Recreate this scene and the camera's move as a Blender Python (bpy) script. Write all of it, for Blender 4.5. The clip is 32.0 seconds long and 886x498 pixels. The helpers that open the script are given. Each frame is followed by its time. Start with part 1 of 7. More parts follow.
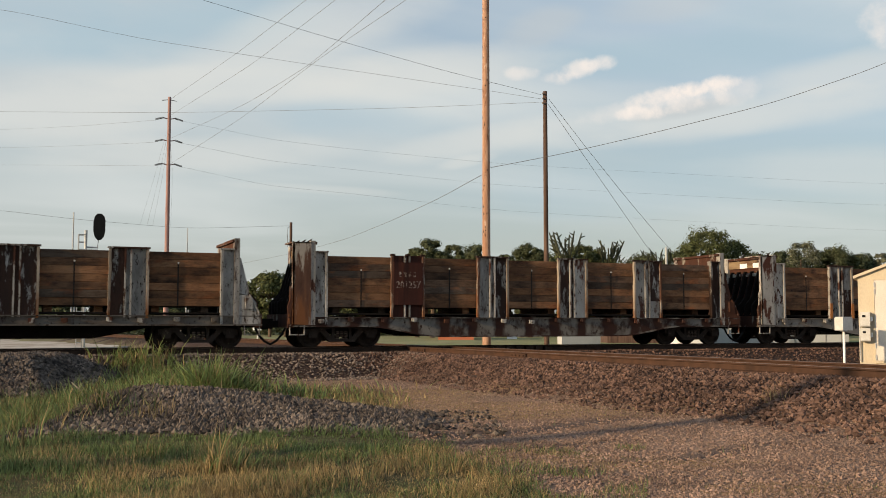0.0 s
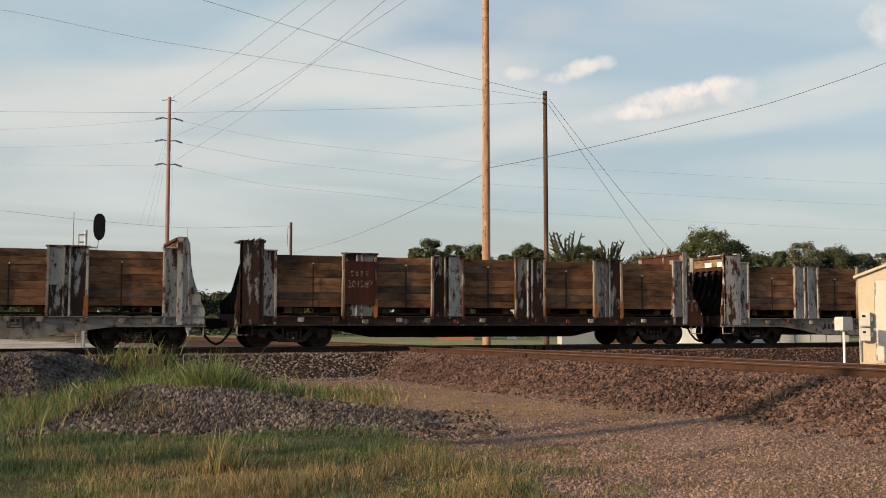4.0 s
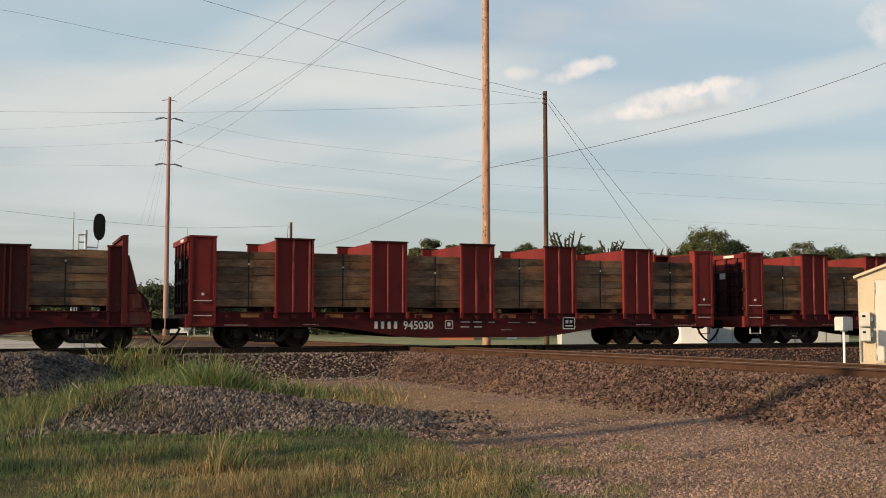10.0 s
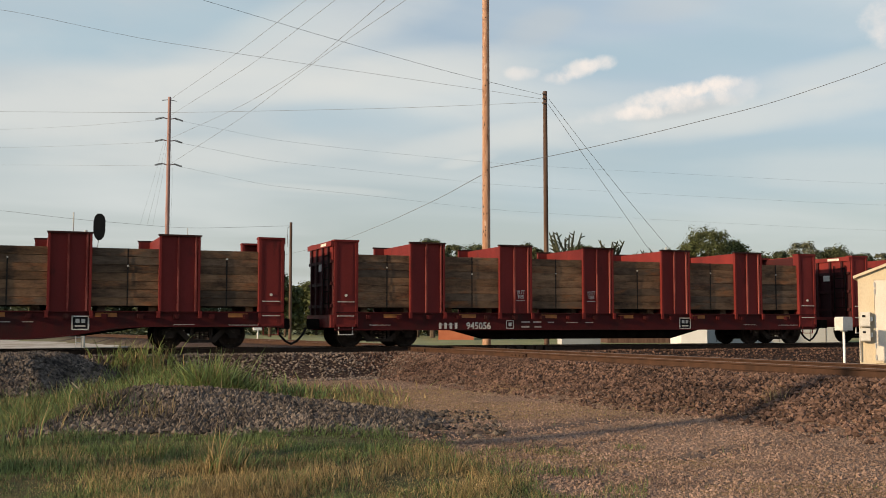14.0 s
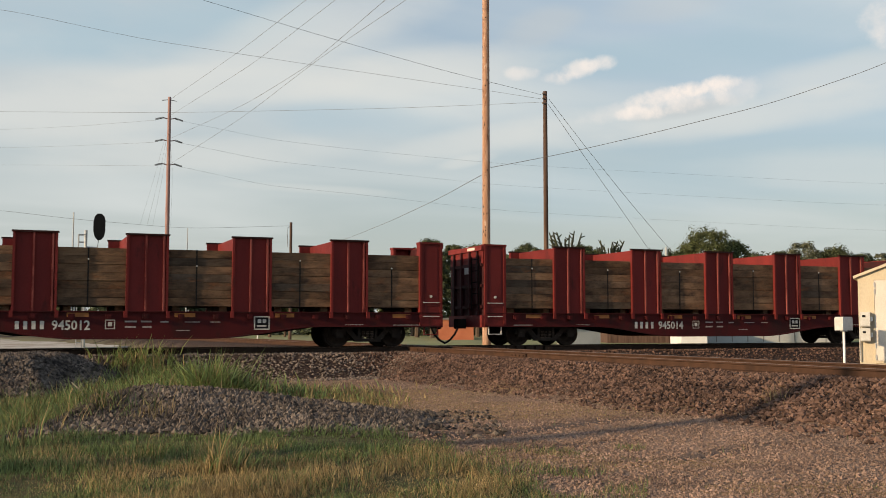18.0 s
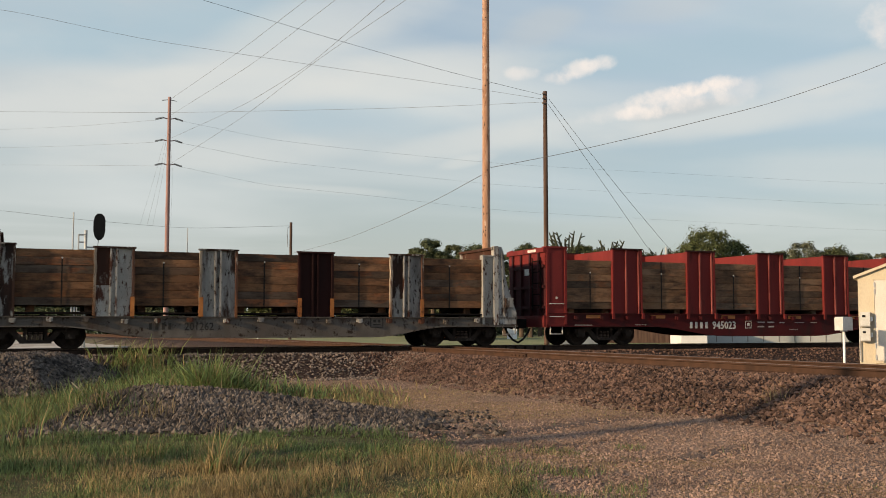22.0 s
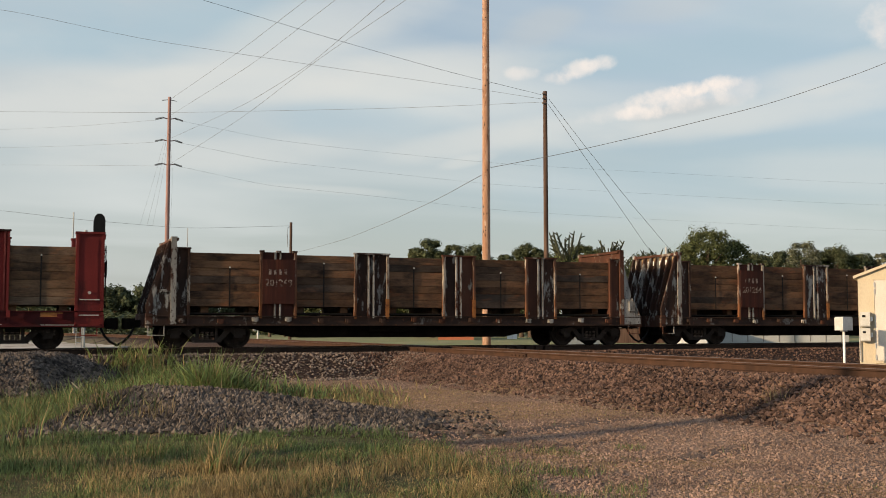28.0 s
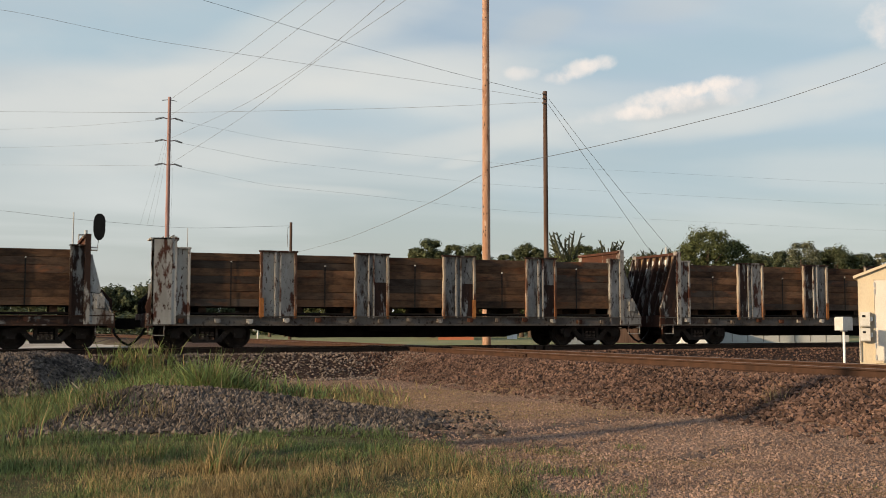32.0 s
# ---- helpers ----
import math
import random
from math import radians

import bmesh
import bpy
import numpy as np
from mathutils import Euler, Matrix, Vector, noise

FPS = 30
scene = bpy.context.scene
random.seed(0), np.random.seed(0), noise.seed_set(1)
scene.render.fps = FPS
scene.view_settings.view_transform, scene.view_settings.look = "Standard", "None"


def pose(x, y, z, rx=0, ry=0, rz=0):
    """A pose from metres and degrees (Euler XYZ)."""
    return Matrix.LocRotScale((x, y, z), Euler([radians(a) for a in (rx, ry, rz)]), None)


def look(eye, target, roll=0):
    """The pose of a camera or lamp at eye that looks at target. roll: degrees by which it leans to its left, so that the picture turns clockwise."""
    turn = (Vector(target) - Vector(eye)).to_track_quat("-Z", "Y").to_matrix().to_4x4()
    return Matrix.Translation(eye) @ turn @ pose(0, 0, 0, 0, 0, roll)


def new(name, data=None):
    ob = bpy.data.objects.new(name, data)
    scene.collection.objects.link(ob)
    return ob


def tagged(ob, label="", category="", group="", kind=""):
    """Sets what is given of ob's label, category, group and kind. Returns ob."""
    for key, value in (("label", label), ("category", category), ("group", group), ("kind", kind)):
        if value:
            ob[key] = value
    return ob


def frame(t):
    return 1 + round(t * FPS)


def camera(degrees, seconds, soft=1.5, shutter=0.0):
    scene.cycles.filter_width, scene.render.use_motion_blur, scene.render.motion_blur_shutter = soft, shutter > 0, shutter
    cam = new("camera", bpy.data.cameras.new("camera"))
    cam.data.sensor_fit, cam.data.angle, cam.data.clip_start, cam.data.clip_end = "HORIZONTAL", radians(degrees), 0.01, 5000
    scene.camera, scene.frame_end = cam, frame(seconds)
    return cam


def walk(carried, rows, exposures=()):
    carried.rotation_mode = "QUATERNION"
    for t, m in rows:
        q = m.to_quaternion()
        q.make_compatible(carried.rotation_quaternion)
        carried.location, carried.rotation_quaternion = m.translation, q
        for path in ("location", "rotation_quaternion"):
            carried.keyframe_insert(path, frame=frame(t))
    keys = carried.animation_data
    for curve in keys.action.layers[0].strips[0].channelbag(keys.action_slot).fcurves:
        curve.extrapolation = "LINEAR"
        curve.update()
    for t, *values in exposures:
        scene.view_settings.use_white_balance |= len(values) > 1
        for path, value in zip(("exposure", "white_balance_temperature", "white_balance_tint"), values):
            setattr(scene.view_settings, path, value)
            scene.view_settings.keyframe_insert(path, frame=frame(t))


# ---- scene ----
# World: x runs along the train's track, y away from the camera, z = 0 is the top of the rails.
EYE = Vector((0.0, -33.45, 0.69))
TURN = 21.945          # the camera looks this far to the right of the track's normal
TILT = 4.107
cam = camera(45.27, 32.0, soft=0.9, shutter=0.08)
CAM_POSE = pose(EYE.x, EYE.y, EYE.z, 90 + TILT, 0, -TURN)
walk(cam, [(0.0, CAM_POSE), (32.0, CAM_POSE)], exposures=[(0.0, 0.0, 6720, 10), (32.0, 0.0, 6720, 10)])

CT, ST = math.cos(radians(TURN)), math.sin(radians(TURN))


def place(lat, dist, z=0.0):
    """World point lat metres to the right of the camera's axis and dist metres ahead of it."""
    return Vector((lat * CT + dist * ST, EYE.y - lat * ST + dist * CT, z))


# ---- world, sun ----
SUN_AZ = (-0.9925, -0.122)     # the side from which the sun shines
SUN_EL = 14.0
world = bpy.data.worlds.new("sky")
scene.world = world
world.use_nodes = True


def build_world():
    nt = world.node_tree
    nt.nodes.clear()
    N, L = nt.nodes.new, nt.links.new
    out, bg = N("ShaderNodeOutputWorld"), N("ShaderNodeBackground")
    sky = N("ShaderNodeTexSky")
    sky.sky_type, sky.sun_disc = "NISHITA", False
    sky.sun_elevation = radians(SUN_EL)
    sky.sun_rotation = math.atan2(SUN_AZ[0], SUN_AZ[1])
    sky.air_density, sky.dust_density, sky.ozone_density = 1.0, 2.0, 1.5
    geo = N("ShaderNodeTexCoord")
    sep = N("ShaderNodeSeparateXYZ")
    L(geo.outputs["Generated"], sep.inputs[0])
    # stretched veils of high cloud: project the direction on a flat layer overhead
    zc = N("ShaderNodeMath"); zc.operation = "MAXIMUM"; zc.inputs[1].default_value = 0.0
    L(sep.outputs["Z"], zc.inputs[0])
    za = N("ShaderNodeMath"); za.operation = "ADD"; za.inputs[1].default_value = 0.12
    L(zc.outputs[0], za.inputs[0])
    dv = N("ShaderNodeVectorMath"); dv.operation = "DIVIDE"
    cmb = N("ShaderNodeCombineXYZ")
    for i in range(3):
        L(za.outputs[0], cmb.inputs[i])
    L(geo.outputs["Generated"], dv.inputs[0]); L(cmb.outputs[0], dv.inputs[1])
    mp = N("ShaderNodeMapping"); mp.inputs["Rotation"].default_value = (0, 0, radians(25)); mp.inputs["Scale"].default_value = (0.5, 1.1, 1)
    L(dv.outputs[0], mp.inputs[0])
    nz = N("ShaderNodeTexNoise"); nz.inputs["Scale"].default_value = 0.9; nz.inputs["Detail"].default_value = 4; nz.inputs["Roughness"].default_value = 0.45
    nz.inputs["Distortion"].default_value = 0.6
    L(mp.outputs[0], nz.inputs["Vector"])
    rm = N("ShaderNodeMapRange"); rm.inputs["From Min"].default_value = 0.36; rm.inputs["From Max"].default_value = 0.74
    rm.inputs["To Max"].default_value = 0.82
    L(nz.outputs[0], rm.inputs[0])
    veil = N("ShaderNodeMix"); veil.data_type = "RGBA"
    veil.inputs["B"].default_value = VEIL
    gain = N("ShaderNodeMix"); gain.data_type = "RGBA"; gain.blend_type = "MULTIPLY"; gain.inputs["Factor"].default_value = 1
    gain.inputs["B"].default_value = SKY_GAIN
    L(sky.outputs[0], gain.inputs["A"])
    # the lower sky pales into haze
    hz = N("ShaderNodeMapRange"); hz.inputs["From Min"].default_value = 0.0; hz.inputs["From Max"].default_value = 0.34
    hz.inputs["To Min"].default_value = 0.92; hz.inputs["To Max"].default_value = 0.30
    L(sep.outputs["Z"], hz.inputs[0])
    zn = N("ShaderNodeMapRange"); zn.inputs["From Min"].default_value = 0.36; zn.inputs["From Max"].default_value = 0.85
    zn.inputs["To Min"].default_value = 1.0; zn.inputs["To Max"].default_value = 0.15
    L(sep.outputs["Z"], zn.inputs[0])
    hm = N("ShaderNodeMath"); hm.operation = "MULTIPLY"
    L(hz.outputs[0], hm.inputs[0]); L(zn.outputs[0], hm.inputs[1])
    vm = N("ShaderNodeMath"); vm.operation = "MULTIPLY"
    L(rm.outputs[0], vm.inputs[0]); L(zn.outputs[0], vm.inputs[1])
    L(vm.outputs[0], veil.inputs["Factor"])
    haze = N("ShaderNodeMix"); haze.data_type = "RGBA"; haze.inputs["B"].default_value = HAZE
    L(hm.outputs[0], haze.inputs["Factor"]); L(gain.outputs["Result"], haze.inputs["A"])
    L(haze.outputs["Result"], veil.inputs["A"])
    last = veil.outputs["Result"]
    # three small heaps of cloud
    # broad wisps of thin cloud, drawn out along the wind
    n6 = N("ShaderNodeTexNoise"); n6.inputs["Scale"].default_value = 9; n6.inputs["Detail"].default_value = 5; n6.inputs["Roughness"].default_value = 0.55
    m6 = N("ShaderNodeMapping"); m6.inputs["Scale"].default_value = (1, 1, 2.6)
    L(geo.outputs["Generated"], m6.inputs[0]); L(m6.outputs[0], n6.inputs["Vector"])
    n2 = N("ShaderNodeTexNoise"); n2.inputs["Scale"].default_value = 34; n2.inputs["Detail"].default_value = 8; n2.inputs["Roughness"].default_value = 0.6
    L(geo.outputs["Generated"], n2.inputs["Vector"])
    for (px, py, wx, wy, amount, slope, tint) in WISPS + CLOUDS:
        soft = tint is not CLOUD
        lat, up = (px - 784) / 1880, (441 - py) / 1880
        d = (CAM_POSE.to_3x3() @ Vector((lat, up, -1))).normalized()
        rt = Vector((CT, -ST, 0)); upv = rt.cross(d)
        rt, upv = rt * math.cos(slope) + upv * math.sin(slope), upv * math.cos(slope) - rt * math.sin(slope)
        vals = []
        for axis, w in ((rt, wx / 1880), (upv, wy / 1880)):
            sb = N("ShaderNodeVectorMath"); sb.operation = "SUBTRACT"; sb.inputs[1].default_value = d
            L(geo.outputs["Generated"], sb.inputs[0])
            dt = N("ShaderNodeVectorMath"); dt.operation = "DOT_PRODUCT"; dt.inputs[1].default_value = axis / w
            L(sb.outputs[0], dt.inputs[0])
            pw = N("ShaderNodeMath"); pw.operation = "MULTIPLY"
            L(dt.outputs["Value"], pw.inputs[0]); L(dt.outputs["Value"], pw.inputs[1])
            vals.append(pw)
        ad = N("ShaderNodeMath"); ad.operation = "ADD"
        L(vals[0].outputs[0], ad.inputs[0]); L(vals[1].outputs[0], ad.inputs[1])
        sub = N("ShaderNodeMath"); sub.operation = "MULTIPLY_ADD"; sub.inputs[1].default_value = 1.3 if soft else 2.4
        L((n6 if soft else n2).outputs[0], sub.inputs[0])
        ng = N("ShaderNodeMath"); ng.operation = "MULTIPLY"; ng.inputs[1].default_value = -0.8
        L(ad.outputs[0], ng.inputs[0]); L(ng.outputs[0], sub.inputs[2])
        cr = N("ShaderNodeMapRange"); cr.interpolation_type = "SMOOTHSTEP"
        cr.inputs["From Min"].default_value, cr.inputs["From Max"].default_value = (-0.35, 0.75) if soft else (0.3, 1.45); cr.inputs["To Max"].default_value = amount
        L(sub.outputs[0], cr.inputs[0])
        mx = N("ShaderNodeMix"); mx.data_type = "RGBA"; mx.inputs["B"].default_value = tint
        L(cr.outputs[0], mx.inputs["Factor"]); L(last, mx.inputs["A"])
        last = mx.outputs["Result"]
    bg.inputs["Strength"].default_value = SKY_STRENGTH
    L(last, bg.inputs[0]); L(bg.outputs[0], out.inputs[0])


SKY_STRENGTH = 0.10
SKY_GAIN = (1.45, 1.80, 2.02, 1)
HAZE = (5.0, 5.28, 5.2, 1)
VEIL = (6.9, 7.35, 7.4, 1)
CLOUD = (10.2, 9.15, 8.4, 1)
SHADE = (5.6, 5.95, 6.15, 1)      # the shaded foot of a heap
PALE = (7.35, 7.5, 7.3, 1)       # thin sunlit cloud
CLEAR = (4.1, 5.55, 6.5, 1)      # clear sky between the veils
# each: place in the sky, half width and height, density, slope and colour
WISPS = [(250, 55, 330, 60, 0.85, 0.10, CLEAR), (60, 10, 160, 40, 0.5, 0.0, CLEAR), (640, 215, 190, 38, 0.5, -0.05, CLEAR), (1230, 100, 330, 45, 0.7, 0.05, CLEAR), (1420, 45, 220, 60, 0.6, 0.0, CLEAR),
         (1200, 330, 460, 60, 0.35, 0.05, CLEAR), (560, 50, 260, 60, 0.5, 0.25, PALE), (760, 130, 240, 50, 0.55, 0.1, PALE), (420, 150, 260, 45, 0.5, 0.1, PALE), (100, 190, 260, 70, 0.6, 0.05, PALE),
         (350, 275, 330, 34, 0.5, 0.03, PALE), (820, 255, 200, 30, 0.45, 0.15, PALE), (830, 285, 60, 12, 0.5, 0.2, PALE), (560, 335, 160, 10, 0.35, -0.06, PALE), (1330, 205, 330, 34, 0.55, 0.16, PALE), (1480, 130, 170, 34, 0.5, 0.2, PALE),
         (1000, 235, 200, 40, 0.4, 0.1, PALE), (1500, 300, 240, 40, 0.35, 0.0, PALE), (960, 45, 80, 34, 0.5, 0.2, SHADE), (1180, 12, 110, 30, 0.4, 0.1, SHADE)]
CLOUDS = [(1215, 192, 100, 16, 0.6, 0.2, SHADE), (1262, 152, 46, 15, 0.85, 0.25, CLOUD), (1222, 158, 42, 15, 0.85, 0.1, CLOUD), (1170, 172, 60, 18, 0.75, 0.18, CLOUD), (1205, 180, 86, 22, 0.55, 0.22, CLOUD), (1140, 200, 56, 14, 0.7, 0.1, CLOUD), (1085, 200, 76, 18, 0.28, 0.2, CLOUD), (1300, 160, 40, 24, 0.3, 0.2, CLOUD),
          (1062, 112, 34, 14, 0.6, 0.2, CLOUD), (1022, 124, 44, 18, 0.6, 0.3, CLOUD), (992, 138, 36, 14, 0.5, 0.0, CLOUD), (924, 130, 34, 13, 0.42, 0.0, CLOUD), (1556, 44, 30, 40, 0.55, 0.6, CLOUD)]
build_world()

sun = new("sun", bpy.data.lights.new("sun", "SUN"))
sun.data.energy, sun.data.angle, sun.data.color = 5.6, radians(1.1), (1.0, 0.74, 0.47)
sun.matrix_world = look((-60, -25, 30), (-60 - SUN_AZ[0] * 10, -25 - SUN_AZ[1] * 10, 30 - 10 * math.tan(radians(SUN_EL))))


# ---- materials ----
def material(name, base, rough=0.8, metal=0.0, second=None, scale=3.0, spots=None, spot_scale=1.5, spot_at=(0.5, 0.6), fine=40.0,
             bump=0.2, vary=0.0, stretch=(1, 1, 1), third=None, shift=True, bump_dist=0.02, flecks=None, gloss=0.12, streaks=None, foot=None):
    """Base and second colour mixed by noise, spots laid over by another noise, a fine grain and relief; vary: change from object to object."""
    m = bpy.data.materials.new(name)
    m.use_nodes = True
    nt = m.node_tree
    N, L = nt.nodes.new, nt.links.new
    b = nt.nodes["Principled BSDF"]
    b.inputs["Roughness"].default_value, b.inputs["Metallic"].default_value = rough, metal
    b.inputs["Specular IOR Level"].default_value = gloss
    tc, info = N("ShaderNodeTexCoord"), N("ShaderNodeObjectInfo")
    vec = tc.outputs["Object"]
    if shift:
        sc = N("ShaderNodeVectorMath"); sc.operation = "MULTIPLY_ADD"; sc.inputs[1].default_value = (37, 53, 71)
        cb = N("ShaderNodeCombineXYZ")
        for i in range(3):
            L(info.outputs["Random"], cb.inputs[i])
        L(cb.outputs[0], sc.inputs[0]); L(vec, sc.inputs[2])
        vec = sc.outputs[0]
    mp = N("ShaderNodeMapping"); mp.inputs["Scale"].default_value = stretch
    L(vec, mp.inputs[0])
    n1 = N("ShaderNodeTexNoise"); n1.inputs["Scale"].default_value = scale; n1.inputs["Detail"].default_value = 6
    L(mp.outputs[0], n1.inputs["Vector"])
    r1 = N("ShaderNodeMapRange"); r1.inputs["From Min"].default_value = 0.32; r1.inputs["From Max"].default_value = 0.68
    L(n1.outputs[0], r1.inputs[0])
    mx = N("ShaderNodeMix"); mx.data_type = "RGBA"
    mx.inputs["A"].default_value, mx.inputs["B"].default_value = (*base, 1), (*(second or [c * 0.7 for c in base]), 1)
    L(r1.outputs[0], mx.inputs["Factor"])
    col = mx.outputs["Result"]
    if third:
        rr = N("ShaderNodeMapRange"); rr.inputs["From Min"].default_value = 0.45; rr.inputs["From Max"].default_value = 0.95
        L(info.outputs["Random"], rr.inputs[0])
        m3 = N("ShaderNodeMix"); m3.data_type = "RGBA"; m3.inputs["B"].default_value = (*third, 1)
        L(rr.outputs[0], m3.inputs["Factor"]); L(col, m3.inputs["A"])
        col = m3.outputs["Result"]
    if spots:
        n2 = N("ShaderNodeTexNoise"); n2.inputs["Scale"].default_value = spot_scale; n2.inputs["Detail"].default_value = 9; n2.inputs["Roughness"].default_value = 0.65
        L(mp.outputs[0], n2.inputs["Vector"])
        r2 = N("ShaderNodeMapRange"); r2.inputs["From Min"].default_value, r2.inputs["From Max"].default_value = spot_at
        L(n2.outputs[0], r2.inputs[0])
        m2 = N("ShaderNodeMix"); m2.data_type = "RGBA"; m2.inputs["B"].default_value = (*spots, 1)
        L(r2.outputs[0], m2.inputs["Factor"]); L(col, m2.inputs["A"])
        col = m2.outputs["Result"]
    if flecks:
        n4 = N("ShaderNodeTexNoise"); n4.inputs["Scale"].default_value = flecks[1]; n4.inputs["Detail"].default_value = 5; n4.inputs["Roughness"].default_value = 0.7
        L(mp.outputs[0], n4.inputs["Vector"])
        r4 = N("ShaderNodeMapRange"); r4.inputs["From Min"].default_value, r4.inputs["From Max"].default_value = flecks[2:4]
        L(n4.outputs[0], r4.inputs[0])
        m4 = N("ShaderNodeMix"); m4.data_type = "RGBA"; m4.inputs["B"].default_value = (*flecks[0], 1)
        L(r4.outputs[0], m4.inputs["Factor"]); L(col, m4.inputs["A"])
        col = m4.outputs["Result"]
    if streaks:
        # rust that runs down from each stake pocket: colour, pitch, first pocket, half width
        sx = N("ShaderNodeSeparateXYZ"); L(tc.outputs["Object"], sx.inputs[0])
        n5 = N("ShaderNodeTexNoise"); n5.inputs["Scale"].default_value = 2.2; n5.inputs["Detail"].default_value = 6
        L(mp.outputs[0], n5.inputs["Vector"])
        wob = N("ShaderNodeMath"); wob.operation = "MULTIPLY_ADD"; wob.inputs[1].default_value = 0.55
        L(n5.outputs[0], wob.inputs[0]); L(sx.outputs["X"], wob.inputs[2])
        pp = N("ShaderNodeMath"); pp.operation = "PINGPONG"; pp.inputs[1].default_value = streaks[1] / 2
        sh = N("ShaderNodeMath"); sh.operation = "SUBTRACT"; sh.inputs[1].default_value = streaks[2] + 0.27
        L(wob.outputs[0], sh.inputs[0]); L(sh.outputs[0], pp.inputs[0])
        r5 = N("ShaderNodeMapRange"); r5.inputs["From Min"].default_value, r5.inputs["From Max"].default_value = streaks[3] * 1.35, streaks[3] * 0.65
        L(pp.outputs[0], r5.inputs[0])
        m5 = N("ShaderNodeMix"); m5.data_type = "RGBA"; m5.inputs["B"].default_value = (*streaks[0], 1)
        L(r5.outputs[0], m5.inputs["Factor"]); L(col, m5.inputs["A"])
        col = m5.outputs["Result"]
    if foot:
        # rust that has crept up from the foot: colour, and the heights between which it thins out
        sz = N("ShaderNodeSeparateXYZ"); L(tc.outputs["Object"], sz.inputs[0])
        n7 = N("ShaderNodeTexNoise"); n7.inputs["Scale"].default_value = 3.0; n7.inputs["Detail"].default_value = 7
        L(mp.outputs[0], n7.inputs["Vector"])
        w7 = N("ShaderNodeMath"); w7.operation = "MULTIPLY_ADD"; w7.inputs[1].default_value = 2.6
        L(n7.outputs[0], w7.inputs[0]); L(sz.outputs["Z"], w7.inputs[2])
        r7 = N("ShaderNodeMapRange"); r7.inputs["From Min"].default_value, r7.inputs["From Max"].default_value = foot[2] + 1.3, foot[1] + 1.3
        L(w7.outputs[0], r7.inputs[0])
        m7 = N("ShaderNodeMix"); m7.data_type = "RGBA"; m7.inputs["B"].default_value = (*foot[0], 1)
        L(r7.outputs[0], m7.inputs["Factor"]); L(col, m7.inputs["A"])
        col = m7.outputs["Result"]
    n3 = N("ShaderNodeTexNoise"); n3.inputs["Scale"].default_value = fine; n3.inputs["Detail"].default_value = 4
    L(mp.outputs[0], n3.inputs["Vector"])
    hv = N("ShaderNodeHueSaturation")
    vr = N("ShaderNodeMapRange"); vr.inputs["To Min"].default_value = 0.82; vr.inputs["To Max"].default_value = 1.18
    L(n3.outputs[0], vr.inputs[0])
    if vary:
        v2 = N("ShaderNodeMapRange"); v2.inputs["To Min"].default_value = 1 - vary; v2.inputs["To Max"].default_value = 1 + vary
        L(info.outputs["Random"], v2.inputs[0])
        ml = N("ShaderNodeMath"); ml.operation = "MULTIPLY"
        L(vr.outputs[0], ml.inputs[0]); L(v2.outputs[0], ml.inputs[1])
        L(ml.outputs[0], hv.inputs["Value"])
    else:
        L(vr.outputs[0], hv.inputs["Value"])
    L(col, hv.inputs["Color"])
    L(hv.outputs[0], b.inputs["Base Color"])
    if bump:
        bp = N("ShaderNodeBump"); bp.inputs["Strength"].default_value = bump; bp.inputs["Distance"].default_value = bump_dist
        L(n3.outputs[0], bp.inputs["Height"]); L(bp.outputs[0], b.inputs["Normal"])
    return m


M_RED = material("maroon_paint", (0.165, 0.0235, 0.0215), 0.6, second=(0.112, 0.0165, 0.016), scale=1.2, spots=(0.045, 0.014, 0.013), spot_scale=2.2, spot_at=(0.58, 0.75), stretch=(1, 1, 0.35), vary=0.12)
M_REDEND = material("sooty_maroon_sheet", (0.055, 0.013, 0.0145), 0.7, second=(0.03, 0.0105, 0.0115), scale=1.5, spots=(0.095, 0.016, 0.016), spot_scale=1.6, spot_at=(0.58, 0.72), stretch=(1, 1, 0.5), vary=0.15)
M_CAP = material("dark_stake_cap", (0.045, 0.018, 0.016), 0.8, second=(0.024, 0.013, 0.012), scale=4, vary=0.2)
M_REDSILL = material("maroon_sill_paint", (0.070, 0.0095, 0.0105), 0.65, second=(0.045, 0.008, 0.009), scale=0.8, spots=(0.03, 0.012, 0.011), spot_scale=1.6, spot_at=(0.5, 0.7), stretch=(1, 1, 0.5))
M_REDWORN = material("faded_maroon_edge", (0.26, 0.075, 0.065), 0.7, second=(0.16, 0.035, 0.032), scale=3, spots=(0.10, 0.02, 0.02), spot_scale=2, stretch=(1, 1, 0.3))
M_REDDIRT = material("maroon_paint_dirty", (0.092, 0.0175, 0.0175), 0.75, second=(0.06, 0.0165, 0.016), scale=2.0, spots=(0.07, 0.045, 0.035), spot_scale=2.0, spot_at=(0.5, 0.75), stretch=(1, 1, 0.4), vary=0.1)
M_GREY = material("grey_paint_flaking", (0.32, 0.312, 0.298), 0.75, second=(0.155, 0.148, 0.14), scale=2.4, spots=(0.05, 0.03, 0.022), spot_scale=1.8, spot_at=(0.52, 0.62), stretch=(1.8, 1, 0.5), vary=0.25, flecks=((0.03, 0.021, 0.017), 9, 0.56, 0.62))
M_WHITE = material("white_paint_peeling", (0.38, 0.365, 0.34), 0.75, second=(0.24, 0.225, 0.205), scale=1.8, spots=(0.07, 0.028, 0.019), spot_scale=2.0, spot_at=(0.53, 0.58), stretch=(1.5, 1, 0.55), vary=0.2, flecks=((0.05, 0.026, 0.018), 8, 0.57, 0.62))
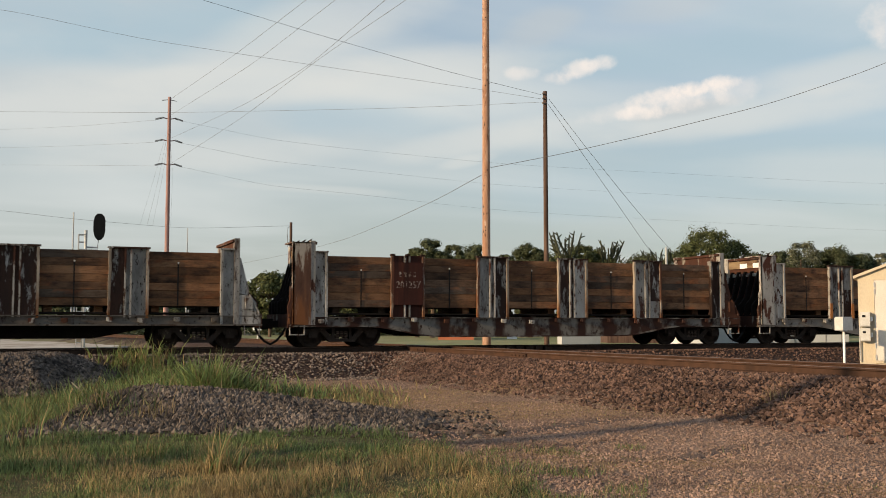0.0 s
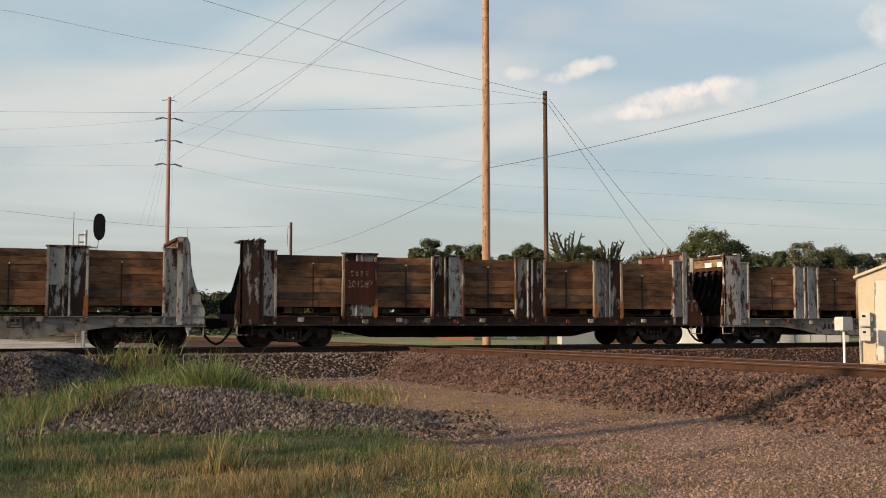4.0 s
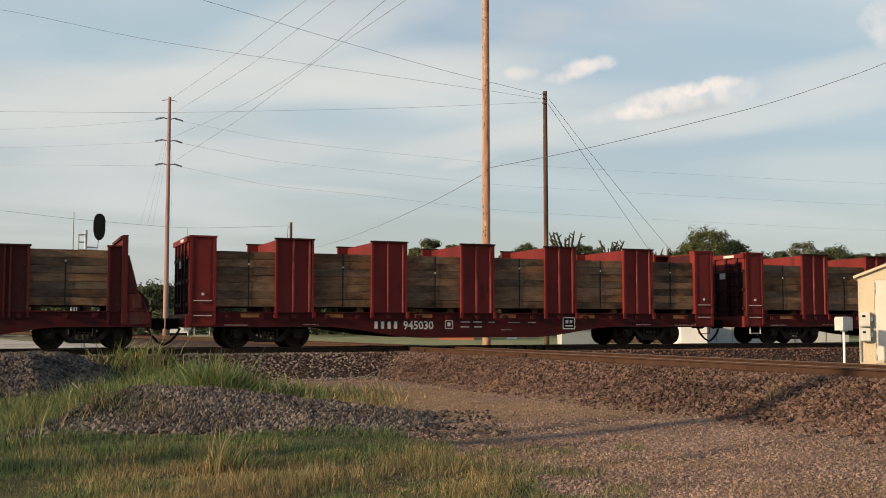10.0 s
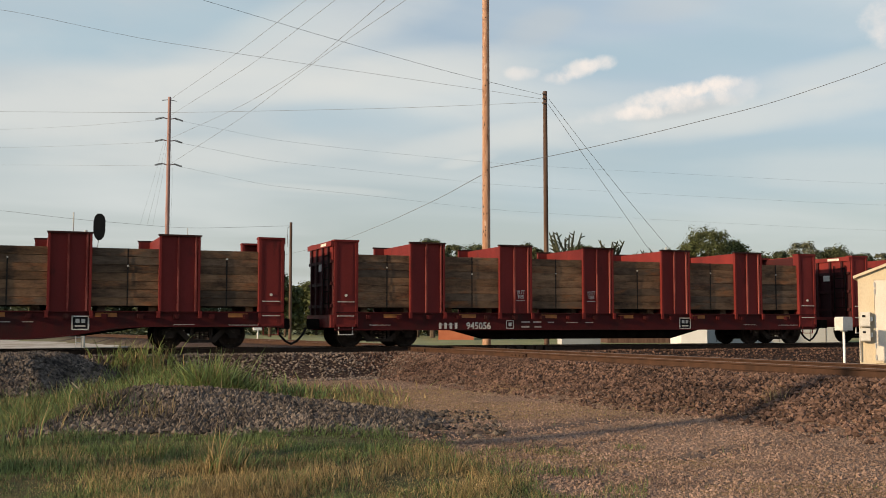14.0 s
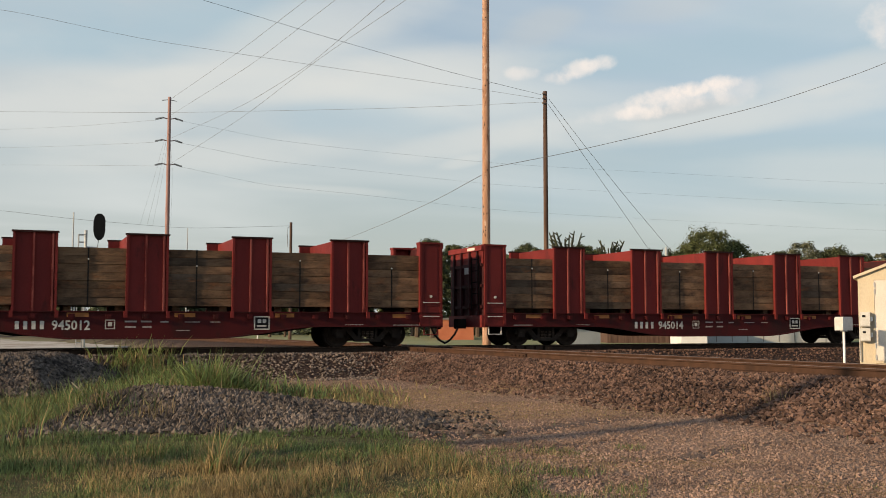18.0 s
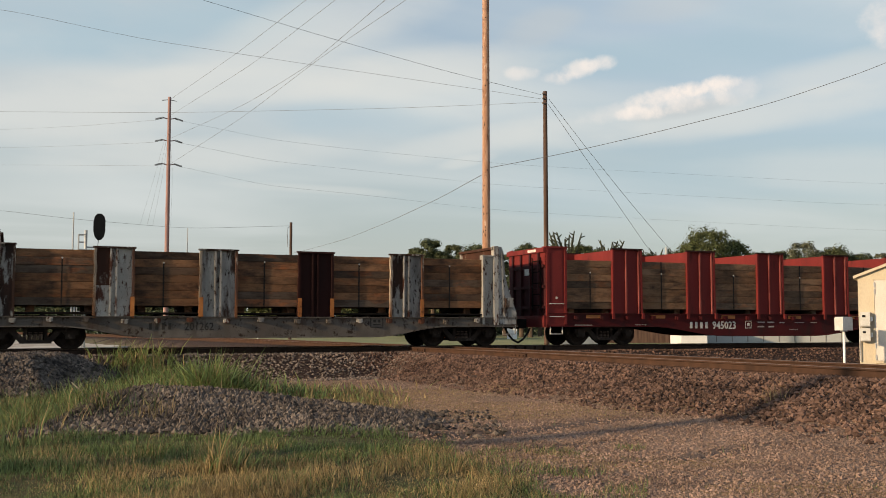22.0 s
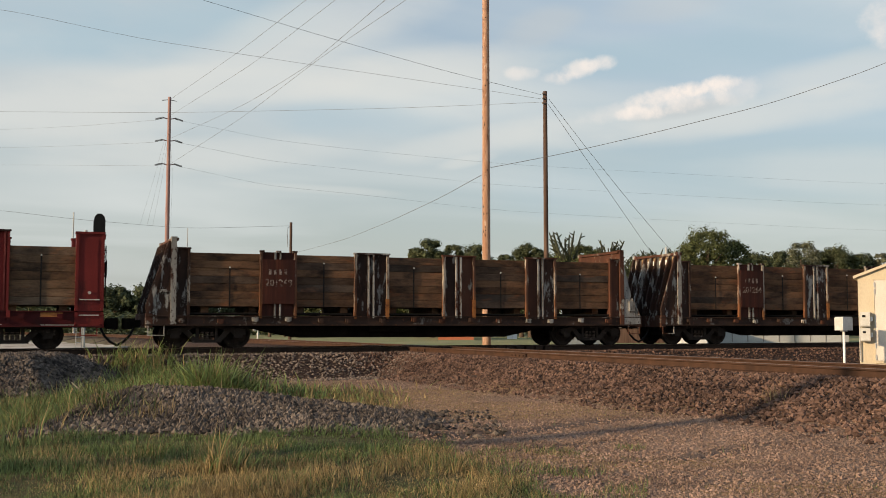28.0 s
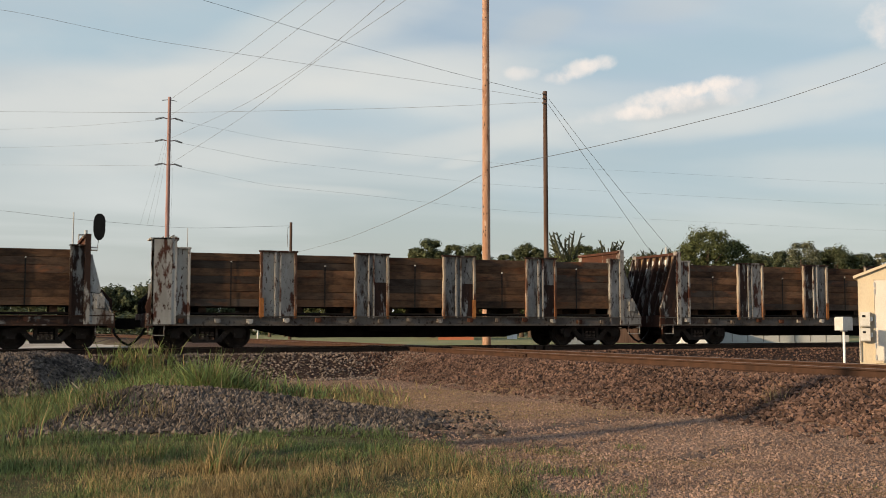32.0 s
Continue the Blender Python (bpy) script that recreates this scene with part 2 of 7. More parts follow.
M_DARK = material("dark_rusted_steel", (0.055, 0.028, 0.02), 0.85, second=(0.026, 0.018, 0.016), scale=2.2, spots=(0.27, 0.258, 0.24), spot_scale=2.4, spot_at=(0.53, 0.59), stretch=(1.6, 1, 0.45), vary=0.25, flecks=((0.03, 0.018, 0.014), 7, 0.54, 0.6))
M_SIGN = material("brown_sign_paint", (0.062, 0.02, 0.0145), 0.8, second=(0.028, 0.0135, 0.0115), scale=2.6, spots=(0.10, 0.034, 0.02), spot_scale=2.2, spot_at=(0.55, 0.72), stretch=(2.2, 1, 0.18), vary=0.1)
M_FOOT = material("orange_stake_foot", (0.40, 0.16, 0.05), 0.75, second=(0.27, 0.10, 0.035), scale=4, spots=(0.12, 0.045, 0.022), spot_scale=4, spot_at=(0.58, 0.68), vary=0.25)
M_SILL = material("grey_sill_grimy", (0.14, 0.125, 0.112), 0.8, second=(0.075, 0.063, 0.055), scale=1.2, spots=(0.05, 0.028, 0.021), spot_scale=0.9, spot_at=(0.55, 0.66), stretch=(1, 1, 0.7), streaks=((0.10, 0.084, 0.073), 1.02, -7.32, 0.08), flecks=((0.03, 0.02, 0.016), 7, 0.56, 0.64))
M_SILLDARK = material("dark_brown_sill", (0.058, 0.035, 0.027), 0.88, second=(0.03, 0.02, 0.017), scale=1.6, spots=(0.19, 0.172, 0.155), spot_scale=2.4, spot_at=(0.60, 0.68), stretch=(1, 1, 0.8), flecks=((0.10, 0.045, 0.028), 6, 0.58, 0.66))
M_SILLPALE = material("pale_grey_sill", (0.235, 0.22, 0.20), 0.8, second=(0.13, 0.117, 0.104), scale=1.2, spots=(0.06, 0.04, 0.03), spot_scale=1.4, spot_at=(0.56, 0.64), stretch=(1, 1, 0.7), streaks=((0.16, 0.14, 0.12), 1.02, -7.32, 0.08), flecks=((0.03, 0.02, 0.016), 7, 0.56, 0.64))
M_SILLRUST = material("rusty_sill", (0.17, 0.162, 0.15), 0.85, second=(0.09, 0.078, 0.068), scale=1.3, spots=(0.035, 0.018, 0.0145), spot_scale=1.3, spot_at=(0.47, 0.58), stretch=(1, 1, 0.7), streaks=((0.034, 0.017, 0.014), 1.02, -7.32, 0.20), flecks=((0.03, 0.02, 0.016), 7, 0.55, 0.63))
M_FLANGE = material("cream_flange_rusting", (0.36, 0.315, 0.26), 0.8, second=(0.20, 0.165, 0.135), scale=3, spots=(0.075, 0.034, 0.024), spot_scale=3.2, spot_at=(0.54, 0.61), stretch=(2, 2, 0.5), vary=0.25, foot=((0.15, 0.068, 0.032), 0.9, 1.75))
M_FLANGERUST = material("brown_flange_flaking", (0.12, 0.062, 0.042), 0.85, second=(0.06, 0.032, 0.024), scale=3, spots=(0.34, 0.30, 0.255), spot_scale=2.6, spot_at=(0.53, 0.60), stretch=(2, 2, 0.4), vary=0.25, foot=((0.17, 0.07, 0.031), 0.9, 1.7))
# pale spots: dust, and sunlit highlights painted into the casting's colour
M_TRUCK = material("truck_casting_dust", (0.032, 0.024, 0.02), 0.85, second=(0.018, 0.014, 0.0125), scale=4, spots=(0.10, 0.08, 0.068), spot_scale=5, spot_at=(0.58, 0.72), vary=0.2, gloss=0.25)
M_TAN = material("tan_end_boards", (0.27, 0.195, 0.115), 0.85, second=(0.15, 0.10, 0.06), scale=2.5, spots=(0.11, 0.06, 0.035), spot_scale=2.5, spot_at=(0.5, 0.66), stretch=(1, 0.5, 2), vary=0.2)
M_UNDER = material("underframe_grime", (0.018, 0.0145, 0.013), 0.95, second=(0.009, 0.008, 0.0072), scale=3, vary=0.2, gloss=0.04)
M_WHEEL = material("wheel_steel", (0.036, 0.027, 0.022), 0.7, second=(0.015, 0.012, 0.011), scale=6, gloss=0.06)


def tie_material(name, warm, pale, dark, grey):
    """Sawn tie wood: long grain, dark weather stains, checks and a tone of its own for every tie."""
    m = bpy.data.materials.new(name)
    m.use_nodes = True
    nt = m.node_tree
    N, L = nt.nodes.new, nt.links.new
    b = nt.nodes["Principled BSDF"]
    b.inputs["Roughness"].default_value, b.inputs["Specular IOR Level"].default_value = 0.9, 0.15
    tc, info = N("ShaderNodeTexCoord"), N("ShaderNodeObjectInfo")
    cb, sc = N("ShaderNodeCombineXYZ"), N("ShaderNodeVectorMath")
    for i in range(3):
        L(info.outputs["Random"], cb.inputs[i])
    sc.operation = "MULTIPLY_ADD"; sc.inputs[1].default_value = (91, 47, 63)
    L(cb.outputs[0], sc.inputs[0]); L(tc.outputs["Object"], sc.inputs[2])

    def field(scale, stretch, lo, hi, detail=6, rough=0.6):
        mp = N("ShaderNodeMapping"); mp.inputs["Scale"].default_value = stretch
        L(sc.outputs[0], mp.inputs[0])
        n = N("ShaderNodeTexNoise"); n.inputs["Scale"].default_value = scale; n.inputs["Detail"].default_value = detail; n.inputs["Roughness"].default_value = rough
        L(mp.outputs[0], n.inputs["Vector"])
        r = N("ShaderNodeMapRange"); r.inputs["From Min"].default_value, r.inputs["From Max"].default_value = lo, hi
        L(n.outputs[0], r.inputs[0])
        return r.outputs[0]

    def mix(fac, a, c):
        x = N("ShaderNodeMix"); x.data_type = "RGBA"
        L(fac, x.inputs["Factor"])
        for key, v in (("A", a), ("B", c)):
            if isinstance(v, tuple):
                x.inputs[key].default_value = (*v, 1)
            else:
                L(v, x.inputs[key])
        return x.outputs["Result"]

    tone = N("ShaderNodeMapRange"); tone.inputs["From Min"].default_value, tone.inputs["From Max"].default_value = 0.55, 0.9
    L(info.outputs["Random"], tone.inputs[0])
    ember = tuple(min(1, c * k) for c, k in zip(warm, (1.5, 1.12, 0.9)))
    col = mix(tone.outputs[0], mix(field(1.0, (0.6, 3, 3), 0.35, 0.65), warm, pale), grey)
    col = mix(field(0.9, (1.1, 2, 3), 0.56, 0.72, 5), col, ember)                          # fresh-cut patches
    col = mix(field(0.8, (1.3, 2, 3), 0.42, 0.66, 9, 0.7), col, dark)                      # weather stains
    col = mix(field(9, (0.3, 6, 7), 0.56, 0.78, 4), col, tuple(c * 0.6 for c in dark))     # checks along the grain
    hv = N("ShaderNodeHueSaturation")
    w2 = N("ShaderNodeTexWhiteNoise"); w2.noise_dimensions = "1D"
    L(info.outputs["Random"], w2.inputs["W"])
    mr = N("ShaderNodeMapRange"); mr.inputs["To Min"].default_value, mr.inputs["To Max"].default_value = 0.68, 1.25
    L(w2.outputs["Value"], mr.inputs[0])
    L(mr.outputs[0], hv.inputs["Value"]); L(col, hv.inputs["Color"]); L(hv.outputs[0], b.inputs["Base Color"])
    bp = N("ShaderNodeBump"); bp.inputs["Strength"].default_value = 0.5; bp.inputs["Distance"].default_value = 0.015
    L(field(12, (0.2, 4, 6), 0.3, 0.7, 5), bp.inputs["Height"]); L(bp.outputs[0], b.inputs["Normal"])
    return m


M_TIE = tie_material("tie_wood", (0.178, 0.084, 0.042), (0.23, 0.125, 0.068), (0.036, 0.022, 0.0165), (0.10, 0.075, 0.058))
M_TIEGREY = tie_material("weathered_tie_wood", (0.175, 0.098, 0.055), (0.23, 0.142, 0.085), (0.045, 0.029, 0.021), (0.12, 0.088, 0.064))
M_TIEDARK = tie_material("dark_weathered_ties", (0.142, 0.073, 0.04), (0.185, 0.104, 0.06), (0.033, 0.021, 0.016), (0.082, 0.061, 0.048))
M_STRAP = material("strap_steel", (0.02, 0.018, 0.017), 0.6)
M_ORANGE = material("amber_plate", (0.42, 0.17, 0.05), 0.6, second=(0.26, 0.11, 0.05), scale=5)
M_LETTER = material("white_lettering", (0.62, 0.60, 0.56), 0.8, second=(0.45, 0.43, 0.4), scale=6, bump=0)
M_STENCIL = material("faint_white_stencil", (0.40, 0.36, 0.34), 0.85, second=(0.24, 0.19, 0.18), scale=9, bump=0)
M_LETTER_WORN = material("worn_lettering", (0.36, 0.30, 0.26), 0.85, second=(0.16, 0.11, 0.09), scale=5, bump=0, flecks=((0.05, 0.02, 0.015), 9, 0.44, 0.56))
M_LETTER_DARK = material("dark_lettering", (0.05, 0.045, 0.04), 0.8, bump=0)
M_STEEL = material("rail_side_rust", (0.07, 0.037, 0.024), 0.85, second=(0.042, 0.024, 0.017), scale=4, stretch=(1, 1, 1), bump=0.15)
# rail steel darkened in its colour for the shade under the train
M_STEELDARK = material("grimy_rail_side", (0.05, 0.033, 0.025), 0.9, second=(0.03, 0.021, 0.017), scale=4, bump=0.15)
M_HEAD = material("rail_head_worn", (0.17, 0.115, 0.09), 0.5, metal=0.4, second=(0.22, 0.16, 0.13), scale=3, bump=0.05)
M_SLEEPER = material("track_tie", (0.13, 0.10, 0.08), 0.95, second=(0.08, 0.06, 0.05), scale=3, vary=0.25)
M_POLE = material("new_pole_wood", (0.46, 0.29, 0.205), 0.85, second=(0.31, 0.165, 0.105), scale=2.2, spots=(0.12, 0.06, 0.038), spot_scale=3.2, spot_at=(0.60, 0.66), stretch=(2.2, 2.2, 0.45), fine=25, flecks=((0.60, 0.47, 0.39), 4, 0.60, 0.66), bump=0.5)
M_POLEOLD = material("old_pole_wood", (0.13, 0.083, 0.064), 0.9, second=(0.06, 0.038, 0.031), scale=2, stretch=(2, 2, 0.2))
M_POLERED = material("weathering_steel_pole", (0.36, 0.235, 0.22), 0.8, second=(0.26, 0.155, 0.145), scale=1, stretch=(1, 1, 0.3))
M_WIRE = material("cable", (0.15, 0.15, 0.155), 0.6, bump=0)
M_INSUL = material("insulator", (0.10, 0.095, 0.095), 0.4, bump=0)
M_GALV = material("galvanised_steel", (0.42, 0.43, 0.44), 0.5, metal=0.4, second=(0.33, 0.34, 0.35), scale=5)
M_BLACK = material("black_signal_paint", (0.012, 0.012, 0.013), 0.6, bump=0.05)
M_SHED = material("cream_shed_paint", (0.55, 0.48, 0.365), 0.7, second=(0.475, 0.41, 0.305), scale=1.5, spots=(0.40, 0.30, 0.2), spot_scale=1.1, spot_at=(0.6, 0.85), stretch=(1, 1, 0.4), bump=0.08)
M_SHEDDOOR = material("shed_door_paint", (0.62, 0.585, 0.535), 0.6, second=(0.555, 0.52, 0.47), scale=1.5, bump=0.06)
M_BOXGREY = material("meter_box_paint", (0.55, 0.55, 0.53), 0.5, second=(0.46, 0.46, 0.44), scale=6, bump=0.05)
M_WHITEPOST = material("white_post_paint", (0.8, 0.8, 0.8), 0.5, second=(0.7, 0.69, 0.67), scale=6, bump=0.05)
M_WHITEWALL = material("white_building_wall", (0.72, 0.72, 0.72), 0.7, second=(0.62, 0.62, 0.62), scale=0.6)
M_GREYWALL = material("grey_sheet_wall", (0.42, 0.43, 0.43), 0.7, second=(0.34, 0.35, 0.35), scale=0.6)
M_BRICK = material("red_brick_wall", (0.42, 0.15, 0.08), 0.85, second=(0.33, 0.11, 0.06), scale=0.8)
M_ROOF = material("far_roof", (0.2, 0.19, 0.18), 0.8)
M_STONE = material("ballast_stone", (0.128, 0.078, 0.059), 0.9, second=(0.066, 0.041, 0.032), scale=0.9, fine=30, shift=False)
M_STONEGREY = material("grey_ballast_stone", (0.205, 0.162, 0.136), 0.9, second=(0.115, 0.09, 0.076), scale=0.9, fine=30, shift=False)
M_STONELOT = material("tan_gravel_stone", (0.27, 0.182, 0.138), 0.9, second=(0.162, 0.11, 0.086), scale=0.9, fine=30, shift=False)
M_STONEDARK = material("dark_gravel_stone", (0.128, 0.104, 0.086), 0.9, second=(0.046, 0.037, 0.031), scale=0.9, fine=30, shift=False)


def island_vary(m, low, high, hue=0.0):
    """Shift the brightness of each joined piece of the mesh."""
    nt = m.node_tree
    hv = next(n for n in nt.nodes if n.type == "HUE_SAT")
    geo = nt.nodes.new("ShaderNodeNewGeometry")
    mr = nt.nodes.new("ShaderNodeMapRange")
    mr.inputs["To Min"].default_value, mr.inputs["To Max"].default_value = low, high
    nt.links.new(geo.outputs["Random Per Island"], mr.inputs[0])
    old = hv.inputs["Value"].links[0].from_socket
    ml = nt.nodes.new("ShaderNodeMath"); ml.operation = "MULTIPLY"
    nt.links.new(old, ml.inputs[0]); nt.links.new(mr.outputs[0], ml.inputs[1])
    nt.links.new(ml.outputs[0], hv.inputs["Value"])


for m_, lo_, hi_ in ((M_STONE, 0.42, 1.75), (M_STONEDARK, 0.35, 1.85), (M_STONELOT, 0.6, 1.45), (M_STONEGREY, 0.45, 1.6)):
    island_vary(m_, lo_, hi_)


def leaf_material(name, base, second, low=0.6, high=1.5, through_leaf=0.4):
    """Leaves and blades let part of the light through."""
    m = material(name, base, 0.7, second=second, scale=0.7, bump=0, shift=False)
    nt = m.node_tree
    b = nt.nodes["Principled BSDF"]
    b.inputs["Specular IOR Level"].default_value = 0.15
    island_vary(m, low, high)
    tr, mx = nt.nodes.new("ShaderNodeBsdfTranslucent"), nt.nodes.new("ShaderNodeMixShader")
    mx.inputs[0].default_value = through_leaf
    nt.links.new(b.inputs["Base Color"].links[0].from_socket, tr.inputs[0])
    nt.links.new(b.outputs[0], mx.inputs[1]); nt.links.new(tr.outputs[0], mx.inputs[2])
    nt.links.new(mx.outputs[0], nt.nodes["Material Output"].inputs[0])
    return m


M_LEAF = leaf_material("tree_leaves", (0.125, 0.138, 0.055), (0.075, 0.09, 0.04), 0.45, 1.5, 0.3)
M_LEAFDARK = leaf_material("dark_tree_leaves", (0.105, 0.12, 0.06), (0.07, 0.083, 0.046), 0.45, 1.5, 0.3)
M_LEAFPALE = leaf_material("pale_tree_leaves", (0.17, 0.175, 0.11), (0.12, 0.125, 0.085), 0.5, 1.5, 0.3)
M_GRASS = leaf_material("green_grass", (0.15, 0.19, 0.072), (0.092, 0.132, 0.055), 0.3, 1.75)
M_GRASSTALL = leaf_material("tall_green_grass", (0.25, 0.31, 0.105), (0.15, 0.205, 0.08), 0.3, 1.7, 0.5)
M_GRASSDRY = leaf_material("dry_grass", (0.33, 0.245, 0.12), (0.20, 0.155, 0.08), 0.4, 1.8)
M_TWIG = material("dark_twigs", (0.06, 0.065, 0.04), 0.95, second=(0.04, 0.042, 0.028), scale=3)
M_BARK = material("bark", (0.12, 0.09, 0.065), 0.95, second=(0.07, 0.05, 0.04), scale=3)


# ---- mesh helpers ----
class Shape:
    """Collects boxes, prisms and tubes into one mesh."""

    def __init__(self):
        self.v, self.f = [], []

    def add(self, verts, faces):
        n = len(self.v)
        self.v += [tuple(p) for p in verts]
        self.f += [tuple(i + n for i in q) for q in faces]
        return self

    def box(self, x0, x1, y0, y1, z0, z1, m=None):
        p = [(x, y, z) for z in (z0, z1) for y in (y0, y1) for x in (x0, x1)]
        if m is not None:
            p = [m @ Vector(q) for q in p]
        return self.add(p, [(0, 2, 3, 1), (4, 5, 7, 6), (0, 1, 5, 4), (2, 6, 7, 3), (0, 4, 6, 2), (1, 3, 7, 5)])

    def prism(self, poly, a, b, axis="y", m=None):
        """A polygon of (u, w) pushed from a to b along the axis; y: u is x, w is z; x: u is y, w is z; z: u is x, w is y."""
        def at(u, w, t):
            return {"y": (u, t, w), "x": (t, u, w), "z": (u, w, t)}[axis]
        n = len(poly)
        p = [at(u, w, a) for u, w in poly] + [at(u, w, b) for u, w in poly]
        if m is not None:
            p = [m @ Vector(q) for q in p]
        return self.add(p, [tuple(range(n))[::-1], tuple(range(n, 2 * n))] + [(i, (i + 1) % n, n + (i + 1) % n, n + i) for i in range(n)])

    def tube(self, path, radii, sides=8, cap=True):
        path = [Vector(p) for p in path]
        if not hasattr(radii, "__len__"):
            radii = [radii] * len(path)
        rings, verts, faces = [], [], []
        for i, p in enumerate(path):
            d = (path[min(i + 1, len(path) - 1)] - path[max(i - 1, 0)]).normalized()
            up = Vector((0, 0, 1)) if abs(d.z) < 0.9 else Vector((1, 0, 0))
            s = d.cross(up).normalized()
            t = s.cross(d)
            for k in range(sides):
                a = 2 * math.pi * k / sides
                verts.append(p + (s * math.cos(a) + t * math.sin(a)) * radii[i])
        for i in range(len(path) - 1):
            for k in range(sides):
                a, b = i * sides + k, i * sides + (k + 1) % sides
                faces.append((a, b, b + sides, a + sides))
        if cap:
            faces.append(tuple(range(sides))[::-1])
            faces.append(tuple(range((len(path) - 1) * sides, len(path) * sides)))
        return self.add(verts, faces)

    def bar(self, a, b, w, h):
        """A square bar from a to b."""
        a, b = Vector(a), Vector(b)
        d = b - a
        q = d.to_track_quat("X", "Z").to_matrix().to_4x4()
        return self.box(0, d.length, -w / 2, w / 2, -h / 2, h / 2, Matrix.Translation(a) @ q)

    def mesh(self, name, mat, smooth=False):
        me = bpy.data.meshes.new(name)
        me.from_pydata(self.v, [], self.f)
        me.materials.append(mat)
        if smooth:
            me.polygons.foreach_set("use_smooth", [True] * len(me.polygons))
        bm = bmesh.new(); bm.from_mesh(me)
        bmesh.ops.recalc_face_normals(bm, faces=bm.faces)
        bm.to_mesh(me); bm.free()
        me.update()
        return me


CACHE = {}


def shared(key, make):
    if key not in CACHE:
        CACHE[key] = make()
    return CACHE[key]


def part(name, mesh, parent, label="", at=None):
    ob = new(name, mesh)
    ob.parent = parent
    if at is not None:
        ob.location = at
    if label:
        tagged(ob, label)
    return ob


def empty(name, label, category, group="", kind="", at=(0, 0, 0)):
    ob = new(name)
    ob.empty_display_size = 0.3
    ob.location = at
    return tagged(ob, label, category, group, kind)


def text_mesh(words, size, mat, align="LEFT", squeeze=1.0):
    cu = bpy.data.curves.new("lettering", "FONT")
    cu.body, cu.size, cu.align_x, cu.extrude, cu.resolution_u, cu.offset = words, size, align, 0.002, 2, 0.016 * size
    ob = new("lettering", cu)
    dg = bpy.context.evaluated_depsgraph_get()
    me = bpy.data.meshes.new_from_object(ob.evaluated_get(dg))
    bpy.data.objects.remove(ob)
    me.materials.clear()
    me.materials.append(mat)
    # stand it upright, facing the camera's side
    me.transform(Matrix.Rotation(radians(90), 4, "X") @ Matrix.Diagonal((squeeze, 1, 1, 1)))
    return me


# ---- ground ----
def cross_x(y):
    """Centre line of the track that crosses the train's."""
    return 12.80 - 0.045 * (y + 4.24) - (0.0012 * (y + 4.24) ** 2 if y > -4.24 else 0.0)


def smooth(a, b, v):
    t = min(max((v - a) / (b - a), 0.0), 1.0)
    return t * t * (3 - 2 * t)


def to_cam(x, y):
    dx, dy = x, y - EYE.y
    return dx * CT - dy * ST, dx * ST + dy * CT


def frustum(lat, dist):
    """The large heap: a flat top that falls away steeply, 0 to 1."""
    e = 0.35 * noise.noise((lat * 0.7, dist * 0.7, 15.0))
    q = min(1.0, 1 - 0.56 * (lat + 10.2 + e), 1 - 0.30 * (26.2 - dist + e), 1 - 0.45 * (dist - 28.8 + e), 1 + 0.4 * (lat + 18))
    return max(q, 0.0)


def ridge(lat, dist):
    """The long heap before it: a ridge that runs out to one side, 0 to 1."""
    e = 0.3 * noise.noise((lat * 0.9, dist * 0.9, 16.0))
    side = np.interp(lat + e, [-6.3, -5.6, -4.9, -3.6, -1.8, -0.6, 0.05], [0, 0.78, 1.0, 0.95, 0.52, 0.16, 0])
    return float(side) * max(0.0, min(1.0, (dist - 15.1 + e) / 2.1, (19.6 - dist + e) / 1.9))


BIG_H, RIDGE_H = 0.84, 0.54


def hill(lat, dist, c_lat, c_dist, r_lat, r_dist, height):
    q = ((lat - c_lat) / r_lat) ** 2 + ((dist - c_dist) / r_dist) ** 2
    return height * (1 - q) ** 0.62 if q < 1 else 0.0


def bank(y):
    """Slope of the crossing track's bank, gentler towards the road."""
    return 0.45 - 0.15 * smooth(-9.0, -18.0, y)


def reach(y):
    """How far from the crossing track's middle its stone lies."""
    return 0.72 / bank(y) + 0.3 * smooth(-16, -10, y)


def ground_z(x, y):
    lat, dist = to_cam(x, y)
    base = -0.92 + 0.07 * smooth(-16, -20, y) if y < 0 else -0.80
    base += (0.10 if y > 0 else 0.05) * noise.noise((x * 0.09, y * 0.09, 3.1)) + 0.03 * noise.noise((x * 0.5, y * 0.5, 7.7))
    if y < 0:
        base += 0.10 * smooth(7.5, 2.0, abs(x - cross_x(y)))
    z = base
    dt = abs(y)
    z = max(z, -0.20 - max(0.0, dt - 1.75) * 0.42 + 0.03 * noise.noise((x * 1.3, y * 1.3, 1.0)) if dt < 5 else -9)
    dc = abs(x - cross_x(y))
    if dc < 5.5 and y < 120:
        z = max(z, -0.19 - max(0.0, dc - 1.35) * bank(y) + 0.04 * noise.noise((x * 1.1, y * 1.1, 5.0)))
    if dist < 32 and lat < 3:
        rough = 1 + 0.08 * noise.noise((x * 0.8, y * 0.8, 11.0)) + 0.10 * noise.noise((x * 2.1, y * 2.1, 12.0))
        z = max(z, base + rough * max(BIG_H * frustum(lat, dist), RIDGE_H * ridge(lat, dist), hill(lat, dist, -6.2, 20.5, 1.6, 2.4, 0.22)))
    return z


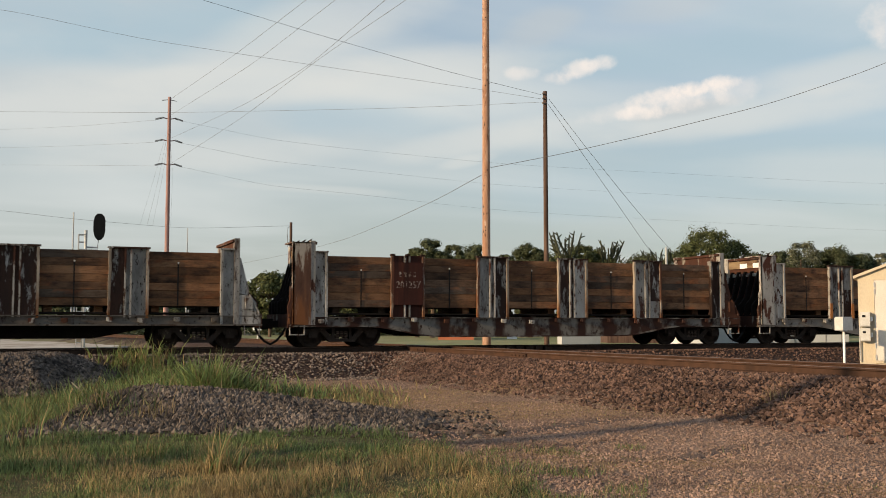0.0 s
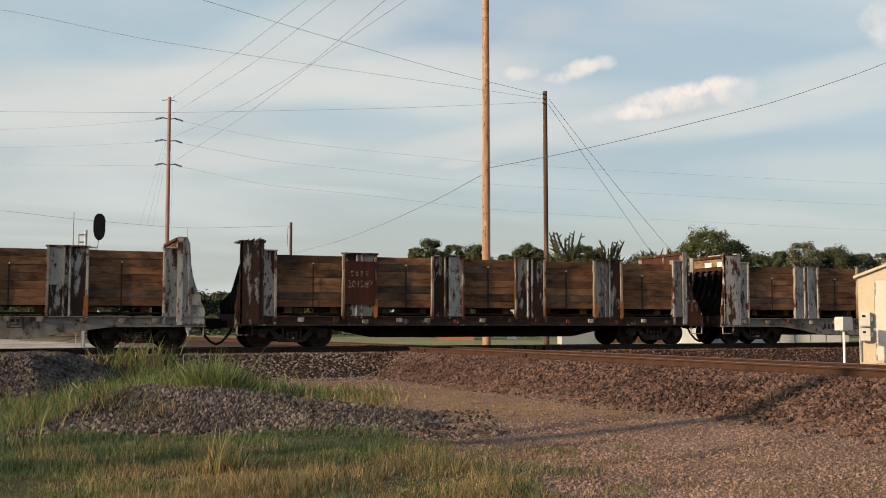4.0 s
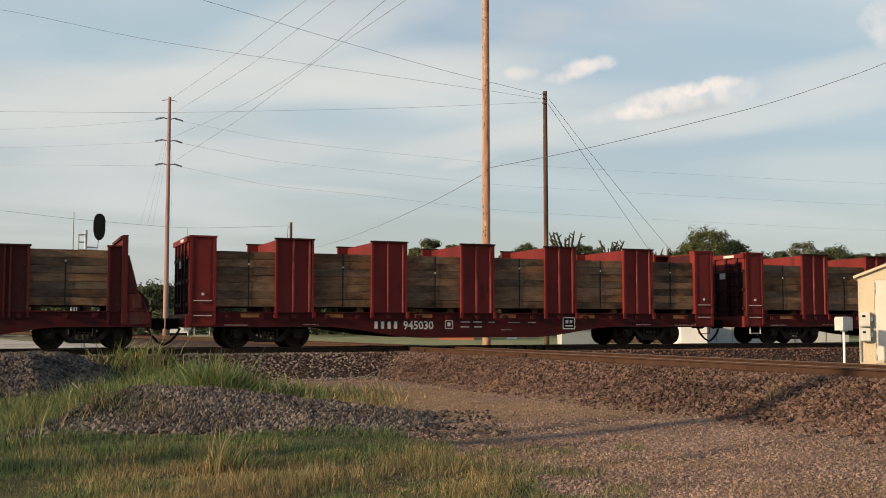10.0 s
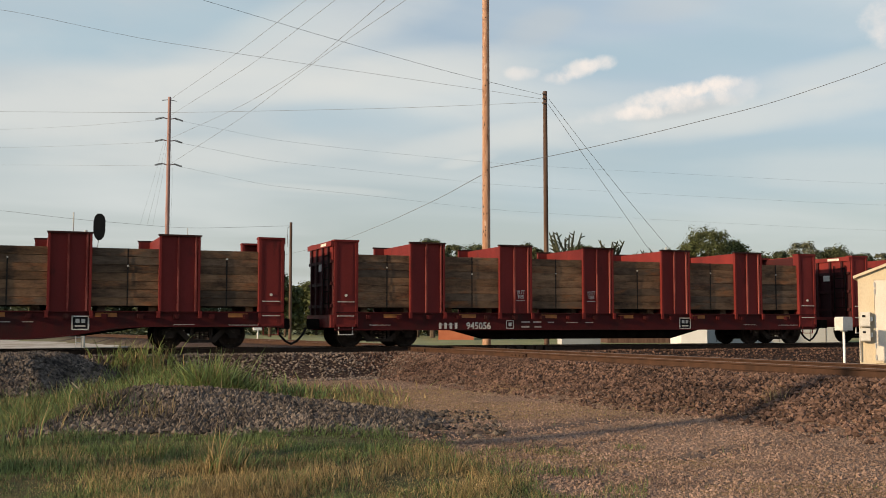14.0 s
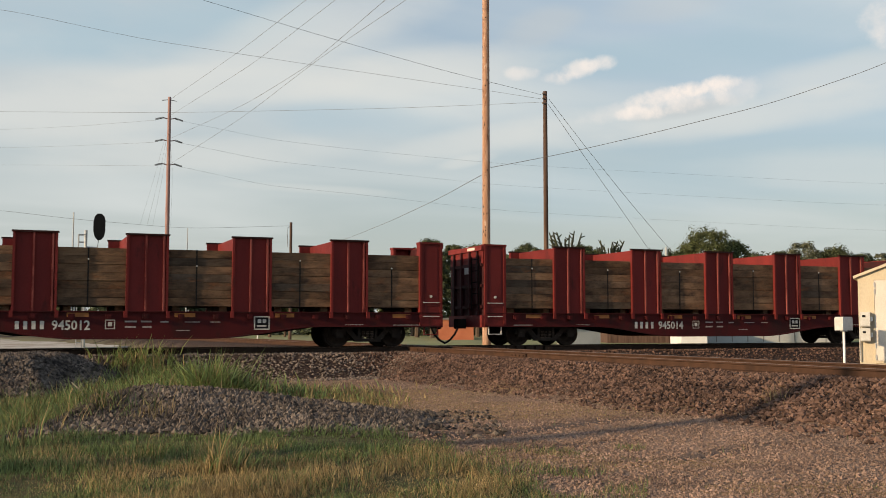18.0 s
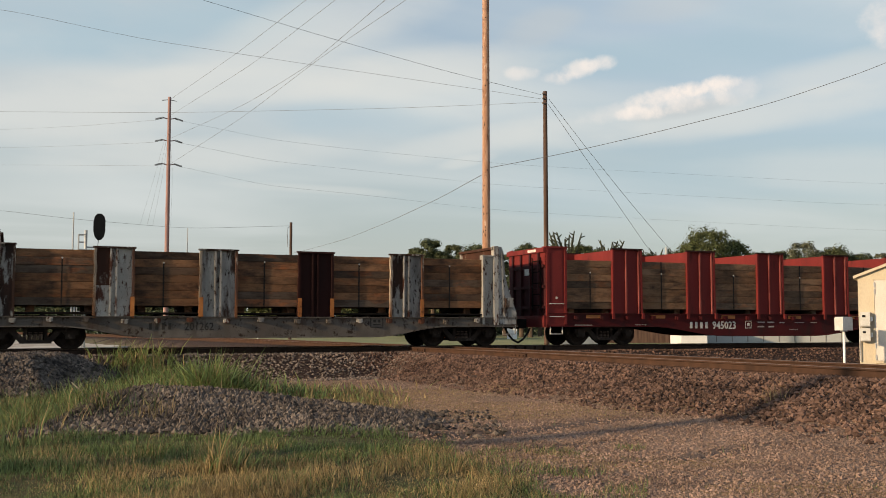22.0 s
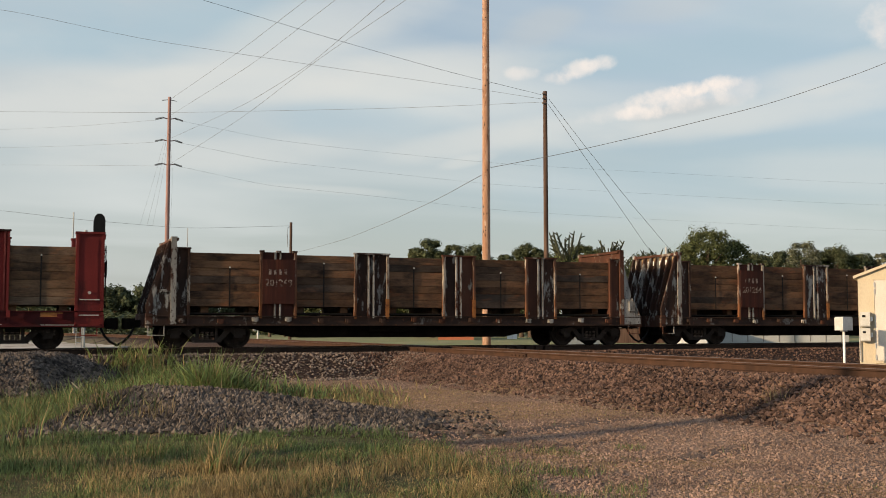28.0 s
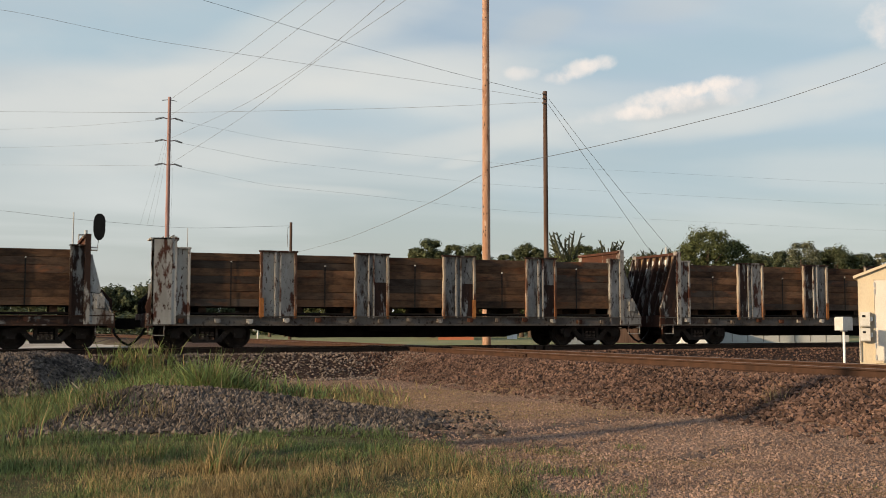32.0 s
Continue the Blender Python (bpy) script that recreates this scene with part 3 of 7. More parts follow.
def grassy(lat, dist):
    """How grassy the ground is, 0 to 1."""
    b = lat / max(dist, 1.0)
    x, y = place(lat, dist).xy
    e = 1.3 * noise.noise((lat * 0.6, dist * 0.35, 2.0)) + 0.8 * noise.noise((lat * 2.2, dist * 1.4, 9.0))
    edge = np.interp(b, [-0.5, -0.417, -0.33, -0.30, -0.12, 0.0, 0.05, 0.115, 0.2], [25.5, 24.6, 22.5, 17.4, 16.2, 14.2, 11.8, 9.7, 6.5])
    g = smooth(-0.6, 0.6, edge - dist + e)
    far_edge = np.interp(b, [-0.45, -0.32, -0.27, -0.06, 0.0], [23, 24.0, 28.8, 25.6, 21])
    near_edge = np.interp(b, [-0.45, -0.36, -0.2, -0.08, 0.0], [24, 21, 18.6, 18.8, 19.8])
    g = max(g, smooth(-0.5, 0.7, min(far_edge - dist, dist - near_edge) + e) * smooth(-0.02, -0.08, b))
    if y > 4.5:
        g = max(g, smooth(4.5, 7.0, y + e))
        if abs(x - cross_x(y)) < 4.5 and y < 120:
            g *= smooth(2.2, 4.2, abs(x - cross_x(y)))
    if y < -30 and b < 0.1:
        g = 1.0
    g *= 1 - 0.94 * smooth(0.12, 0.4, frustum(lat, dist) + 0.12 * e)
    g *= 1 - 0.97 * smooth(0.02, 0.2, ridge(lat, dist) + 0.05 * e)
    return g


# parched fringes of the lot: side, distance, half width, half depth
PARCHED = ((-2.4, 22.4, 3.8, 3.0), (-0.6, 24.2, 3.0, 2.2), (0.9, 19.6, 2.4, 2.4), (2.6, 18.4, 3.0, 1.2), (1.0, 12.6, 1.3, 0.9), (2.4, 12.0, 1.5, 0.5), (5.4, 17.2, 2.2, 0.8), (7.6, 16.2, 2.0, 1.2), (3.6, 10.2, 1.6, 0.5))


def parched(lat, dist):
    """Dead straw and bare orange dirt along the edges of the lot, 0 to 1."""
    e = 0.35 * noise.noise((lat * 0.9, dist * 0.6, 51.0)) + 0.3 * noise.noise((lat * 3, dist * 2, 52.0))
    q = max(1 - ((lat - a) / c) ** 2 - ((dist - b) / d) ** 2 for a, b, c, d in PARCHED)
    return smooth(0.0, 0.7, q + e)


RUTS = (([0.6, 1.6, 2.7, 4.0], [11.1, 11.8, 12.6, 13.4], 0.22), ([-0.3, 0.9, 1.9, 3.2], [14.6, 15.5, 16.4, 17.2], 0.62), ([2.0, 2.9, 4.2, 5.2], [21.0, 20.4, 18.4, 17.7], 0.14), ([0.3, 1.2, 2.4], [13.2, 13.6, 14.2], 0.2))


def rutted(lat, dist):
    """Wheel ruts across the lot, filled with darker grit."""
    r = 0.0
    for la, di, w in RUTS:
        if la[0] - 1 < lat < la[-1] + 1:
            q = abs(dist - np.interp(lat, la, di) + 0.25 * noise.noise((lat * 1.1, dist, 6.0)))
            r = max(r, smooth(w, w * 0.25, q) * smooth(la[0] - 0.6, la[0] + 0.5, lat) * smooth(la[-1] + 1, la[-1] - 1, lat))
    return r


def stony(lat, dist):
    """1 on ballast and piles, 0 on the lot."""
    x, y = place(lat, dist).xy
    e = 0.5 * noise.noise((x * 0.8, y * 0.8, 4.0))
    s = max(smooth(4.6, 3.2, abs(y) + e), smooth(1.5, 0.0, abs(x - cross_x(y)) - reach(y) + 1.2 * e) if y < 120 else 0)
    return max(s, smooth(0.0, 0.25, frustum(lat, dist) + e * 0.2), smooth(0.0, 0.25, ridge(lat, dist) + e * 0.2))


def ground_material():
    m = bpy.data.materials.new("ground")
    m.use_nodes = True
    nt = m.node_tree
    N, L = nt.nodes.new, nt.links.new
    b = nt.nodes["Principled BSDF"]
    b.inputs["Roughness"].default_value = 0.95
    b.inputs["Specular IOR Level"].default_value = 0.1
    tc = N("ShaderNodeTexCoord")

    def noise_mix(a, c, scale, lo=0.35, hi=0.65, detail=8):
        n = N("ShaderNodeTexNoise"); n.inputs["Scale"].default_value = scale; n.inputs["Detail"].default_value = detail; n.inputs["Roughness"].default_value = 0.65
        L(tc.outputs["Object"], n.inputs["Vector"])
        r = N("ShaderNodeMapRange"); r.inputs["From Min"].default_value, r.inputs["From Max"].default_value = lo, hi
        L(n.outputs[0], r.inputs[0])
        return mix(r.outputs[0], a, c)

    def mix(fac, a, c):
        x = N("ShaderNodeMix"); x.data_type = "RGBA"
        L(fac, x.inputs["Factor"])
        for key, v in (("A", a), ("B", c)):
            if isinstance(v, tuple):
                x.inputs[key].default_value = (*v, 1)
            else:
                L(v, x.inputs[key])
        return x.outputs["Result"]

    dirt = noise_mix(noise_mix((0.355, 0.242, 0.178), (0.225, 0.153, 0.114), 0.55), (0.12, 0.084, 0.066), 24, 0.44, 0.66)
    dirt = noise_mix(dirt, (0.40, 0.30, 0.235), 45, 0.58, 0.70)
    dirt = noise_mix(dirt, (0.19, 0.125, 0.09), 0.9, 0.52, 0.66, 4)
    stone = noise_mix((0.075, 0.05, 0.041), (0.03, 0.021, 0.018), 18, 0.4, 0.62)
    turf = noise_mix(noise_mix((0.095, 0.10, 0.045), (0.14, 0.108, 0.06), 0.9), (0.036, 0.04, 0.02), 9, 0.42, 0.66)
    a1, a2 = N("ShaderNodeAttribute"), N("ShaderNodeAttribute")
    a1.attribute_name, a2.attribute_name = "stony", "grassy"
    # dry yellow-green turf far off, its colour also paled for haze and sunlight
    a5 = N("ShaderNodeAttribute"); a5.attribute_name = "field"
    turf = mix(a5.outputs["Fac"], turf, noise_mix(noise_mix((0.27, 0.27, 0.14), (0.20, 0.215, 0.10), 0.12), (0.32, 0.27, 0.16), 0.5, 0.5, 0.7))
    a3, a4 = N("ShaderNodeAttribute"), N("ShaderNodeAttribute")
    a3.attribute_name, a4.attribute_name = "rutted", "parched"
    rf = N("ShaderNodeMath"); rf.operation = "MULTIPLY"; rf.inputs[1].default_value = 0.8
    L(a3.outputs["Fac"], rf.inputs[0])
    dirt = mix(rf.outputs[0], dirt, noise_mix((0.10, 0.085, 0.078), (0.055, 0.046, 0.043), 20, 0.4, 0.62))
    straw = noise_mix(noise_mix((0.375, 0.228, 0.125), (0.27, 0.172, 0.10), 1.4), (0.20, 0.15, 0.075), 30, 0.46, 0.62)
    sf = N("ShaderNodeMath"); sf.operation = "MULTIPLY"; sf.inputs[1].default_value = 0.95
    L(a4.outputs["Fac"], sf.inputs[0])
    dirt = mix(sf.outputs[0], dirt, straw)
    col = mix(a2.outputs["Fac"], mix(a1.outputs["Fac"], dirt, stone), turf)
    L(col, b.inputs["Base Color"])
    n = N("ShaderNodeTexNoise"); n.inputs["Scale"].default_value = 22; n.inputs["Detail"].default_value = 8; n.inputs["Roughness"].default_value = 0.7
    L(tc.outputs["Object"], n.inputs["Vector"])
    bp = N("ShaderNodeBump"); bp.inputs["Strength"].default_value = 0.7; bp.inputs["Distance"].default_value = 0.05
    L(n.outputs[0], bp.inputs["Height"]); L(bp.outputs[0], b.inputs["Normal"])
    return m


def build_ground():
    def axis(lo, hi, step, far, grow):
        mid = list(np.arange(lo, hi + step / 2, step))
        d, v, up = step, hi, []
        while v < far:
            d *= grow; v += d; up.append(v)
        d, v, dn = step, lo, []
        while v > -far:
            d *= grow; v -= d; dn.append(v)
        return dn[::-1] + mid + up
    lats, dists = axis(-16, 20, 0.2, 3500, 1.16), axis(6, 48, 0.2, 3500, 1.14)
    verts, ga, sa, ra, pa, fa = [], [], [], [], [], []
    for d in dists:
        for l in lats:
            p = place(l, d)
            near = abs(l) < 400 and abs(d) < 500
            rut = rutted(l, d) if near else 0.0
            ra.append(rut)
            fa.append(smooth(5.0, 9.0, p.y))
            pa.append(parched(l, d) if 8 < d < 30 and abs(l) < 14 else 0.0)
            verts.append((p.x, p.y, ground_z(p.x, p.y) - 0.05 * rut if near else -0.8))
            ga.append(grassy(l, d) if near else 1.0)
            sa.append(stony(l, d) if near else 0.0)
    w = len(lats)
    faces = [(r * w + c, r * w + c + 1, (r + 1) * w + c + 1, (r + 1) * w + c) for r in range(len(dists) - 1) for c in range(w - 1)]
    me = bpy.data.meshes.new("ground")
    me.from_pydata(verts, [], faces)
    for name, vals in (("grassy", ga), ("stony", sa), ("rutted", ra), ("parched", pa), ("field", fa)):
        at = me.attributes.new(name, "FLOAT", "POINT")
        at.data.foreach_set("value", vals)
    me.polygons.foreach_set("use_smooth", [True] * len(faces))
    me.materials.append(ground_material())
    tagged(new("ground", me), "uneven ground of brown gravel, ballast and rough grass", "ground", kind="structure")


build_ground()


def scatter(name, spots, template, faces, mat, label, category, rigid=False):
    """spots: rows of x, y, z, sx, sy, sz, turn. One joined mesh of many small pieces."""
    spots = np.array(spots)
    n, k = len(spots), len(template)
    t = np.array(template)[None] + np.zeros((n, 1, 1))
    rnd = np.random.RandomState(len(spots))
    t = t * (1 + 0.28 * rnd.uniform(-1, 1, (n, 1, 3) if rigid else t.shape))
    t = t * spots[:, None, 3:6]
    c, s = np.cos(spots[:, 6]), np.sin(spots[:, 6])
    x, y = t[:, :, 0] * c[:, None] - t[:, :, 1] * s[:, None], t[:, :, 0] * s[:, None] + t[:, :, 1] * c[:, None]
    out = np.stack([x, y, t[:, :, 2]], 2) + spots[:, None, 0:3]
    f = (np.array(faces)[None] + (np.arange(n) * k)[:, None, None]).reshape(-1, len(faces[0]))
    me = bpy.data.meshes.new(name)
    me.from_pydata(out.reshape(-1, 3).tolist(), [], f.tolist())
    me.materials.append(mat)
    return tagged(new(name, me), label, category, kind="stuff")


OCTA = [(1, 0, 0), (0, 1, 0), (-1, 0, 0), (0, -1, 0), (0.1, 0, 1), (0, 0.1, -1)]
OCTA_F = [(0, 1, 4), (1, 2, 4), (2, 3, 4), (3, 0, 4), (1, 0, 5), (2, 1, 5), (3, 2, 5), (0, 3, 5)]


def build_stones():
    rnd = random.Random(4)
    ballast, pile, lot, main = [], [], [], []

    def stone(to, x, y, size):
        s = size * rnd.uniform(0.6, 1.45)
        to.append((x, y, ground_z(x, y) + s * 0.25, s * rnd.uniform(0.7, 1.3), s * rnd.uniform(0.7, 1.2), s * rnd.uniform(0.5, 0.95), rnd.uniform(0, 6.3)))
    # shoulders of the crossing track, denser on the camera's side
    for _ in range(52000):
        y = rnd.uniform(-25, 5)
        off = rnd.uniform(-5.0, -0.6) if rnd.random() < 0.8 else rnd.uniform(-0.6, 2.6)
        x = cross_x(y) + off
        if rnd.random() < smooth(1.5, -0.2, abs(off) - reach(y)) and abs(off + 0.75) > 0.12:
            stone(ballast, x, y, 0.042)
    # the train's track, out to where it leaves the view
    for _ in range(30000):
        x = -16 + 70 * rnd.random() ** 1.3
        y = -1.0 - 3.4 * rnd.random() ** 1.2
        if abs(x - cross_x(y)) > 1.2:
            stone(main if x < 13 else ballast, x, y, 0.042)
    for _ in range(36000):
        lat, dist = rnd.uniform(-7, 0.9), rnd.uniform(14.6, 19.4)
        if rnd.random() < smooth(-0.02, 0.2, ridge(lat, dist)):
            p = place(lat, dist)
            stone(pile, p.x, p.y, 0.047)
    for _ in range(20000):
        lat, dist = rnd.uniform(-14.5, -8), rnd.uniform(22.5, 30.0)
        if rnd.random() < smooth(0.0, 0.22, frustum(lat, dist)):
            p = place(lat, dist)
            stone(pile, p.x, p.y, 0.05)
    for _ in range(84000):
        dist = 9.0 + 22 * rnd.random() ** 1.2
        lat = dist * rnd.uniform(-0.17, 0.46)
        p = place(lat, dist)
        if rnd.random() > grassy(lat, dist) and abs(p.x - cross_x(p.y)) > 2.4 and rnd.random() > 0.75 * rutted(lat, dist):
            stone(lot, p.x, p.y, rnd.choice((0.009, 0.012, 0.014, 0.019)))
    scatter("ballast", ballast, OCTA, OCTA_F, M_STONE, "brown crushed-stone ballast along the rails", "ballast")
    scatter("ballast", main, OCTA, OCTA_F, M_STONEGREY, "grey-brown crushed-stone ballast of the main track", "ballast")
    scatter("gravel_pile", pile, OCTA, OCTA_F, M_STONEDARK, "heaped grey crushed stone among the weeds", "gravel")
    scatter("loose_gravel", lot, OCTA, OCTA_F, M_STONELOT, "loose brown gravel on bare dirt", "gravel")


build_stones()

BLADE = [(-1, 0, 0), (1, 0, 0), (-0.75, 0.25, 0.45), (0.75, 0.25, 0.45), (0.05, 1, 1)]


def build_grass():
    rnd = random.Random(8)
    green, dry, tall = [], [], []

    def blade(lat, dist, h, w, to):
        p = place(lat, dist)
        lean = rnd.uniform(0.15, 1.5) if to is tall else rnd.uniform(0.1, 1.1)
        to.append((p.x, p.y, ground_z(p.x, p.y) - 0.02, w, h * lean, h, rnd.uniform(0, 6.3)))
    for _ in range(215000):
        dist = 8.6 + 20 * rnd.random() ** 1.5
        lat = dist * rnd.uniform(-0.46, 0.14)
        g = grassy(lat, dist)
        if rnd.random() > g:
            continue
        clump = noise.noise((lat * 0.9, dist * 0.9, 20.0))
        if rnd.random() < 0.45 * smooth(0.05, -0.25, noise.noise((lat * 1.7, dist * 1.3, 25.0))):
            continue
        near_heap = max(ridge(lat, dist + 0.5), ridge(lat, dist - 0.3))
        h = (1 - 0.55 * smooth(0, 0.3, near_heap)) * (0.075 + 0.11 * clump + 0.05 * noise.noise((lat * 3.1, dist * 2.3, 27.0))) * rnd.uniform(0.4, 1.7)
        dryness = 0.22 + 0.6 * noise.noise((lat * 0.35, dist * 0.5, 31.0)) + 0.7 * noise.noise((lat * 1.6, dist * 1.2, 33.0)) + 0.35 * smooth(12.6, 10.2, dist) * smooth(0.5, -2.5, lat) + 0.35 * smooth(-2.2, 0.2, lat) * smooth(14.5, 13, dist) + 0.6 * parched(lat, dist) - 0.35 * smooth(12.6, 14.0, dist) * smooth(16, 15, dist)
        blade(lat, dist, max(h, 0.035), rnd.uniform(0.0025, 0.0062), dry if rnd.random() < dryness else green)
    # tall tufts
    for (px, dist, n, h, spread, straw) in ((-0.218, 23.2, 1000, 0.80, 0.36, 0.12), (-0.262, 28.6, 700, 0.55, 0.8, 0.2), (-0.285, 30.0, 420, 0.5, 0.7, 0.3), (-0.14, 23.5, 330, 0.35, 0.6, 0.3), (-0.185, 23.5, 330, 0.5, 0.5, 0.15),
                                           (-0.204, 11.3, 150, 0.40, 0.16, 0.7), (-0.36, 19.8, 500, 0.38, 0.9, 0.15), (-0.30, 21.5, 420, 0.34, 0.7, 0.15), (-0.31, 18.6, 420, 0.26, 0.8, 0.25), (-0.40, 15.8, 200, 0.5, 0.35, 0.2), (-0.315, 16.6, 60, 0.42, 0.22, 0.6), (-0.27, 16.0, 40, 0.34, 0.2, 0.9), (-0.26, 26, 500, 0.42, 1.2, 0.25), (-0.20, 27, 400, 0.35, 1.2, 0.3),
                                           (-0.12, 25, 700, 0.2, 1.5, 0.65), (-0.09, 22.5, 300, 0.18, 0.9, 0.6), (-0.37, 19.5, 500, 0.2, 1.4, 0.15), (-0.33, 16.6, 500, 0.25, 0.9, 0.25), (-0.41, 13.5, 120, 0.55, 0.5, 0.3)):
        for _ in range(int(n * 1.15)):
            d = dist + rnd.gauss(0, spread * 0.7)
            blade(px * dist + rnd.gauss(0, spread * 0.7), d, h * rnd.uniform(0.3, 1.2), rnd.uniform(0.35, 0.9) * (0.028 if dist > 20 else 0.012), dry if rnd.random() < straw else tall if dist > 20 else green)
    # weeds at the foot of the embankment and over the lot
    for _ in range(1500):
        dist = rnd.uniform(9, 24)
        lat = dist * rnd.uniform(-0.05, 0.45)
        if noise.noise((lat * 0.8, dist * 0.8, 40)) > 0.18:
            blade(lat, dist, rnd.uniform(0.03, 0.12), 0.004, dry if rnd.random() < 0.6 else green)
    # coarse weeds round the foot of the heaps, in clumps
    for _ in range(9000):
        dist = rnd.uniform(16.0, 24.0)
        lat = dist * rnd.uniform(-0.44, -0.27)
        c = noise.noise((lat * 1.3, dist * 0.9, 71.0))
        if c > 0.05 and ridge(lat, dist) < 0.25 and frustum(lat, dist) < 0.6:
            blade(lat, dist, (0.10 + 0.5 * c) * rnd.uniform(0.5, 1.3), rnd.uniform(0.004, 0.009), dry if rnd.random() < 0.15 else green)
    # the turf's ragged edge towards the lot
    for _ in range(9000):
        dist = rnd.uniform(9.2, 13.6)
        lat = dist * rnd.uniform(0.02, 0.19)
        if rnd.random() < smooth(0.08, 0.35, noise.noise((lat * 1.5, dist * 1.2, 61.0)) + 0.25 * smooth(0.16, 0.05, lat / dist)):
            blade(lat, dist, rnd.uniform(0.03, 0.11), rnd.uniform(0.0025, 0.005), dry if rnd.random() < 0.3 else green)
    # short dead straw on the parched fringes
    for _ in range(30000):
        dist = rnd.uniform(9.5, 25)
        lat = rnd.uniform(-6, 9.5)
        if rnd.random() < 0.75 * parched(lat, dist) * (1 - stony(lat, dist)):
            blade(lat, dist, rnd.uniform(0.02, 0.09), rnd.uniform(0.002, 0.005), dry if rnd.random() < 0.85 else green)
    for _ in range(60):
        blade(0.307 * 16.9 + rnd.gauss(0, 0.14), 16.9 + rnd.gauss(0, 0.12), rnd.uniform(0.15, 0.42), 0.003, dry)
    faces = [(0, 1, 3, 2), (2, 3, 4, 4)]
    for name, rows, mat, label in (("grass", green, M_GRASS, "rough green grass with tall tufts"), ("tall_grass", tall, M_GRASSTALL, "tall bright green grass tufts beside the ballast"), ("dry_grass", dry, M_GRASSDRY, "straw-coloured dry grass among the green")):
        scatter(name, rows, BLADE, [(0, 1, 3), (0, 3, 2), (2, 3, 4)], mat, label, "grass", rigid=True)


build_grass()


def build_stick():
    """A bleached dead branch on the weeds beside the heap."""
    g = place(-6.9, 20.6)
    z = ground_z(g.x, g.y)
    root = empty("branch", "bleached dead branch lying against the gravel heap", "branch", at=(g.x, g.y, z))
    part("stem", Shape().tube([(0, 0, 0.02), (-0.10, 0.05, 0.16), (-0.24, 0.06, 0.30)], [0.02, 0.017, 0.008], 6).mesh("branch_stem", M_DEADWOOD), root)
    part("twig", Shape().tube([(-0.10, 0.05, 0.16), (-0.08, 0.04, 0.27)], [0.010, 0.004], 5).mesh("branch_twig", M_DEADWOOD), root)


M_DEADWOOD = material("bleached_wood", (0.5, 0.42, 0.33), 0.9, second=(0.36, 0.29, 0.22), scale=9)
build_stick()


# ---- tracks ----
RAIL = [(-0.07, -0.175), (0.07, -0.175), (0.07, -0.16), (0.012, -0.135), (0.012, -0.045), (0.036, -0.035), (0.036, -0.006), (0.028, 0), (-0.028, 0), (-0.036, -0.006), (-0.036, -0.035), (-0.012, -0.045), (-0.012, -0.135), (-0.07, -0.16)]


def rail_mesh(path, side=None):
    verts, n = [], len(RAIL)
    for i, p in enumerate(path):
        d = (Vector(path[min(i + 1, len(path) - 1)]) - Vector(path[max(i - 1, 0)])).normalized()
        s = Vector((d.y, -d.x, 0))
        verts += [Vector(p) + s * u + Vector((0, 0, w)) for u, w in RAIL]
    faces = [(i * n + k, i * n + (k + 1) % n, (i + 1) * n + (k + 1) % n, (i + 1) * n + k) for i in range(len(path) - 1) for k in range(n)]
    faces += [tuple(range(n)), tuple(range((len(path) - 1) * n, len(path) * n))]
    sh = Shape().add(verts, faces)
    me = sh.mesh("rail", side or M_STEEL)
    me.materials.append(M_HEAD)
    for p in me.polygons:
        if p.normal.z > 0.8 and max(me.vertices[i].co.z for i in p.vertices) > -0.01:
            p.material_index = 1
    return me


def shared_block():
    if not BLOCK:
        BLOCK.append(Shape().box(-0.13, 0.13, -0.07, 0.07, -0.07, 0.085).tube([(0, -0.1, 0.0), (0, -0.07, 0.0)], 0.035, 6).mesh("frog_block", M_STEELDARK))
    return BLOCK[0]


BLOCK = []


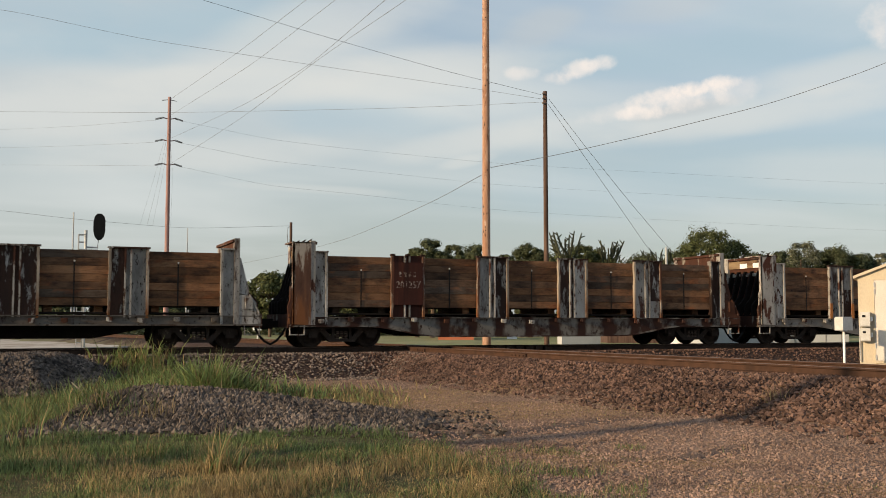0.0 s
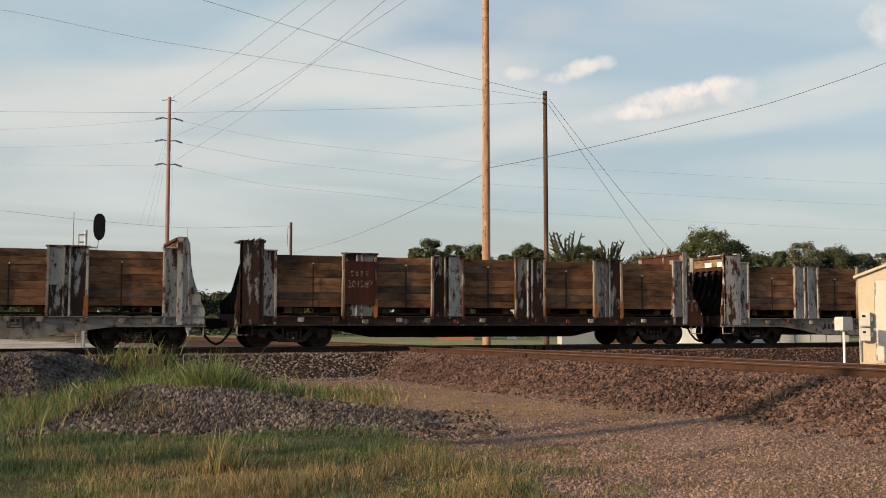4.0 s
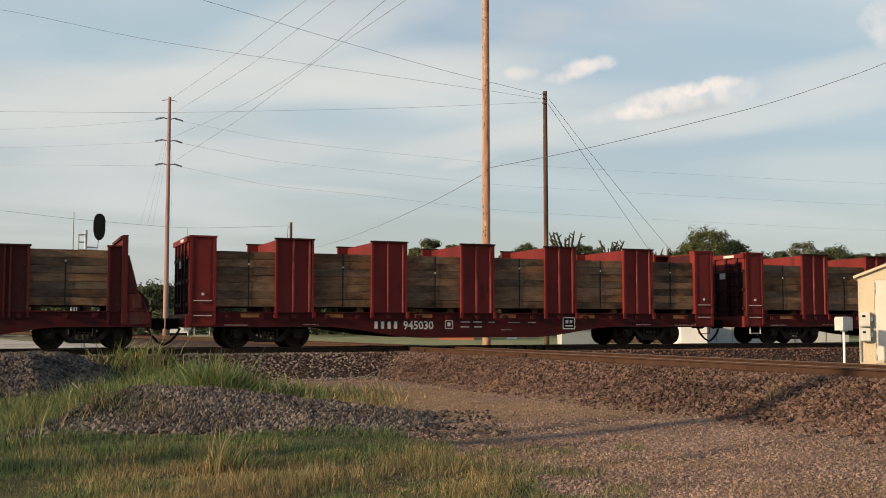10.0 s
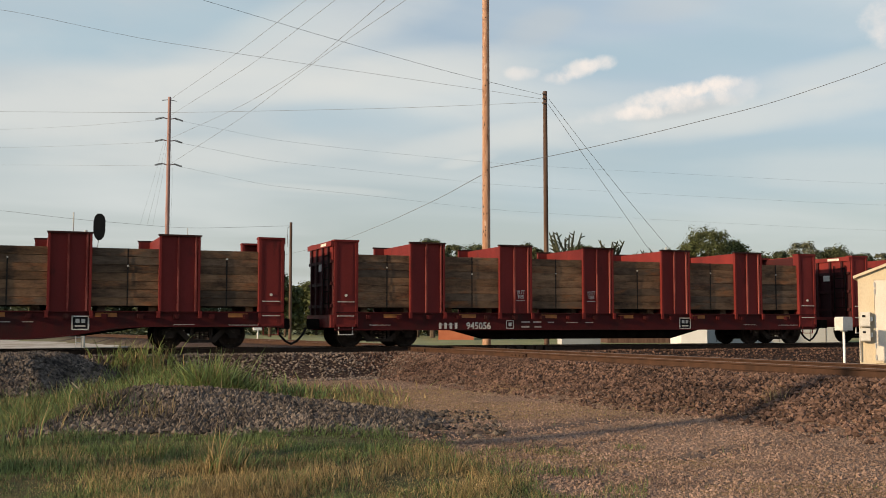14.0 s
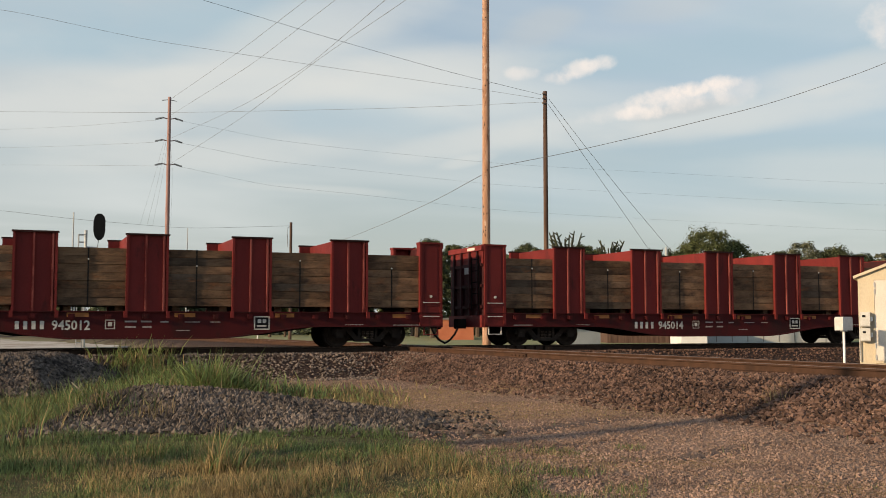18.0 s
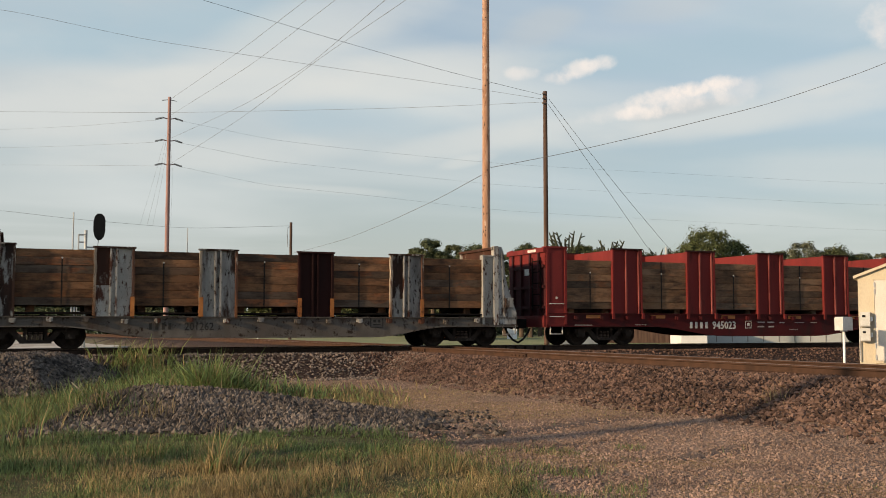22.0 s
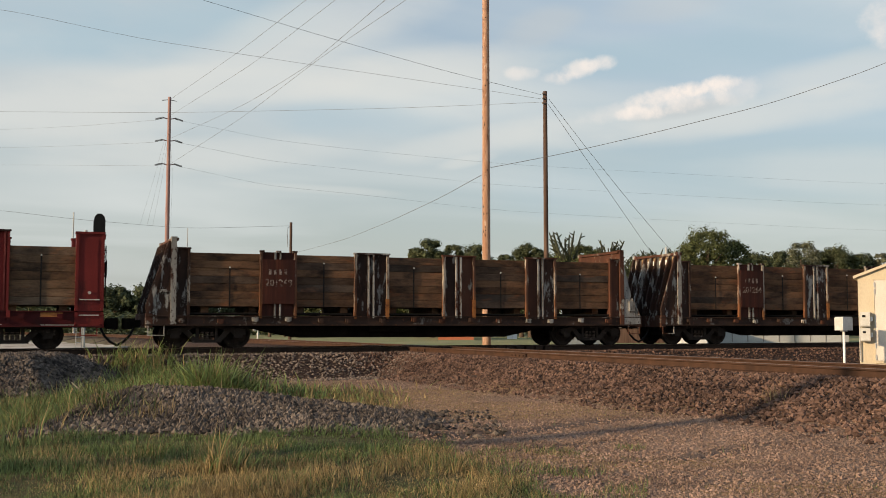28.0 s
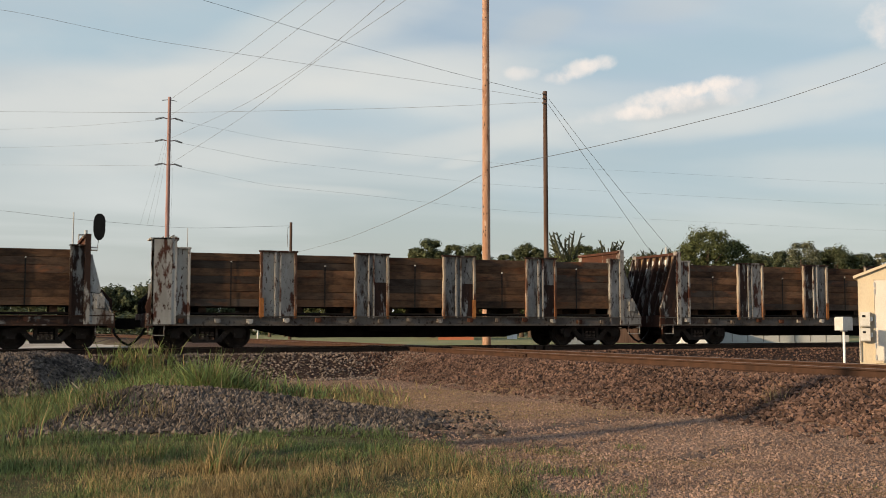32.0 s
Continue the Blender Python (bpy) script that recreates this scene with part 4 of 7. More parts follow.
def build_tracks():
    main = empty("railway_track", "rusty steel rails on dark wooden ties in ballast", "railway track", kind="structure")
    for y in (-0.75, 0.75):
        part("rail", rail_mesh([(x, y, 0) for x in (-420, -60, 10.4, 13.8, 60, 440)], M_STEELDARK), main)
    cross = empty("crossing_track", "rusty rails that cross the main track at a diamond", "railway track", kind="structure")
    for off in (-0.75, 0.75):
        ys = list(range(-60, -5, 5)) + [-4, -0.95]
        part("rail", rail_mesh([(cross_x(y) + off, y, 0.0) for y in ys]), cross)
        part("rail", rail_mesh([(cross_x(y) + off, y, 0.0) for y in (-0.58, 0.58)]), cross)
        part("rail", rail_mesh([(cross_x(y) + off, y, 0.0) for y in (0.95, 8, 16, 26, 40, 60, 90, 120)]), cross)
    tie = Shape().box(-0.115, 0.115, -1.3, 1.3, -0.34, -0.178).mesh("track_tie", M_SLEEPER)
    for i in range(110):
        ob = part("track_tie", tie, main, at=(-18 + i * 0.52, 0, 0))
        ob.rotation_euler.z = random.uniform(-0.02, 0.02)
    tie2 = Shape().box(-1.3, 1.3, -0.115, 0.115, -0.34, -0.178).mesh("track_tie", M_SLEEPER)
    for i in range(62):
        y = -33 + i * 0.52
        part("track_tie", tie2, cross, at=(cross_x(y), y, 0)).rotation_euler.z = random.uniform(-0.02, 0.02)
    # joint bars, frogs and fish plates at the diamond
    plate = Shape().box(-0.045, -0.012, -0.45, 0.45, -0.15, -0.04)
    for k in range(4):
        plate.tube([(-0.045, -0.33 + k * 0.22, -0.09), (-0.075, -0.33 + k * 0.22, -0.09)], 0.022, 6)
    pm = plate.mesh("joint_bar", M_STEEL)
    for y in (-8.4, -1.9):
        part("joint_bar", pm, cross, at=(cross_x(y) - 0.75, y, 0))
    for i in range(6):
        x = 15.2 + i * 0.36
        part("frog_block", shared_block(), main, at=(x, -0.87, -0.1))
    bolt = Shape().box(-0.16, 0.16, -0.14, 0.14, -0.16, -0.05).tube([(0, 0, -0.05), (0, 0, 0.0)], 0.03, 6).mesh("frog_block", M_UNDER)
    for y in (-0.75, 0.75):
        for off in (-0.75, 0.75):
            for sx in (-0.3, 0.3):
                part("frog_block", bolt, cross, at=(cross_x(y) + off + sx, y + (0.2 if y < 0 else -0.2), 0))
    guard = rail_mesh([(-1.6, 0, 0), (1.6, 0, 0)])
    for y in (-0.62, 0.62):
        part("guard_rail", guard, cross, at=(12.7, y, -0.01))


build_tracks()


# ---- background: poles, cables, trees, far buildings ----
def at_view(px, dist):
    """Lateral place of a bearing."""
    return (px - 784) / 1880 * dist


def up_view(py, dist):
    """Height seen at that row of the view, at that distance."""
    v = (441 - py) / 1880
    p = radians(TILT)
    return EYE.z + dist * (math.sin(p) + v * math.cos(p)) / (math.cos(p) - v * math.sin(p))


def spot(px, dist):
    q = place(at_view(px, dist), dist)
    return Vector((q.x, q.y, ground_z(q.x, q.y)))


def pole(name, px, dist, top, r0, r1, mat, label, category="pole", lean=0.0):
    g = spot(px, dist)
    root = empty(name, label, category, at=g)
    h = top - g.z
    n = 14
    sh = Shape().tube([(lean * i / n * h, 0, -0.5 if i == 0 else h * i / n) for i in range(n + 1)], [r0 + (r1 - r0) * i / n for i in range(n + 1)], 14)
    part("shaft", sh.mesh("pole_shaft", mat, True), root)
    return root, g, h


def build_poles():
    d = 50
    root, g, h = pole("utility_pole", 861, d, up_view(-60, d), 0.205, 0.16, M_POLE, "tall new utility pole of knotty orange-brown wood")
    rnd = random.Random(3)
    knot = Shape().tube([(0, 0.012, 0), (0, -0.03, 0)], [0.05, 0.02], 7).mesh("knot", M_BARK)
    for i in range(44):
        z, a = rnd.uniform(3, h), rnd.uniform(2.6, 6.0)
        r = 0.205 - 0.045 * z / h - 0.01
        ob = part("knot", knot, root, at=(math.cos(a) * r, math.sin(a) * r, z))
        ob.rotation_euler.z = a + math.pi / 2
        ob.scale = (rnd.uniform(0.5, 1.3), 0.35, rnd.uniform(1.0, 3.2))
    d = 76
    root, g, h = pole("utility_pole", 967, d, up_view(162, d), 0.19, 0.15, M_POLEOLD, "weathered dark wooden utility pole")
    ins = Shape().tube([(-0.1, -0.1, 0), (-0.36, -0.3, 0)], 0.06, 8).mesh("insulator", M_INSUL)
    for z in (h - 0.25, h - 0.6, h - 0.95):
        part("insulator", ins, root, at=(0, 0, z))
    d = 104
    pole("utility_pole", 1180, d, up_view(438, d), 0.14, 0.12, M_GREYWALL, "pale grey pole stub among the far trees")
    # steel transmission pole with three levels of insulators
    d = 135
    root, g, h = pole("transmission_pole", 294, d, up_view(172, d), 0.34, 0.20, M_POLERED, "tall rust-red transmission pole with three insulator arms", "power pole")
    for py in (211, 250, 292):
        z = up_view(py, d) - g.z
        for sgn in (-1, 1):
            arm = Shape().tube([(0.15 * sgn, 0, z), (0.75 * sgn, 0, z + 0.12)], 0.07, 6)
            arm_ob = part("arm", arm.mesh("arm", M_POLERED), root)
            ins = Shape()
            for k in range(9):
                x0 = (0.75 + k * 0.11) * sgn
                ins.tube([(x0, 0, z + 0.12 - 0.03 * k), (x0 + 0.07 * sgn, 0, z + 0.12 - 0.03 * k)], 0.125, 8)
            part("insulator_string", ins.mesh("insulator_string", M_INSUL), arm_ob)
    top = Shape().tube([(-0.9, 0, h - 0.5), (0, 0, h - 0.35), (0.9, 0, h - 0.5)], 0.05, 6)
    part("top_arm", top.mesh("top_arm", M_INSUL), root)
    d = 112
    root, g, h = pole("utility_pole", 514, d, up_view(394, d), 0.17, 0.14, M_POLEOLD, "short dark wooden utility pole")
    sh = Shape().tube([(-0.1, 0, h - 0.4), (-0.35, 0, h - 0.6), (-0.42, 0, h - 1.0), (-0.32, 0, h - 2.6)], 0.03, 5)
    part("drop_cable", sh.mesh("drop_cable", M_WIRE), root)
    for px, py, d in ((127, 376, 95), (330, 404, 120)):
        g = spot(px, d)
        root = empty("crossing_gate_arm", "raised slender white crossing gate arm on its post", "gate arm", "raised gate arms", at=g)
        top = up_view(py, d) - g.z
        part("arm", Shape().tube([(0, 0, 2.0), (0, 0, top * 0.6), (0.02, 0, top)], [0.085, 0.07, 0.05], 8).mesh("arm", M_GALV), root)
        part("post", Shape().tube([(0.25, 0, -0.3), (0.25, 0, 3.2)], 0.09, 10).mesh("post", M_GALV), root)
        part("gate_box", Shape().box(-0.25, 0.5, -0.25, 0.25, 0.9, 1.7).mesh("gate_box", M_GALV), root)
        part("lamp_arm", Shape().box(-0.75, 1.2, -0.05, 0.05, 2.6, 2.72).tube([(-0.6, -0.05, 2.65), (-0.6, -0.22, 2.65)], 0.2, 12).tube([(1.05, -0.05, 2.65), (1.05, -0.22, 2.65)], 0.2, 12).mesh("lamp_arm", M_BLACK), root)
    # signal mast
    d = 62
    g = spot(150, d)
    root = empty("railway_signal", "railway signal mast with ladder and black backing board", "signal", at=g)
    k = d / 1880
    zz = lambda py: up_view(py, d) - g.z
    part("mast", Shape().tube([(0, 0, -0.4), (0, 0, zz(408))], 0.085, 10).mesh("mast", M_GALV), root)
    rows = [(x * k, z) for x, z in ((12, 392), (14, 383), (18.5, 378), (25.5, 378), (30, 382), (32.3, 390), (32.3, 409), (30, 419), (25.5, 424.5), (19, 424.5), (14.5, 419), (12, 409))]
    part("backing_board", Shape().prism([(x, zz(z)) for x, z in rows], -0.16, -0.06, "y").mesh("backing_board", M_BLACK), root, "black rounded backing board")
    hd = Shape().box(16 * k, 29 * k, -0.06, 0.28, zz(418), zz(384))
    part("signal_head", hd.mesh("signal_head", M_BLACK), root)
    part("bracket", Shape().tube([(0, 0, zz(438)), (20 * k, 0, zz(438)), (22 * k, 0.1, zz(420))], 0.06, 8).mesh("bracket", M_GALV), root)
    cage = Shape()
    x0, x1, z0, z1 = -12 * k, 0, zz(442), zz(416)
    for y in (-0.25, 0.35):
        cage.tube([(x0, y, z0), (x0, y, z1)], 0.025, 5)
        for z in (z0, (z0 + z1) / 2, z1):
            cage.tube([(x0, y, z), (x1, y, z)], 0.022, 5)
    for z in (z0, z1):
        cage.tube([(x0, -0.25, z), (x0, 0.35, z)], 0.022, 5)
    cage.box(x0, 20 * k, -0.3, 0.4, z0 - 0.05, z0)
    part("platform", cage.mesh("platform", M_GALV), root)
    lad = Shape()
    for x in (-0.42, -0.12):
        lad.tube([(x, -0.05, 0), (x, -0.05, z0)], 0.022, 5)
    for i in range(int(z0 / 0.3)):
        lad.tube([(-0.42, -0.05, 0.2 + i * 0.3), (-0.12, -0.05, 0.2 + i * 0.3)], 0.016, 5)
    part("ladder", lad.mesh("ladder", M_GALV), root)


build_poles()


def build_near_pole():
    """The pole beside the lot whose long evening shadow lies across the gravel."""
    x, y = 5.6 - 17 * 0.9925, -20.5 - 17 * 0.122
    root = empty("utility_pole", "wooden utility pole standing beside the gravel lot", "pole", at=(x, y, ground_z(x, y)))
    part("shaft", Shape().tube([(0, 0, -0.5), (0, 0, 5), (0, 0, 11.5)], [0.24, 0.22, 0.18], 14).mesh("pole_shaft", M_POLEOLD, True), root)


build_near_pole()


def cable(points, r=0.02, label="overhead cable against the sky"):
    """Points of the cable: bearing, row and distance; a sagging line through them."""
    pts = [place(at_view(px, d), d, up_view(py, d)) for px, py, d in points]
    path = []
    for a, b in zip(pts, pts[1:]):
        for i in range(10):
            path.append(a.lerp(b, i / 10))
    path.append(pts[-1])
    # ease the corners of the polyline
    for _ in range(6):
        path = [path[0]] + [(path[i - 1] + path[i] * 2 + path[i + 1]) / 4 for i in range(1, len(path) - 1)] + [path[-1]]
    sh = Shape().tube(path, r, 5)
    tagged(new("cable", sh.mesh("cable", M_WIRE)), label, "cable", "overhead cables")


def build_cables():
    # from the transmission pole towards the camera, overhead
    for pts in ([(296, 176), (420, 90), (537, 0), (600, -46)], [(298, 203), (440, 115), (590, 0), (660, -54)], [(298, 245), (430, 185), (545, 115), (680, 0), (740, -50)], [(298, 290), (430, 205), (560, 105), (718, 0), (790, -55)]):
        cable([(x, y, 135 - 95 * i / (len(pts) - 1)) for i, (x, y) in enumerate(pts)], 0.014)
    # along the line to both sides
    for py, a, b in ((213, (0, 230, 190), (600, 262, 165)), (252, (0, 262, 190), (620, 300, 165)), (294, (0, 292, 190), (640, 345, 165))):
        cable([(270, py, 135), (130, py + (a[1] - py) * 0.62, 160), a, (-500, a[1] + 5, 300)], 0.0105)
        cable([(319, py + 2, 135), (470, py + (b[1] - py) * 0.68, 150), b, (900, b[1] + 30, 190), (1568, b[1] + 65, 260), (2400, b[1] + 80, 400)], 0.0105)
    # long level cables between far poles
    cable([(-300, 195, 90), (0, 198, 90), (300, 200, 88), (700, 192, 80), (964, 181, 76)], 0.0105)
    cable([(-200, -5, 70), (10, 20, 70), (240, 69, 72), (500, 108, 74), (860, 160, 76), (964, 176, 76)], 0.0105)
    cable([(240, -30, 60), (350, 0, 62), (560, 62, 68), (780, 124, 73), (964, 169, 76)], 0.012)
    # the span on the new pole
    cable([(869, 297, 50), (1000, 272, 50), (1150, 238, 50), (1370, 184, 50), (1568, 118, 50), (1900, -30, 50)], 0.0125)
    cable([(853, 310, 50), (780, 350, 62), (690, 392, 80), (610, 424, 100), (530, 446, 125), (420, 468, 160)], 0.014)
    # guy wires of the old pole
    cable([(974, 176, 76), (1040, 262, 80), (1110, 350, 86), (1190, 446, 94)], 0.016)
    cable([(972, 184, 76), (1030, 268, 80), (1090, 355, 86), (1152, 446, 94)], 0.016)
    # low telephone line across the left
    cable([(-300, 350, 100), (0, 373, 100), (127, 388, 102), (330, 405, 107), (510, 400, 112)], 0.0125)
    for a, b in ((288, 245), (291, 258), (293, 268), (296, 300)):
        cable([(a, 240, 135), ((a + b) / 2 + 4, 310, 136), (b, 400, 138)], 0.008)


build_cables()


def tree(px, py, width, dist, seed, mat=None, kind="tree", label="leafy green tree beyond the tracks", spiky=False, base_py=None, thin=1.0):
    rnd = random.Random(seed)
    g = spot(px, dist)
    h = up_view(py, dist) - g.z
    w = 1.18 * width / 1880 * dist / 2
    root = empty(kind, label, kind, "trees beyond the tracks", at=g)
    tr = Shape().tube([(0, 0, -0.3), (0.1, 0, h * 0.25), (-0.1, 0.1, h * 0.5), (0.05, 0, h * 0.8)], [h * 0.03, h * 0.024, h * 0.018, h * 0.006], 8)
    ends = []
    for i in range(9):
        a, z0 = rnd.uniform(0, 6.3), h * rnd.uniform(0.22, 0.6)
        e = Vector((math.cos(a) * w * rnd.uniform(0.4, 0.8), math.sin(a) * w * rnd.uniform(0.4, 0.8), z0 + h * rnd.uniform(0.1, 0.3)))
        tr.tube([(0, 0, z0), e * 0.5 + Vector((0, 0, z0 * 0.5 + 0.1)), e], [h * 0.012, h * 0.008, h * 0.003], 6)
        ends.append(e)
    if spiky:
        for i in range(14):
            a = rnd.uniform(0, 6.3)
            z0 = h * rnd.uniform(0.55, 0.8)
            e = Vector((math.cos(a) * w * rnd.uniform(0.4, 1.0), math.sin(a) * w * 0.5, h * rnd.uniform(0.84, 1.0)))
            mid = Vector((e.x * 0.55, e.y * 0.55, z0 + (e.z - z0) * 0.35))
            tr.tube([(0, 0, z0), mid, e], [0.17, 0.14, 0.07], 5)
            for k in range(5):
                q = mid.lerp(e, k / 5)
                tr.tube([q, q + Vector((rnd.uniform(-0.7, 0.7), rnd.uniform(-0.3, 0.3), rnd.uniform(0.2, 0.8)))], [0.09, 0.04], 5)
    part("trunk", tr.mesh("trunk", M_TWIG if spiky else M_BARK), root)
    # clumps of leaf cards round the limbs, with gaps between them
    clumps = []
    for i in range(80):
        a, u = rnd.uniform(0, 6.3), rnd.uniform(-0.9, 1)
        rr = math.sqrt(max(0.0, 1 - abs(u) ** 2.6)) * rnd.uniform(0.45, 1.05)
        zc = h * (0.60 if not spiky else 0.5) + u * h * (0.40 if not spiky else 0.3)
        clumps.append((math.cos(a) * rr * w * 0.9, math.sin(a) * rr * w * 0.9, min(zc, h * 0.95), w * rnd.choice((0.11, 0.15, 0.2, 0.27))))
    verts, faces = [], []
    s = (0.0035 if py < 455 else 0.0055) * dist ** 0.75
    for cx, cy, cz, cr in clumps:
        for i in range(int(185 * thin)):
            v = Vector((rnd.gauss(0, 1), rnd.gauss(0, 1), rnd.gauss(0, 1))).normalized() * cr * rnd.uniform(0.2, 1.5)
            c = Vector((cx + v.x, cy + v.y, cz + v.z * 0.8))
            n = (v + Vector((rnd.uniform(-.6, .6), rnd.uniform(-.6, .6), rnd.uniform(0, 1))) * cr).normalized()
            t1 = n.orthogonal().normalized(); t1.rotate(Matrix.Rotation(rnd.uniform(0, 6.3), 3, n)); t2 = n.cross(t1)
            k = len(verts); q = s * rnd.uniform(0.6, 1.5)
            verts += [c - t1 * q, c - t2 * q * 0.55, c + t1 * q, c + t2 * q * 0.55]
            faces.append((k, k + 1, k + 2, k + 3))
    me = bpy.data.meshes.new("crown")
    me.from_pydata([tuple(v) for v in verts], [], faces)
    me.materials.append(mat or M_LEAF)
    part("crown", me, root)
    return root


def build_trees():
    rows = [(1252, 403, 104, 120, 0, 0), (1240, 425, 90, 122, 0, 0), (1296, 425, 64, 124, 0, 0), (765, 422, 60, 130, 0, 1), (738, 436, 46, 132, 0, 1), (803, 430, 40, 134, 0, 1), (845, 432, 60, 140, 0, 1), (893, 448, 40, 150, 0, 1), (938, 430, 56, 130, 0, 1), (922, 437, 30, 131, 0, 1), (1003, 410, 80, 120, 1, 0), (1032, 432, 60, 124, 0, 0), (1078, 424, 62, 122, 1, 0), (1050, 440, 50, 128, 0, 0),
            (1120, 444, 60, 140, 1, 1), (1165, 440, 60, 135, 1, 1), (1140, 453, 80, 137, 0, 1), (1195, 445, 50, 137, 0, 1), (1340, 449, 60, 140, 0, 1), (1382, 443, 40, 145, 0, 1), (1418, 426, 66, 150, 0, 2), (1478, 437, 74, 150, 0, 1), (1448, 446, 60, 152, 0, 1), (1516, 448, 40, 150, 0, 1), (1562, 445, 30, 150, 0, 2),
            (1345, 454, 100, 155, 0, 1), (1405, 450, 100, 156, 0, 1), (1462, 450, 100, 157, 0, 1), (1520, 455, 80, 157, 0, 1), (760, 446, 90, 150, 0, 1), (830, 447, 90, 152, 0, 1), (955, 447, 90, 140, 0, 1),
            (478, 485, 74, 140, 0, 0), (505, 510, 60, 142, 0, 0), (730, 462, 66, 148, 0, 0), (280, 506, 90, 190, 0, 1), (205, 511, 80, 190, 0, 1), (340, 520, 70, 200, 0, 1), (110, 520, 80, 200, 0, 1), (40, 515, 80, 200, 0, 1), (560, 500, 80, 160, 0, 0), (640, 480, 90, 160, 0, 0), (700, 462, 70, 150, 0, 0),
            (400, 520, 70, 200, 0, 1), (1640, 440, 90, 150, 0, 1), (-40, 510, 90, 200, 0, 1)]
    for i, (px, py, w, d, spiky, dark) in enumerate(rows):
        tree(px, py, w, d, 100 + i, (M_LEAF, M_LEAFDARK, M_LEAFPALE)[dark], label="bare-topped tree with spiky limbs" if spiky else "leafy green tree beyond the tracks", spiky=bool(spiky), thin=0.14 if spiky else 0.45 if dark == 2 else 0.7 if py > 455 else 1.0)
    # low brush along the far edge of the field
    rnd = random.Random(77)
    spots = []
    for i in range(36000):
        px = rnd.uniform(-300, 1900)
        d = 165 + rnd.uniform(-12, 25)
        q = spot(px, d)
        h = 3.3 + 1.4 * noise.noise((px * 0.012, 0, 3)) + 0.9 * noise.noise((px * 0.06, 1, 3))
        spots.append((q.x, q.y, q.z + rnd.random() ** 0.7 * h, 0.45, 0.45, 0.3, rnd.uniform(0, 6.3)))
    scatter("brush", spots, [(-1, 0, -0.6), (0.2, -0.5, 0.1), (1, 0, 0.7), (-0.1, 0.6, 0.5)], [(0, 1, 2), (0, 2, 3)], M_LEAFDARK, "dark green brush along the far field edge", "brush")


build_trees()


def block(name, px0, px1, py0, dist, deep, mat, label, category, turn=0.0):
    """A low far building between two bearings, its front at dist, up to the height seen at row py0."""
    g = spot((px0 + px1) / 2, dist)
    w, top = (px1 - px0) / 1880 * dist, up_view(py0, dist) - g.z
    root = empty(name, label, category, at=g)
    root.rotation_euler.z = radians(-TURN + turn)
    part("wall", Shape().box(-w / 2, w / 2, 0, deep, -0.3, top).mesh("wall", mat), root)
    part("roof", Shape().box(-w / 2 - 0.2, w / 2 + 0.2, -0.2, deep + 0.2, top, top + 0.18).mesh("roof", M_ROOF), root)
    return root, w, top


